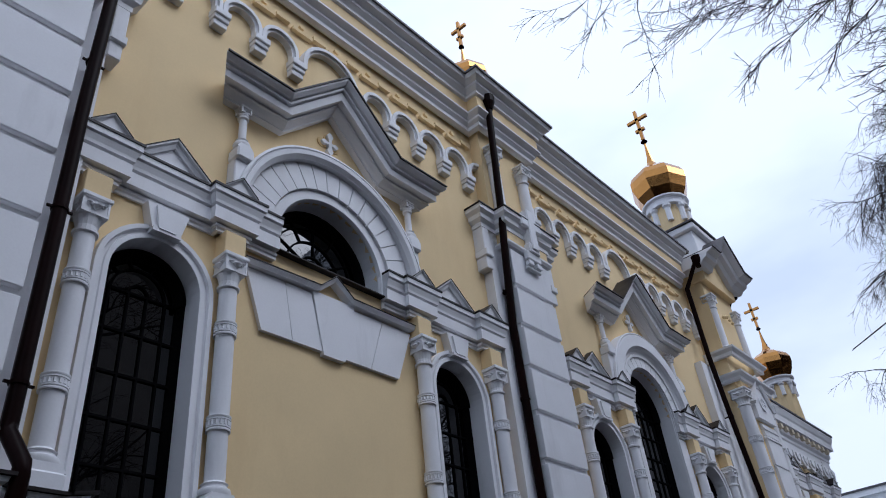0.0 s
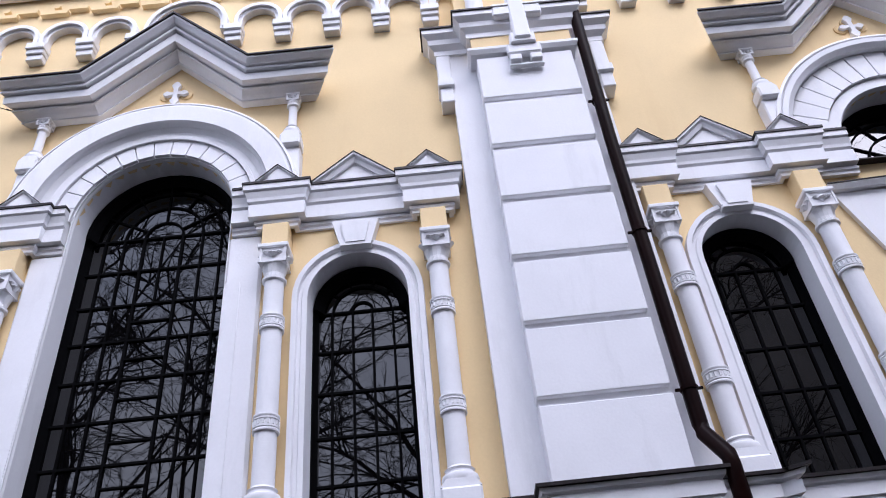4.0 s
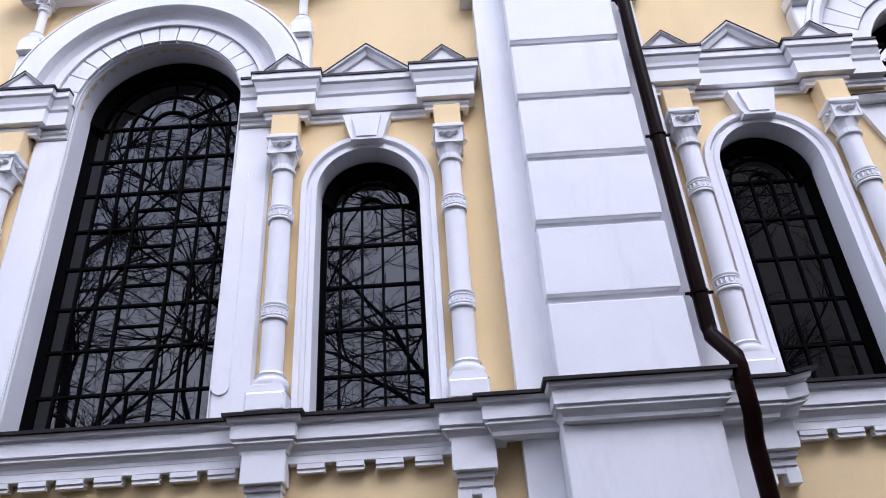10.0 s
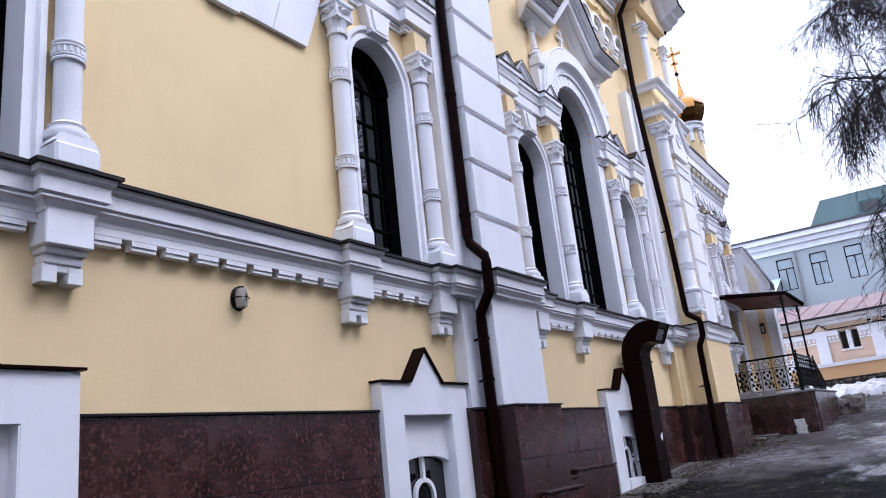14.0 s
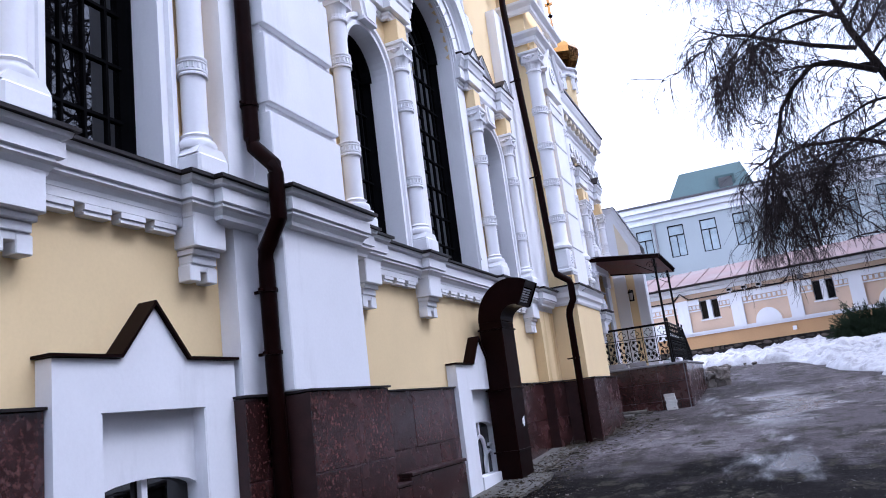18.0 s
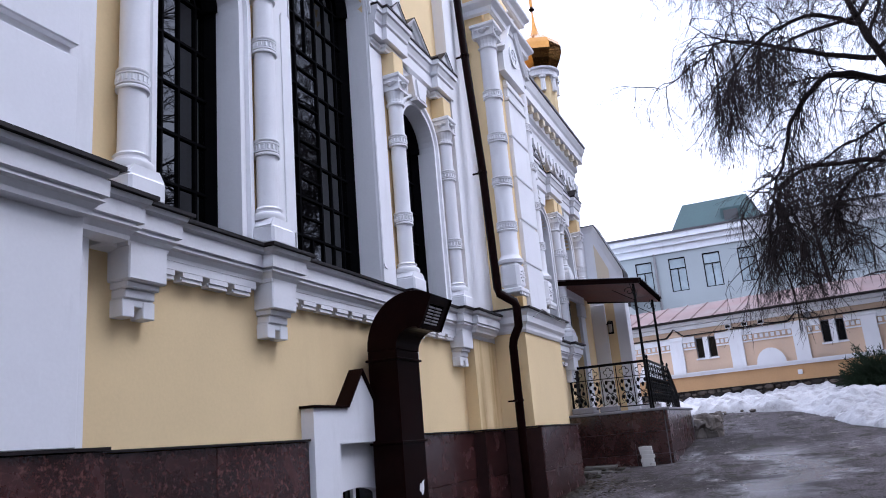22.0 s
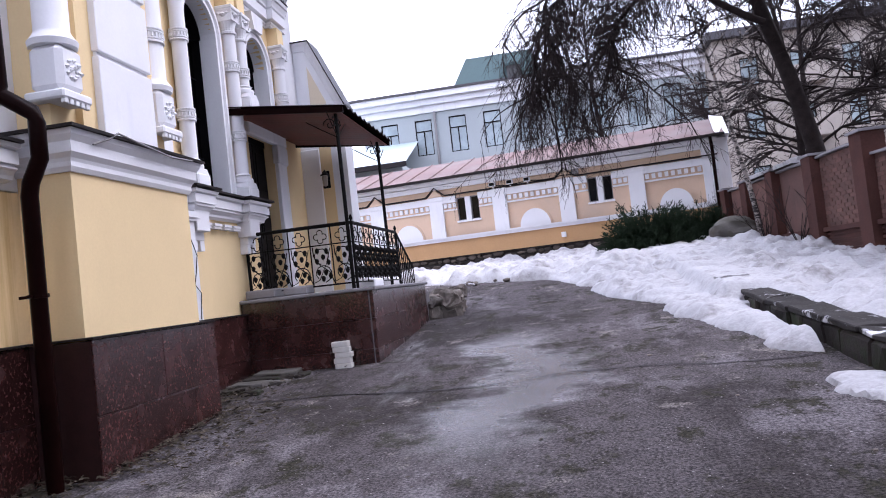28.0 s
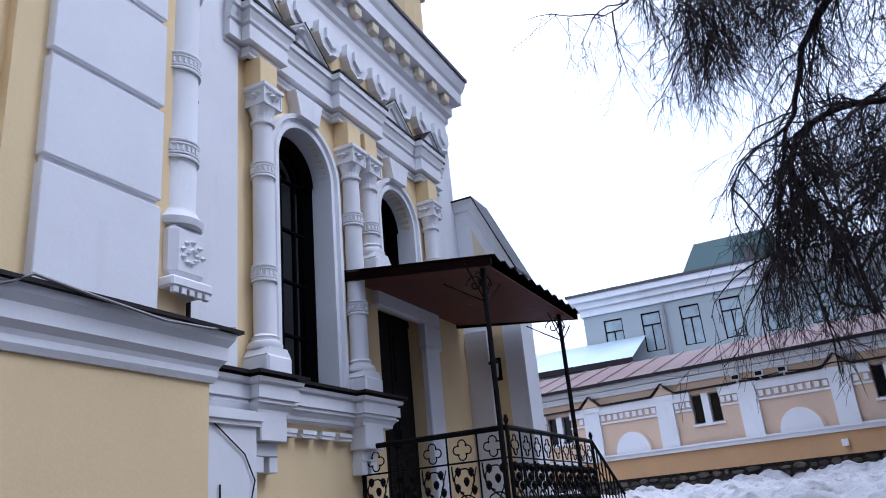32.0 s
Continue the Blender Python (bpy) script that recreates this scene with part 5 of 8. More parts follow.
def tower(c, half, full):
    t = thing("tower_pier", (TX, c, 2.2), "yellow and white corner pier with a grooved white panel", "pier", "tower piers", "structure")
    y0, y1 = c - half, c + half
    bm = bmesh.new()
    box(bm, W - 0.6, TX, y0, y1, ground_z(c) - 0.3, 3.56)
    part("lower_body", bm, yellow, t)
    bm = bmesh.new()
    box(bm, W - 0.6, TX - 0.17, y0 + 0.06, y1 - 0.06, 3.40, 12.2)
    box(bm, TX - 0.18, TX - 0.10, c - 0.58, c + 0.76, 3.80, 9.0)
    part("upper_body", bm, yellow, t)
    zs = [SILL, 4.74, 5.47, 6.20, 6.93, 7.66, 8.00]
    bm = bmesh.new()
    box(bm, TX - 0.12, TX - 0.065, c - 0.35, c + 0.51, SILL, 8.0)
    part("panel_core", bm, white, t)
    for a, b in zip(zs, zs[1:]):
        bm = bmesh.new()
        bbox(bm, TX - 0.11, TX - 0.03, c - 0.37, c + 0.53, a + 0.025, b - 0.025, 0.006)
        part("rusticated_course", bm, white, t)
    # gabled plaque with a round medallion
    bm = bmesh.new()
    prism(bm, [(c - 0.55, 8.08), (c + 0.55, 8.08), (c + 0.55, 8.42), (c, 9.15), (c - 0.55, 8.42)], TX - 0.11, TX + 0.02)
    part("gabled_plaque", bm, white, t)
    bm = bmesh.new()
    sweep(bm, [(c - 0.58, 8.42), (c, 9.17), (c + 0.58, 8.42)], [(0, TX - 0.1), (0, TX + 0.06), (0.07, TX + 0.10), (0.09, TX + 0.10), (0.09, TX - 0.1)], front)
    part("plaque_moulding", bm, white, t)
    bm = bmesh.new()
    for r0, r1 in ((0.14, 0.20),):
        sweep(bm, [(c + r0 * math.cos(a), 8.55 + r0 * math.sin(a)) for a in [-2 * math.pi * q / 20 for q in range(20)]], [(0, TX), (0, TX + 0.05), (r1 - r0, TX + 0.05), (r1 - r0, TX)], front, closed=True)
    box(bm, TX + 0.01, TX + 0.045, c - 0.11, c + 0.11, 8.53, 8.57)
    box(bm, TX + 0.012, TX + 0.047, c - 0.02, c + 0.02, 8.44, 8.66)
    part("medallion", bm, white, t, "round white medallion with a cross")
    for z in (7.62, 7.86):
        bm = bmesh.new()
        bbox(bm, TX - 0.1, TX - 0.005, c - 0.39, c + 0.55, z - 0.03, z + 0.03, 0.01)
        part("panel_band", bm, white, t)
    # course round the foot
    ln = [(W, y0), (TX, y0), (TX, y1), (W, y1)]
    bm = bmesh.new()
    cornice(bm, ln, loop([(0.02, 3.56), (0.04, 3.60), (0.04, 3.64), (0.05, 3.67), (0.085, 3.71), (0.085, 3.80), (0.12, 3.85), (0.13, 3.895)]))
    part("string_moulding", bm, white, t)
    bm = bmesh.new()
    cornice(bm, ln, [(-0.15, 3.915), (0.165, 3.897), (0.165, 3.922), (-0.15, 3.945)])
    part("flashing", bm, flashing, t, "dark metal flashing strip")
    # upper stage
    for z, s in ((8.95, 0.0), (9.62, 0.0)):
        bm = bmesh.new()
        cornice(bm, ln, loop([(0.0, z), (0.04, z + 0.02), (0.05, z + 0.10), (0.13, z + 0.17), (0.14, z + 0.22)]))
        part("stage_cornice", bm, white, t)
    bm = bmesh.new()
    box(bm, TX - 0.12, TX - 0.02, y0 + 0.02, y0 + 0.36, 8.76, 8.95)
    box(bm, TX - 0.12, TX - 0.02, y1 - 0.36, y1 - 0.02, 8.76, 8.95)
    part("impost_block", bm, yellow, t)
    # crossed relief in the upper panel
    bm = bmesh.new()
    for q in range(-2, 3):
        lathe(bm, [(0, -0.07), (0.05, 0), (0, 0.07)], (TX - 0.09, c + 0.15 * q, 11.1 - 0.05 * abs(q)), 6)
    part("relief_flowers", bm, yellow, t)
    # gable on top
    bm = bmesh.new()
    prism(bm, [(y0, 11.9), (y1, 11.9), (y1, 12.5), (c, 13.3), (y0, 12.5)], W - 0.6, TX)
    part("gable_wall", bm, yellow, t)
    bm = bmesh.new()
    gp = [(y0 - 0.35, 12.42), (y0 + 0.25, 12.42), (c, 13.25), (y1 - 0.25, 12.42), (y1 + 0.35, 12.42)]
    sweep(bm, gp, [(-0.25, W - 0.5), (-0.25, TX + 0.12), (-0.15, TX + 0.2), (-0.1, TX + 0.32), (0.0, TX + 0.36), (0.06, TX + 0.52), (0.10, TX + 0.54), (0.10, W - 0.5)], front)
    part("gable_cornice", bm, white, t)
    bm = bmesh.new()
    sweep(bm, gp, [(0.10, W - 0.6), (0.10, TX + 0.58), (0.125, TX + 0.58), (0.125, W - 0.6)], front)
    part("gable_flashing", bm, roofing, t)
    return t


TC, TH = 19.60, 0.98
tower(TC, TH, True)
tower(-8.6, 0.98, True)
bm = bmesh.new()
box(bm, W - 0.02, STRIP, TC + TH - 0.05, 21.66, 2.19, 3.53)
box(bm, W - 0.02, STRIP + 0.03, TC + TH - 0.05, 21.69, 3.40, 3.44)
box(bm, W - 0.02, STRIP + 0.05, TC + TH - 0.05, 21.71, 3.44, 3.515)
ob = part("corner_strip", bm, white)
tagged(ob, "flat white stucco strip beside the yellow corner pier", "pilaster", kind="structure")

# corner columns of the towers, with a scrolled foot
FOOT = 4.15


def tower_column():
    r = 0.145
    col = thing("tower_column", (0, 0, SILL), "tall white round column with ringed bands and a scrolled foot", "column", "tower columns", "structure")
    bm = bmesh.new()
    bbox(bm, -r - 0.03, r + 0.05, -r - 0.05, r + 0.05, FOOT + 0.02, FOOT + 0.10, 0.015)
    for q in range(5):
        y = -r + q * r / 2
        bbox(bm, r, r + 0.04, y - 0.025, y + 0.025, FOOT - 0.02, FOOT + 0.03, 0.005)
    part("foot_slab", bm, white, col)
    bm = bmesh.new()
    bbox(bm, -r, r + 0.02, -r - 0.02, r + 0.02, FOOT + 0.10, FOOT + 0.50, 0.05)
    for q in range(14):
        a = math.radians(40 * q)
        rr = 0.11 * (1 - q * 0.06)
        lathe(bm, [(0, -0.025), (0.028, 0), (0, 0.025)], (r + 0.02, rr * math.cos(a), FOOT + 0.28 + rr * math.sin(a)), 6)
    part("scroll_block", bm, white, col, "block carved with a scroll")
    bm = bmesh.new()
    lathe(bm, [(r + 0.05, FOOT + 0.50), (r + 0.06, FOOT + 0.55), (r + 0.02, FOOT + 0.60), (r, FOOT + 0.64), (r, 6.0), (r * 0.97, 8.40)], (0, 0, 0), 22)
    part("shaft", bm, white, col, smooth=True)
    for z in (5.25, 5.99, 6.74, 7.50):
        bm = bmesh.new()
        ringed(bm, z, r)
        beads(bm, z, r, 24)
        part("shaft_ring", bm, white, col)
    bm = bmesh.new()
    capital_mesh(bm, 8.32, 8.76, r * 0.97, 0.22)
    part("capital", bm, white, col, "carved capital")
    return col


tc = tower_column()
tc.matrix_basis = Matrix.Translation((TX - 0.15, 18.76, SILL))
copy_thing(tc, Matrix.Translation((TX - 0.17, 20.39, SILL)))
copy_thing(tc, Matrix.Translation((TX - 0.10, -8.6 + TH - 0.10, SILL)))
for y in (TC - TH + 0.2, TC + TH - 0.2, -8.6 + TH - 0.2):
    copy_thing(up0, Matrix.Translation((TX - 0.16, y, 9.84)))

# white strip with the pipe beside the tower
bm = bmesh.new()
box(bm, W - 0.02, STRIP, 17.72, 18.80, SILL - 0.4, 9.4)
ob = part("corner_strip", bm, white)
tagged(ob, "flat white corner strip beside the tower pier", "strip", kind="structure")
bm = bmesh.new()
box(bm, W - 0.02, STRIP, 17.72, 18.80, 0.7, 3.45)
ob = part("corner_strip_lower", bm, streaked)
tagged(ob, "flat yellow corner strip with faint rust streaks", "strip", kind="structure")
downpipe([(W + 0.7, 18.3, 12.4), (-6.05, 18.2, 11.6), (-6.04, 18.15, 9.6), (-5.96, 18.12, 7.8), (-5.87, 18.12, 6.1), (-5.82, 18.12, 4.18), (-5.80, 18.12, 4.10), (-5.61, 18.2, 3.96), (-5.585, 18.2, 3.88), (-5.585, 18.2, 3.60), (-5.68, 18.2, 3.42), (-5.70, 18.2, 3.32), (-5.70, 18.2, 1.06)], 0.064,
         "dark brown metal rain downpipe at the tower pier", [(-5.97, 18.12, 8.0), (-5.87, 18.12, 6.0), (-5.70, 18.2, 2.55)])



downpipe([(W + 0.6, 20.88, 12.4), (W + 0.30, 20.80, 11.8), (W + 0.27, 20.72, 9.3), (W + 0.27, 20.72, 1.2)], 0.062,
         "dark brown metal rain downpipe in the corner behind the tower pier", [(W + 0.27, 20.72, z) for z in (8.0, 6.0)])


# ---- end section beyond the tower ----
E0 = 20.65
EW = ((22.65, 0.46, SILL, 6.16, 0.46), (24.62, 0.42, 5.20, 6.20, 0.42))
bm = bmesh.new()
wall_slab(bm, W, W - 0.7, E0, 23.95, 0.8, 8.9, [EW[0]])
box(bm, W - 0.7, W, 23.95, 24.05, 0.8, 8.9)
box(bm, W - 0.7, W, 24.05, 24.20, 5.0, 8.9)
box(bm, W - 0.7, W, 25.04, END_Y, 5.20, 8.9)
n = 14
ps = [(24.62 - 0.42 * math.cos(math.pi * q / n), 6.20 + 0.42 * math.sin(math.pi * q / n)) for q in range(n + 1)]
for p, q in zip(ps, ps[1:]):
    prism(bm, [p, q, (q[0], 8.9), (p[0], 8.9)], W - 0.7, W)
box(bm, W - 0.7, W, 24.20, 25.08, 5.00, 5.20)
box(bm, W - 0.7, W, 25.08, END_Y, 0.8, 5.20)
bmesh.ops.remove_doubles(bm, verts=bm.verts, dist=1e-4)
ob = part("wall_porch", bm, yellow)
tagged(ob, "yellow church wall with the porch doorway", "wall", kind="structure")
window(number, EW[0][0], 0.46, SILL + 0.03, 6.16, 0.46, W - 0.30, (-0.5, 0.0, 0.5), 0.52, "tall dark arched church window with black iron bars")
window(number + 1, EW[1][0], 0.42, 5.20, 6.20, 0.42, W - 0.30, (-0.5, 0.0, 0.5), 0.42, "dark arched window above the porch")
for y, h, zb in ((22.65, 0.46, SILL), (24.62, 0.42, 5.2)):
    sur = thing("window_surround", (W, y, zb), "white moulded surround of an arched window", "surround", "window surrounds", "structure")
    bm = bmesh.new()
    zz = 6.16 if h > 0.45 else 6.20
    sweep(bm, [(y - h, zb)] + arc((y, zz), h, 180, 0, 20) + [(y + h, zb)], [(-0.004, W - 0.296), (0.0, W + 0.055), (0.05, W + 0.055), (0.06, W + 0.035), (0.09, W + 0.035), (0.10, W + 0.075), (0.15, W + 0.075), (0.16, W - 0.02), (0.005, W - 0.02), (0.005, W - 0.296)], front)
    part("architrave", bm, white, sur)
    bm = bmesh.new()
    prism(bm, [(y - 0.165, 6.72), (y + 0.165, 6.72), (y + 0.245, 7.0), (y - 0.245, 7.0)], W - 0.02, W + 0.13)
    part("keystone", bm, white, sur)
for y in (21.87, 23.43):
    copy_thing(col0, Matrix.Translation((-6.19, y, SILL)))
short0 = column("short_column", 5.24, 6.70, 0.099, (5.805,), "short white half column beside the window over the porch", 0.155)
short0.matrix_basis = Matrix.Translation((-6.19, 23.80, 5.24))
copy_thing(short0, Matrix.Translation((-6.19, 25.44, 5.24)))
bm = bmesh.new()
box(bm, W - 0.01, W + 0.035, 20.68, 21.60, 2.2, 8.7)
box(bm, W - 0.01, W + 0.035, 25.75, END_Y - 0.003, 5.2, 8.7)
ob = part("end_strip", bm, white)
tagged(ob, "flat white wall strips at the ends of the porch section", "strip", kind="structure")
ent = thing("entablature", (W, 23.6, 6.98), "white moulded cornice over the porch section windows", "cornice", "window cornices", "structure")
ln = [(W, 21.4)]
for a, b in ((21.87, 21.87), (23.43, 23.80), (25.44, 25.44)):
    ln += [(W, a - 0.19), (W + 0.10, a - 0.19), (W + 0.10, b + 0.19), (W, b + 0.19)]
ln += [(W, 26.0)]
bm = bmesh.new()
cornice(bm, ln, loop(ENT))
part("cornice_moulding", bm, white, ent)
bm = bmesh.new()
cornice(bm, ln, [(-0.02, 7.516), (0.180, 7.516), (0.180, 7.546), (-0.02, 7.56)])
part("flashing", bm, flashing, ent)
for q in (21.87, 23.43, 23.80, 25.44):
    bm = bmesh.new()
    bbox(bm, W - 0.02, W + 0.20, q - 0.135, q + 0.135, 6.705, 7.005, 0.008)
    part("impost_block", bm, yellow, ent)
pediment(22.6, 7.54, 0.47, 0.42, "window_pediment")
pediment(24.64, 7.54, 0.47, 0.42, "window_pediment")
for q in (21.8, 25.4):
    pediment(q, 7.54, 0.22, 0.24, "block_pediment", 0.13)
# carved frieze of hanging lobes
fz = thing("lobed_frieze", (W, 23.8, 7.75), "white carved frieze of hanging lobes under the end cornice", "frieze", kind="structure")
bm = bmesh.new()
box(bm, W - 0.02, W + 0.03, 21.0, END_Y, 8.10, 8.62)
part("frieze_band", bm, white, fz)
for q in range(9):
    y = 21.35 + q * 0.60
    bm = bmesh.new()
    prism(bm, [(y - 0.22, 8.22), (y + 0.22, 8.22), (y + 0.24, 8.05), (y + 0.16, 7.90), (y, 7.82), (y - 0.16, 7.90), (y - 0.24, 8.05)], W - 0.01, W + 0.11)
    prism(bm, [(y - 0.12, 8.15), (y + 0.12, 8.15), (y + 0.12, 8.02), (y, 7.92), (y - 0.12, 8.02)], W + 0.10, W + 0.15)
    lathe(bm, [(0, -0.06), (0.06, 0), (0, 0.06)], (W + 0.12, y, 7.80), 8)
    part("lobe", bm, white, fz)
# end cornice
ec = thing("end_cornice", (W, 23.8, 8.6), "yellow and white modillion cornice of the porch section", "cornice", kind="structure")
ln = [(W, 20.9), (W, END_Y), (W - 6, END_Y)]
bm = bmesh.new()
cornice(bm, ln, loop([(0.03, 8.46), (0.06, 8.50), (0.06, 8.58), (0.12, 8.64), (0.12, 8.84)]))
part("bed_moulding", bm, white, ec)
bm = bmesh.new()
cornice(bm, ln, loop([(0.10, 8.84), (0.25, 8.86), (0.25, 9.05), (0.28, 9.11), (0.32, 9.24), (0.32, 9.30)]))
part("corona", bm, white, ec)
for q in range(13):
    y = 21.1 + q * 0.43
    bm = bmesh.new()
    bbox(bm, W, W + 0.22, y - 0.08, y + 0.08, 8.70, 8.84, 0.01)
    part("modillion", bm, cream, ec)
bm = bmesh.new()
cornice(bm, ln, [(-0.2, 9.303), (0.35, 9.303), (0.35, 9.36), (-0.2, 9.48)])
part("gutter_edge", bm, roofing, ec)
bm = bmesh.new()
v = [bm.verts.new(p) for p in ((W + 0.31, 20.9, 9.37), (W + 0.31, END_Y + 0.31, 9.37), (W - 6, END_Y + 0.31, 9.37), (W - 6, 20.9, 9.37), (W - 3, 20.9, 10.6), (W - 3, 24.0, 10.6))]
bm.faces.new((v[0], v[1], v[5], v[4]))
bm.faces.new((v[1], v[2], v[5]))
bm.faces.new((v[2], v[3], v[4], v[5]))
bm.faces.new((v[3], v[0], v[4]))
ob = part("roof_end", bm, roofing)
tagged(ob, "dark sheet roof over the porch section", "roof", kind="structure")
bm = bmesh.new()
box(bm, W - 6, W - 0.65, END_Y - 0.6, END_Y, 0.8, 8.9)
ob = part("wall_end", bm, yellow)
tagged(ob, "yellow end wall of the porch section", "wall", kind="structure")
# string course of the end section
sc = thing("string_course", (W, 22.6, 3.36), "white moulded string course beside the porch", "cornice", kind="structure")
ln = [(W, 20.65), (W, 21.76), (W + 0.10, 21.76), (W + 0.10, 21.98), (W, 21.98), (W, 23.38), (W + 0.10, 23.38), (W + 0.10, 23.78), (W - 0.05, 23.78)]
bm = bmesh.new()
cornice(bm, ln, loop(STRING))
part("moulding", bm, white, sc)
bm = bmesh.new()
cornice(bm, ln, [(-0.3, 3.835), (0.235, 3.822), (0.235, 3.850), (-0.3, 3.862)])
part("flashing", bm, flashing, sc)
for y in (21.87, 23.50):
    b = thing("cornice_bracket", (W, y, 2.95), "white stepped bracket under the string course", "bracket", "cornice brackets", "structure")
    bm = bmesh.new()
    bbox(bm, W - 0.02, W + 0.20, y - 0.175, y + 0.175, 3.29, 3.56, 0.01)
    part("bracket_block", bm, white, b)
    bm = bmesh.new()
    bbox(bm, W - 0.02, W + 0.125, y - 0.135, y + 0.135, 3.18, 3.29, 0.006)
    for s in (-1, 1):
        bbox(bm, W - 0.02, W + 0.115, y + s * 0.092 - 0.055, y + s * 0.092 + 0.055, 3.05, 3.18, 0.006)
    part("bracket_foot", bm, white, b)
row = thing("dentil_row", (W, 22.6, 3.25), "row of white dentil blocks under the string course", "dentils", "dentil rows", "structure")
for q in range(4):
    share("dentil", dentil_me, row, (W - 0.005, 22.23 + 0.30 * q, 3.50))

# ---- porch doorway ----
dr = thing("door_1", (W - 0.19, 24.565, 2.385), "tall dark double door in a recessed porch doorway", "door", kind="structure")
for s in (-1, 1):
    bm = bmesh.new()
    y = 24.565 + s * 0.255
    bbox(bm, W - 0.22, W - 0.16, y - 0.25, y + 0.25, 2.385, 4.90, 0.01)
    leaf = part("door_leaf", bm, door_mat, dr)
    for z in (2.55, 3.35, 4.15):
        bm = bmesh.new()
        bbox(bm, W - 0.165, W - 0.145, y - 0.18, y + 0.18, z, z + 0.62, 0.012)
        part("door_panel", bm, door_mat, leaf)
    bm = bmesh.new()
    tube(bm, [(W - 0.16, y - s * 0.21, 3.40), (W - 0.11, y - s * 0.21, 3.42), (W - 0.11, y - s * 0.21, 3.58), (W - 0.16, y - s * 0.21, 3.60)], 0.012, 6)
    part("door_handle", bm, iron, leaf)
bm = bmesh.new()
box(bm, W - 0.24, W - 0.15, 24.055, 25.075, 4.902, 4.995)
part("door_head", bm, door_mat, dr)
bm = bmesh.new()
bbox(bm, W - 0.02, W + 0.07, 25.09, 25.47, 2.38, 4.95, 0.012)
bbox(bm, W - 0.02, W + 0.10, 25.06, 25.50, 4.62, 4.93, 0.02)
ob = part("door_pilaster", bm, white)
tagged(ob, "white pilaster beside the porch door", "pilaster", kind="structure")
bm = bmesh.new()
bbox(bm, W - 0.02, W + 0.09, 23.92, 25.52, 4.935, 5.20, 0.02)
bbox(bm, W - 0.02, W + 0.14, 23.88, 25.56, 5.12, 5.22, 0.015)
ob = part("door_lintel", bm, white)
tagged(ob, "white lintel moulding above the porch door", "lintel", kind="structure")

# ---- porch platform ----
PX, PY0, PY1, PZ = -4.37, 23.17, 27.2, 2.375
pp = thing("porch_platform", (-5.4, 25.3, 1.3), "raised porch platform clad in dark red granite with a grey slab top", "porch", kind="structure")
bm = bmesh.new()
box(bm, W - 0.05, PX - 0.03, PY0 + 0.03, PY1, 0.9, PZ - 0.05)
part("core", bm, slab_grey, pp)
for q in range(3):
    a, b = W + q * 0.62, min(PX, W + (q + 1) * 0.62)
    for z0, z1 in ((1.0, 1.52), (1.52, 1.94), (1.94, PZ - 0.05)):
        bm = bmesh.new()
        bbox(bm, a + 0.003, b - 0.003, PY0, PY0 + 0.05, z0 + 0.003, z1 - 0.003, 0.004)
        part("granite_slab", bm, granite, pp)
for q in range(4):
    a, b = PY0 + q * 1.01, PY0 + (q + 1) * 1.01
    for z0, z1 in ((1.0, 1.52), (1.52, 1.94), (1.94, PZ - 0.05)):
        bm = bmesh.new()
        bbox(bm, PX - 0.05, PX, a + 0.003, b - 0.003, z0 + 0.003, z1 - 0.003, 0.004)
        part("granite_slab", bm, granite, pp)
bm = bmesh.new()
bbox(bm, W, PX + 0.05, PY0 - 0.05, PY1 + 0.02, PZ - 0.05, PZ, 0.01)
part("top_slab", bm, slab_grey, pp)
for q in range(4):
    bm = bmesh.new()
    bbox(bm, W - 0.2, PX, PY1 + 0.02 + 0.30 * q, PY1 + 0.32 + 0.30 * q, 1.4, PZ - 0.17 * (q + 1), 0.01)
    part("step", bm, slab_grey, pp)
bm = bmesh.new()
bbox(bm, W + 0.05, W + 0.5, 23.24, 23.77, PZ, PZ + 0.13, 0.02)
ob = part("stone_block", bm, slab_grey)
tagged(ob, "low dark stone block on the porch edge", "block", "porch blocks")
bm = bmesh.new()
bbox(bm, W + 0.62, W + 0.98, 23.24, 23.57, PZ, PZ + 0.12, 0.02)
ob = part("stone_block", bm, slab_grey)
tagged(ob, "low dark stone block on the porch edge", "block", "porch blocks")
bm = bmesh.new()
bbox(bm, -5.05, -4.62, 24.4, 24.95, PZ, PZ + 0.13, 0.02)
ob = part("white_box", bm, white)
tagged(ob, "white painted box standing on the porch", "box")

# ---- wrought iron railing ----
bm = bmesh.new()
lathe(bm, [(0, -0.045), (0.024, -0.02), (0.034, 0.015), (0.02, 0.04), (0, 0.05)], (0, 0, 0), 6)
leaf_me = mesh_of(bm, iron)


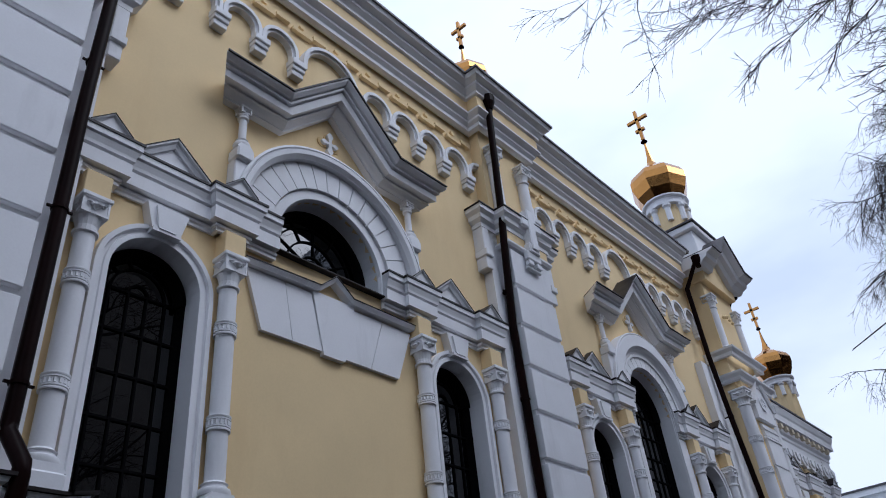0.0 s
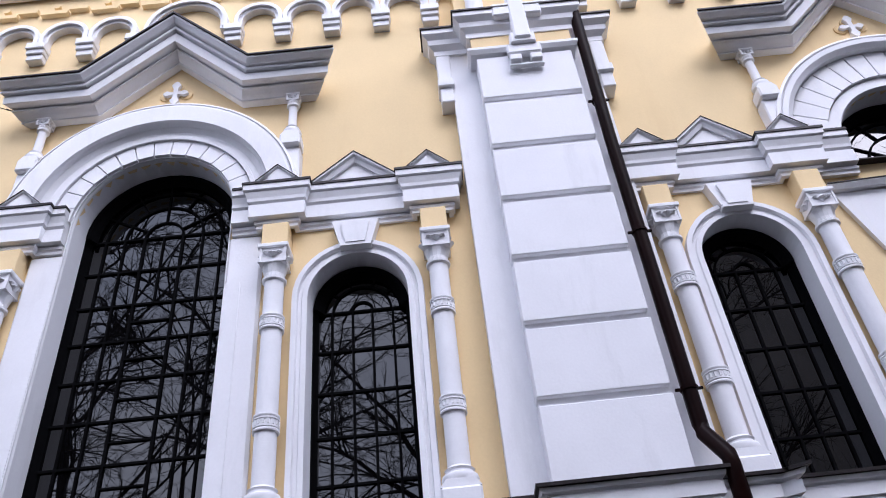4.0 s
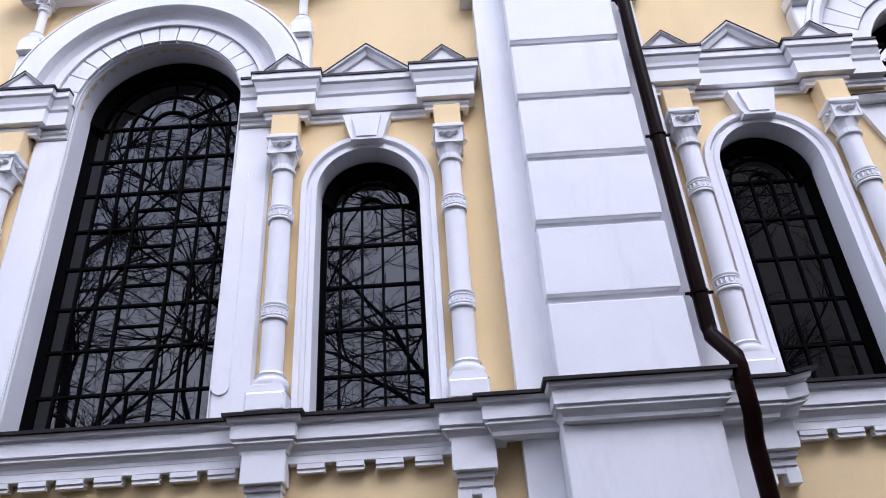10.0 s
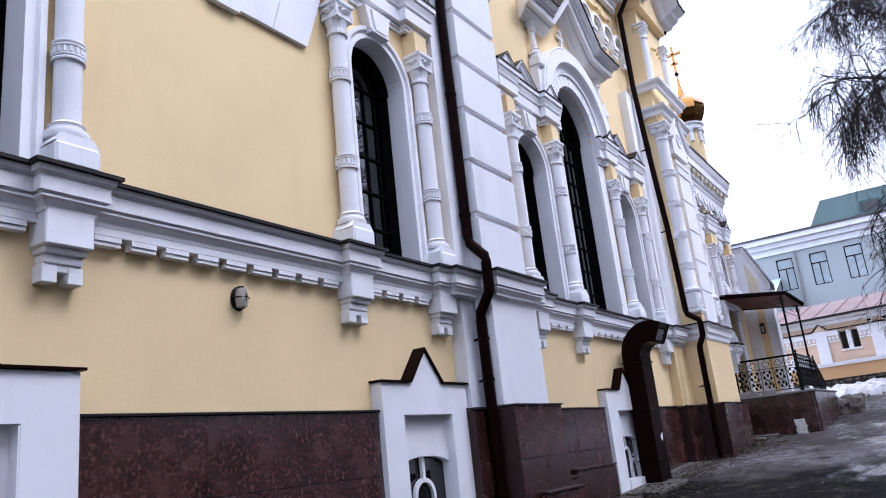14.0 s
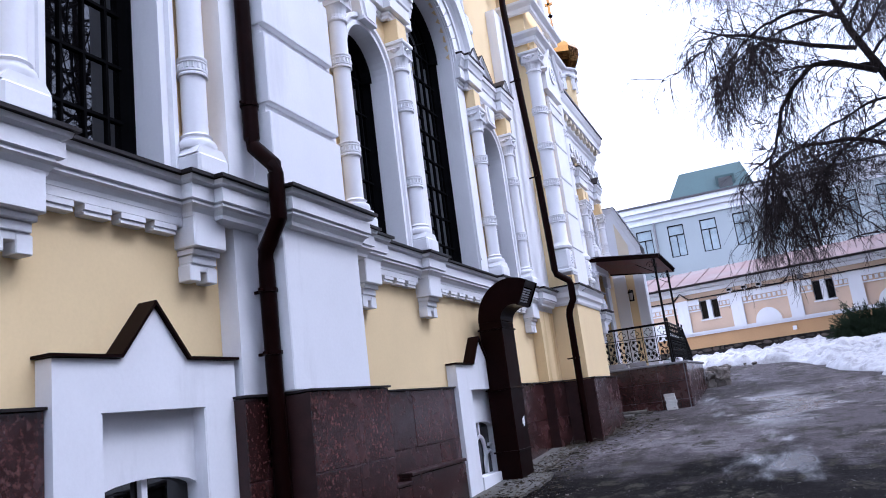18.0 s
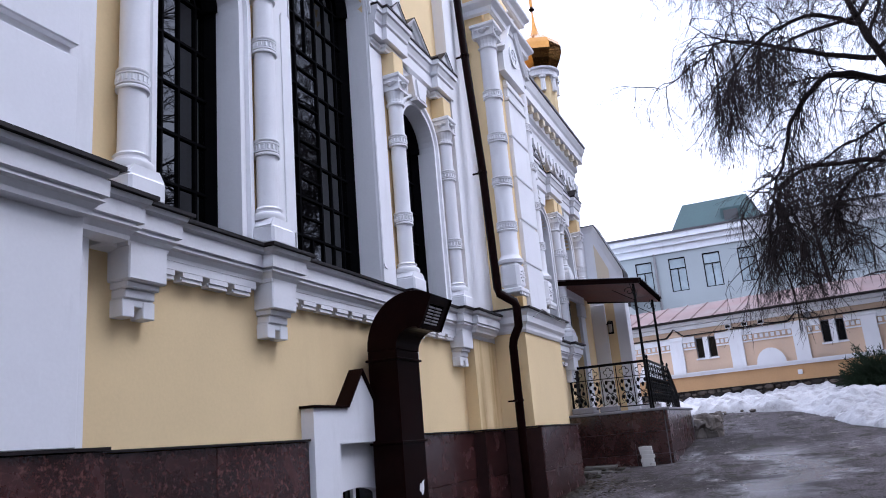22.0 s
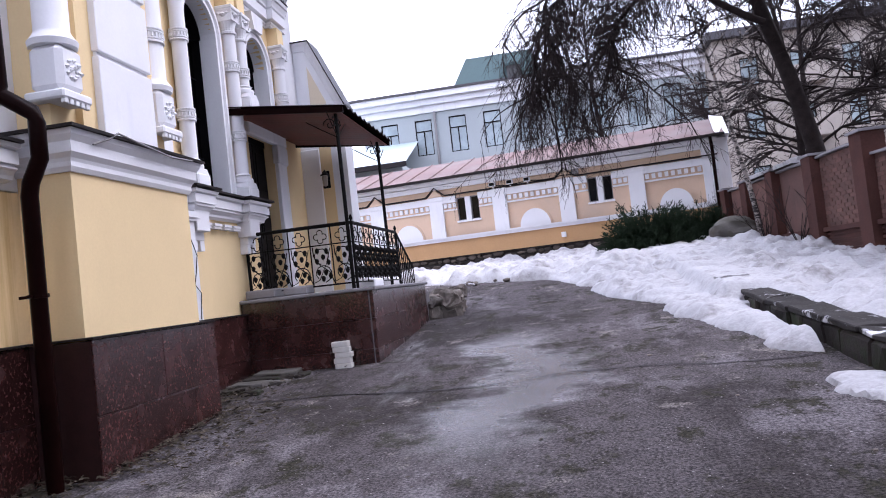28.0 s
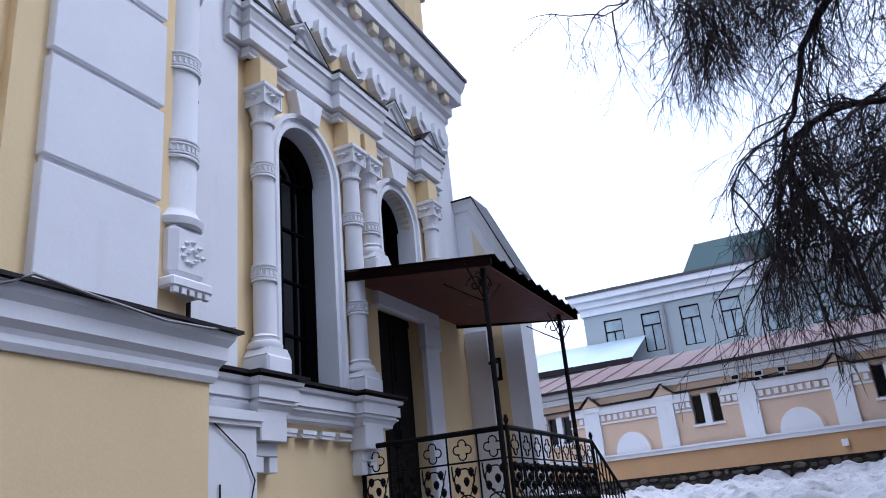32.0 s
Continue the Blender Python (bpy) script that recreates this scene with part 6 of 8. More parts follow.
def vine_panel(rail, a, b, z0, z1, along):
    """One railing panel from a to b with a quatrefoil band above a vine scroll."""
    a, b = Vector(a), Vector(b)
    d = b - a
    w = d.length
    u = d.normalized()

    def P(s, z):
        return tuple(a + u * (s * w) + Vector((0, 0, z)))
    H = z1 - z0
    bm = bmesh.new()
    tube(bm, [P(0, z0), P(0, z1)], 0.010, 6)
    part("baluster", bm, iron, rail)
    bm = bmesh.new()
    for k in range(4):
        ca, sa_ = math.cos(math.pi * k / 2), math.sin(math.pi * k / 2)
        pts = []
        for q in range(9):
            t = math.radians(-120 + 240 * q / 8) + math.pi * k / 2
            pts.append(P(0.5 + (0.055 * ca + 0.042 * math.cos(t)) / w, z1 - 0.16 + 0.055 * sa_ + 0.042 * math.sin(t)))
        tube(bm, pts, 0.007, 5)
    part("quatrefoil", bm, iron, rail)
    bm = bmesh.new()
    lo, hi = z0 + 0.03, z1 - 0.30
    hh = hi - lo
    for s, zc, r in ((0.5, lo + hh * 0.27, 0.13), (0.5, lo + hh * 0.74, 0.12)):
        sg = 1 if zc < lo + hh * 0.5 else -1
        pts = [P(s + sg * r * math.cos(math.radians(a_)) / w * (1 - q * 0.02), zc + r * math.sin(math.radians(a_)) * (1 - q * 0.02)) for q, a_ in enumerate(range(-80, 250, 30))]
        tube(bm, pts, 0.008, 5)
    tube(bm, [P(0.98, lo), P(0.80, lo + hh * 0.3), P(0.35, lo + hh * 0.52), P(0.12, lo + hh * 0.75), P(0.1, hi)], 0.008, 5)
    tube(bm, [P(0.05, lo + 0.02), P(0.3, lo + hh * 0.10), P(0.7, lo + hh * 0.55), P(0.9, hi - 0.03)], 0.006, 5)
    part("vine_scroll", bm, iron, rail)
    for s, f in ((0.30, 0.88), (0.72, 0.86), (0.55, 0.70), (0.25, 0.60), (0.78, 0.55), (0.30, 0.30), (0.62, 0.28), (0.48, 0.12), (0.82, 0.18)):
        share("grape_leaf", leaf_me, rail, P(s, lo + hh * f))


def railing():
    rail = thing("porch_railing", (-4.75, 24.5, PZ), "black wrought iron porch railing with vines and quatrefoils", "railing")
    zb, zt = PZ + 0.09, PZ + 0.955
    runs = [((W + 0.02, PY0 + 0.34, 0), (-4.66, PY0 + 0.34, 0), 5), ((-4.66, PY0 + 0.34, 0), (-4.66, 26.40, 0), 9)]
    for a, b, n in runs:
        A, B = Vector(a), Vector(b)
        for z, r in ((zt, 0.022), (zt - 0.02, 0.012), (zt - 0.28, 0.009), (zb, 0.012)):
            bm = bmesh.new()
            tube(bm, [A + Vector((0, 0, z)), B + Vector((0, 0, z))], r, 6)
            part("rail", bm, iron, rail)
        for q in range(n):
            vine_panel(rail, A.lerp(B, q / n), A.lerp(B, (q + 1) / n), zb, zt, None)
    # slope down the steps
    A, B = Vector((-4.66, 26.40, 0)), Vector((-4.66, 27.7, -0.65))
    for z, r in ((zt, 0.022), (zt - 0.28, 0.009), (zb, 0.012)):
        bm = bmesh.new()
        tube(bm, [A + Vector((0, 0, z)), B + Vector((0, 0, z))], r, 6)
        part("rail", bm, iron, rail)
    for q in range(9):
        p = A.lerp(B, q / 8)
        bm = bmesh.new()
        tube(bm, [p + Vector((0, 0, zb)), p + Vector((0, 0, zt))], 0.010, 6)
        part("baluster", bm, iron, rail)
    for p in ((W + 0.04, PY0 + 0.34), (-4.66, PY0 + 0.34), (-4.66, 25.75), (-4.66, 26.40)):
        bm = bmesh.new()
        tube(bm, [(p[0], p[1], PZ - 0.02), (p[0], p[1], zt)], 0.022, 8)
        lathe(bm, [(0.0, 0.12), (0.018, 0.10), (0.028, 0.06), (0.012, 0.02), (0.022, 0.0)], (p[0], p[1], zt), 8)
        part("newel_post", bm, iron, rail)


railing()


# ---- porch canopy ----
def canopy():
    c = thing("porch_canopy", (-5.4, 24.9, 5.1), "dark brown corrugated porch canopy on two thin iron posts", "canopy")
    x0, x1, y0, y1 = W - 0.12, -4.60, 23.30, 26.30
    zw, zf = 5.22, 4.98
    bm = bmesh.new()
    n = 44
    top = []
    for q in range(n + 1):
        y = y0 + (y1 - y0) * q / n
        dz = 0.022 * math.sin(q * math.pi / 2)
        top.append([bm.verts.new((x0, y, zw + dz)), bm.verts.new((x1 + 0.08, y, zf + dz)), bm.verts.new((x1 + 0.08, y, zf + dz - 0.012)), bm.verts.new((x0, y, zw + dz - 0.012))])
    for a, b in zip(top, top[1:]):
        for j in range(4):
            bm.faces.new((a[j], a[(j + 1) % 4], b[(j + 1) % 4], b[j]))
    bm.faces.new(top[0])
    bm.faces.new(list(reversed(top[-1])))
    part("corrugated_roof", bm, dark_metal, c)
    for q in range(16):
        a = y0 + 0.06 + (y1 - y0 - 0.12) * q / 16
        b = a + (y1 - y0 - 0.12) / 16 - 0.008
        bm = bmesh.new()
        v = [bm.verts.new(p) for p in ((x0 + 0.15, a, zw - 0.10), (x1, a, zf - 0.09), (x1, b, zf - 0.09), (x0 + 0.15, b, zw - 0.10), (x0 + 0.15, a, zw - 0.085), (x1, a, zf - 0.075), (x1, b, zf - 0.075), (x0 + 0.15, b, zw - 0.085))]
        for f in ((3, 2, 1, 0), (4, 5, 6, 7), (0, 1, 5, 4), (1, 2, 6, 5), (2, 3, 7, 6), (3, 0, 4, 7)):
            bm.faces.new([v[i] for i in f])
        part("soffit_plank", bm, soffit, c)
    for y in (y0 + 0.03, y1 - 0.05):
        bm = bmesh.new()
        v = [bm.verts.new(p) for p in ((x0, y - 0.02, zw - 0.12), (x1 + 0.05, y - 0.02, zf - 0.10), (x1 + 0.05, y + 0.02, zf - 0.10), (x0, y + 0.02, zw - 0.12), (x0, y - 0.02, zw - 0.02), (x1 + 0.05, y - 0.02, zf - 0.02), (x1 + 0.05, y + 0.02, zf - 0.02), (x0, y + 0.02, zw - 0.02))]
        for f in ((3, 2, 1, 0), (4, 5, 6, 7), (0, 1, 5, 4), (1, 2, 6, 5), (2, 3, 7, 6), (3, 0, 4, 7)):
            bm.faces.new([v[i] for i in f])
        part("edge_beam", bm, dark_metal, c)
    for y in (PY0 + 0.28, 25.9):
        bm = bmesh.new()
        tube(bm, [(-4.70, y, PZ), (-4.70, y, zf - 0.05)], 0.028, 8)
        post = part("post", bm, iron, c)
        for s, dx, dy in ((1, 0, 1), (-1, 0, -1), (-1, -1, 0)):
            bm = bmesh.new()
            pts = []
            for q in range(15):
                a = radians(q * 30)
                r = 0.10 * (1 - q / 18)
                pts.append((-4.70 + dx * (0.10 + r * math.cos(a)), y + dy * (0.10 + r * math.cos(a)), zf - 0.22 + r * math.sin(a)))
            tube(bm, pts, 0.008, 5)
            tube(bm, [(-4.70, y, zf - 0.42), (-4.70 + dx * 0.2, y + dy * 0.2, zf - 0.30), (-4.70 + dx * 0.45, y + dy * 0.45, zf - 0.14)], 0.008, 5)
            part("scroll_bracket", bm, iron, post)
    bm = bmesh.new()
    lathe(bm, [(0.0, -0.09), (0.09, -0.07), (0.12, 0.0), (0.12, 0.02), (0.0, 0.02)], (-5.5, 25.0, 5.10), 14)
    ob = part("ceiling_lamp", bm, lamp_glass, None, smooth=True)
    tagged(ob, "round frosted ceiling lamp under the canopy", "lamp")


canopy()

# ---- low wing beyond the porch ----
def wing():
    wg = thing("church_wing", (-6.0, 28.0, 1.6), "projecting white and yellow side wall of the porch with a sloping top", "wing", kind="structure")
    y0, y1, xo = 26.50, 27.0, -5.42

    def outline(d):
        return [(W - 1.2, 1.0), (xo - d, 1.0), (xo - d, 5.80 - 0.4 * d), (-5.97 - 0.5 * d, 7.02 - d), (W - 1.2, 7.02 - d)]

    def block(bm, poly, a, b):
        u, v = [bm.verts.new((x, a, z)) for x, z in poly], [bm.verts.new((x, b, z)) for x, z in poly]
        n = len(poly)
        bm.faces.new(u)
        bm.faces.new(list(reversed(v)))
        for i in range(n):
            j = (i + 1) % n
            bm.faces.new((u[j], u[i], v[i], v[j]))
    bm = bmesh.new()
    block(bm, outline(0.02), y0, y1)
    part("wall", bm, white, wg)
    bm = bmesh.new()
    block(bm, [(-6.02, 5.55), (-5.72, 5.55), (-5.72, 5.92), (-6.02, 6.62)], y0 - 0.004, y0 + 0.1)
    part("panel", bm, cream, wg, "pale yellow sunken panel")
    bm = bmesh.new()
    box(bm, -5.94, -5.72, y0 - 0.005, y0 + 0.1, 2.39, 5.40)
    part("yellow_band", bm, yellow, wg, "yellow stucco band between white strips")
    bm = bmesh.new()
    bbox(bm, W + 0.004, -5.945, y0 - 0.05, y0 + 0.1, 2.39, 5.05, 0.01)
    part("side_pilaster", bm, white, wg)
    bm = bmesh.new()
    sweep(bm, [(W - 0.2, 7.02), (-5.97, 7.02), (xo, 5.80), (xo, 5.62)], [(-0.10, y0 - 0.02), (-0.02, y0 - 0.05), (0.05, y0 - 0.09), (0.05, y1), (-0.10, y1)], lambda a_, b_, h_: (a_, h_, b_))
    part("parapet_moulding", bm, white, wg)
    bm = bmesh.new()
    sweep(bm, [(W - 0.2, 7.02), (-5.97, 7.02), (xo, 5.80), (xo, 5.62)], [(0.052, y0 - 0.11), (0.072, y0 - 0.11), (0.072, y1), (0.052, y1)], lambda a_, b_, h_: (a_, h_, b_))
    part("flashing", bm, flashing, wg)
    lamp = thing("wall_lantern", (-5.86, y0, 4.40), "small dark wall lantern on the porch side wall", "lamp")
    bm = bmesh.new()
    bbox(bm, -5.93, -5.79, y0 - 0.025, y0, 4.30, 4.62, 0.008)
    part("back_plate", bm, iron, lamp)
    bm = bmesh.new()
    lathe(bm, [(0.0, -0.13), (0.045, -0.11), (0.06, 0.06), (0.03, 0.10), (0.0, 0.12)], (-5.86, y0 - 0.095, 4.45), 8)
    part("glass", bm, lamp_glass, lamp)
    bm = bmesh.new()
    lathe(bm, [(0.0, 0.20), (0.02, 0.15), (0.085, 0.095), (0.085, 0.08), (0.0, 0.08)], (-5.86, y0 - 0.095, 4.45), 8)
    part("cap", bm, iron, lamp)


wing()


# ---- domes ----
def dome(x, y, z, r, base, label):
    """Onion dome with its centre at z, on a drum that stands at base."""
    d = thing("onion_dome", (x, y, base), label, "dome", "onion domes")
    bm = bmesh.new()
    prof = [(0.70, -0.92), (0.72, -0.86), (0.88, -0.56), (1.0, -0.20), (1.0, 0.08), (0.90, 0.30), (0.68, 0.50), (0.40, 0.64), (0.24, 0.78), (0.15, 1.0), (0.09, 1.30), (0.055, 1.7), (0.03, 2.0)]
    lathe(bm, [(a * r, b * r) for a, b in prof], (x, y, z), 8)
    part("gilded_bulb", bm, gold, d)
    bm = bmesh.new()
    lathe(bm, [(0.0, -0.14 * r), (0.13 * r, 0), (0.0, 0.14 * r)], (x, y, z + 2.05 * r), 10)
    part("ball", bm, dark_metal, d, smooth=True)
    bm = bmesh.new()
    zc = z + 2.15 * r
    hgt = 1.25 * r + 0.15
    t = 0.045 * r + 0.01
    box(bm, x - t, x + t, y - t, y + t, zc, zc + hgt)
    box(bm, x - 0.40 * r, x + 0.40 * r, y - t, y + t, zc + hgt * 0.66, zc + hgt * 0.66 + 2 * t)
    box(bm, x - 0.18 * r, x + 0.18 * r, y - t, y + t, zc + hgt * 0.30, zc + hgt * 0.30 + 2 * t)
    part("cross", bm, gold, d, "gilded cross")
    bm = bmesh.new()
    zb = z - 0.92 * r
    lathe(bm, [(0.70 * r, zb - 0.36 * r), (0.74 * r, zb - 0.34 * r), (0.74 * r, zb - 0.28 * r), (0.70 * r, zb - 0.26 * r), (0.70 * r, zb - 0.10 * r), (0.80 * r, zb - 0.06 * r), (0.80 * r, zb)], (x, y, 0), 16)
    drum = part("drum", bm, white, d)
    for q in range(8):
        a = 2 * math.pi * (q + 0.5) / 8
        bm = bmesh.new()
        lathe(bm, [(0.10 * r, zb - 1.0 * r), (0.10 * r, zb - 0.50 * r), (0.15 * r, zb - 0.44 * r), (0.15 * r, zb - 0.36 * r)], (x + 0.62 * r * math.cos(a), y + 0.62 * r * math.sin(a), 0), 8)
        part("drum_pillar", bm, white, drum)
    bm = bmesh.new()
    lathe(bm, [(0.60 * r, base), (0.60 * r, zb - 0.30 * r)], (x, y, 0), 16)
    part("pedestal", bm, yellow, d)
    if r > 0.8:
        bm = bmesh.new()
        bbox(bm, x - 0.75, x + 0.75, y - 0.75, y + 0.75, base, base + 0.85, 0.02)
        bbox(bm, x - 0.88, x + 0.88, y - 0.88, y + 0.88, base + 0.85, base + 1.05, 0.03)
        part("parapet_block", bm, white, d)
        bm = bmesh.new()
        box(bm, x - 0.93, x + 0.93, y - 0.93, y + 0.93, base + 1.052, base + 1.10)
        part("parapet_flashing", bm, roofing, d)


dome(-6.45, 19.82, 16.25, 0.90, 12.9, "gilded onion dome with a cross on a white drum")
dome(-6.6, 10.25, 14.15, 0.52, 12.8, "small gilded onion dome with a cross above the eaves")
dome(-6.74, 26.1, 12.0, 0.66, 9.4, "gilded onion dome with a cross above the porch section")

# ---- kerb wall, snow, bricks ----
def kerb_x(y):
    return 0.84 - 0.012 * (y - 20.4)


def snow_edge(y):
    pts = ((20.7, 0.84), (21.6, 0.48), (23.5, 0.0), (26.0, -0.30), (27.5, -0.80), (29.6, -1.40), (31.4, -2.2), (32.5, -4.4), (33.5, -5.6), (34.2, -12.0))
    if y <= pts[0][0]:
        return 9.0
    for (p, u), (q, w) in zip(pts, pts[1:]):
        if y <= q:
            return u + (w - u) * (y - p) / (q - p)
    return -12.0


kb = thing("stone_kerb", (1.0, 24, 1.3), "low dark mossy rubble stone kerb wall edging the yard", "kerb", kind="structure")
y = 6.0
while y < 30:
    l = random.uniform(0.34, 0.75)
    bm = bmesh.new()
    x = kerb_x(max(y, 14.0))
    z = ground_z(y)
    bbox(bm, x + random.uniform(-0.02, 0.02), x + 0.30, y, y + l - 0.015, z - 0.15, z + 0.225, 0.03)
    bmesh.ops.subdivide_edges(bm, edges=bm.edges[:], cuts=1, use_grid_fill=True)
    for v in bm.verts:
        v.co += noise.noise_vector(v.co * 7) * 0.03
        v.co.z += ground_z(v.co.y) - ground_z(y)
    part("kerb_stone", bm, mossy, kb)
    y += l
y = 6.0
while y < 30:
    l = random.uniform(0.8, 1.7)
    bm = bmesh.new()
    x = kerb_x(max(y, 14.0)) + random.uniform(-0.045, 0.0)
    z = ground_z(y + l / 2) + 0.225 + random.uniform(-0.01, 0.015)
    bbox(bm, x, x + 0.40, y, y + l - 0.008, z, z + 0.065, 0.012)
    bmesh.ops.subdivide_edges(bm, edges=bm.edges[:], cuts=2, use_grid_fill=True)
    for v in bm.verts:
        v.co += noise.noise_vector(v.co * 4) * 0.035 + noise.noise_vector(v.co * 13) * 0.015
        v.co.z += ground_z(v.co.y) - ground_z(y + l / 2)
    part("kerb_slab", bm, kerb_top, kb)
    y += l


def snow_height(x, y):
    n1 = noise.fractal((x * 0.9, y * 0.9, 2.0), 0.9, 2.1, 4)
    n2 = noise.noise((x * 2.7, y * 2.7, 9.0))
    n3 = abs(noise.noise((x * 1.5, y * 1.4, 5.5)))
    n4 = noise.noise((x * 6.1, y * 6.1, 1.0))
    n5 = abs(noise.noise((x * 4.3, y * 4.0, 3.5)))
    lump = 0.17 * n1 + 0.12 * n2 + 0.15 * n3 + 0.05 * n4 + 0.10 * n5
    kf = kerb_x(max(y, 14.0))
    h = -0.2
    d = x - snow_edge(y) + 0.22 * n1 + 0.10 * n2
    bare = kf - 0.06 < x < kf + 0.36 + 0.05 * n1 and (y < 24.5 + 0.7 * n2 or 25.6 < y < 25.95)
    if d > 0 and y > 20.4 and not bare:
        far = min(1.0, max(0.0, (y - 26.0) / 4.0))
        h = max(h, (0.15 + 0.03 * far) * (1 - math.exp(-d / 0.22)) + 0.01 * far * min(2.0, d) + lump * (0.55 + 0.5 * far) * min(1, d / 0.45))
        if y < 27 and x < kf:
            h = min(h, 0.15 + 0.07 * n1 + 0.05 * n5)
    if y > 24.3 and not bare and kf - 0.5 < x < kf + 0.8:
        h = max(h, min(1.0, (y - 24.3) / 0.5) * (0.36 + 0.08 * n1 + 0.05 * n5) * min(1.0, (x - kf + 0.5) / 0.35))
    start = y - 11.6 - 1.3 * n1 - 0.8 * n2 - 0.5 * (x - kf)
    if x > kf + 0.20 and start > 0 and not bare:
        h = max(h, -0.05 + min(1.0, start / 1.2) * 0.29 + min(0.06, (x - kf - 0.3) * 0.10, start * 0.1) + lump * 0.95 * min(1, max(0, x - kf - 0.30) / 0.5, start / 1.2))
    e = ((x - 0.58) / 0.34) ** 2 + ((y - 19.5) / 0.5) ** 2 + 0.6 * n1 + 0.5 * n2
    if e < 1:
        h = max(h, 0.09 * (1 - e) ** 0.5 + 0.02 * n4)
    return h


def snow_patch(x0, x1, y0, y1, s, label, category):
    nx, ny = int((x1 - x0) / s), int((y1 - y0) / s)
    bm = bmesh.new()
    hs = [[snow_height(x0 + i * s, y0 + j * s) for j in range(ny + 1)] for i in range(nx + 1)]
    vs = {}

    def vert(i, j):
        if (i, j) not in vs:
            y = y0 + j * s
            vs[(i, j)] = bm.verts.new((x0 + i * s, y, ground_z(y) + max(-0.10, hs[i][j]) - 0.02))
        return vs[(i, j)]
    for i in range(nx):
        for j in range(ny):
            if max(hs[i][j], hs[i + 1][j], hs[i][j + 1], hs[i + 1][j + 1]) > 0.0:
                bm.faces.new((vert(i, j), vert(i + 1, j), vert(i + 1, j + 1), vert(i, j + 1)))
    ob = part("snow_bank", bm, snow_mat, None, smooth=True)
    tagged(ob, label, category, "snow banks")


snow_patch(-11, 3.0, 31.5, 37.4, 0.075, "dirty melting snow bank piled before the peach building", "snow")
snow_patch(-2.6, 4.4, 10.0, 31.6, 0.065, "white melting snow bank along the stone kerb", "snow")

st = thing("brick_stack", (-4.84, 22.98, ground_z(23.0)), "stack of pale bricks beside the granite porch", "bricks")
z = ground_z(23.0) - 0.02
for q in range(5):
    bm = bmesh.new()
    o = random.uniform(-0.02, 0.02)
    bbox(bm, -4.96 + o, -4.72 + o, 22.98, 23.10, z, z + 0.072, 0.008)
    part("brick", bm, white_brick, st)
    z += 0.075

rb = thing("rubble_parapet", (-4.1, 28.0, 1.6), "low rough stone parapet beside the porch steps", "parapet", kind="structure")
for q in range(16):
    bm = bmesh.new()
    x, y = -4.42 + 0.30 * (q % 2), 27.3 + 0.30 * ((q // 2) % 4)
    z = ground_z(y) - 0.1 + 0.28 * (q // 8)
    bbox(bm, x, x + 0.34, y, y + 0.34, z, z + 0.30 - 0.06 * (q // 8) * (q % 3), 0.05)
    bmesh.ops.subdivide_edges(bm, edges=bm.edges[:], cuts=2, use_grid_fill=True)
    for v in bm.verts:
        v.co += noise.noise_vector(v.co * 5) * 0.10 + noise.noise_vector(v.co * 14) * 0.035
    part("rough_stone", bm, rubble, rb)
# paving strip at the foot of the wall
fs = thing("footing_strip", (-5.4, 16, 0.9), "broken pale concrete strip at the foot of the church wall", "paving", kind="structure")
for q, (a, b, x) in enumerate(((15.3, 17.7, -5.75), (20.80, 21.85, -6.05), (13.6, 15.2, -5.5), (11.2, 13.4, -5.75))):
    bm = bmesh.new()
    n = 8
    lo = [bm.verts.new((-6.25, a + (b - a) * i / n, ground_z(a + (b - a) * i / n) + 0.05)) for i in range(n + 1)]
    hi = [bm.verts.new((x + 0.14 * noise.noise((i * 1.7, q * 3.1, 0)), a + (b - a) * i / n, ground_z(a + (b - a) * i / n) + 0.035)) for i in range(n + 1)]
    dn = [bm.verts.new((v.co.x + 0.02, v.co.y, v.co.z - 0.12)) for v in hi]
    for i in range(n):
        bm.faces.new((lo[i], hi[i], hi[i + 1], lo[i + 1]))
        bm.faces.new((hi[i], dn[i], dn[i + 1], hi[i + 1]))
    part("concrete_piece", bm, concrete, fs)

for q, (y, x, ly, lx, h) in enumerate(((21.78, -5.86, 0.24, 0.40, 0.10), (22.08, -5.80, 0.34, 0.50, 0.11), (22.46, -5.74, 0.38, 0.56, 0.10), (22.86, -5.70, 0.40, 0.60, 0.12), (21.62, -5.58, 0.20, 0.22, 0.07), (22.28, -5.46, 0.22, 0.18, 0.06), (22.72, -5.36, 0.26, 0.16, 0.05))):
    bm = bmesh.new()
    z = ground_z(y)
    bbox(bm, x - lx / 2, x + lx / 2, y - ly / 2, y + ly / 2, z - 0.1, z + h * 0.5, 0.012)
    bmesh.ops.subdivide_edges(bm, edges=bm.edges[:], cuts=2, use_grid_fill=True)
    for v in bm.verts:
        d = noise.noise_vector(v.co * 3.5) * 0.10 + noise.noise_vector(v.co * 11) * 0.03
        v.co += Vector((d.x, d.y, d.z * 0.25))
    part("broken_stone", bm, (mossy, concrete, mossy, concrete)[q % 4], fs)


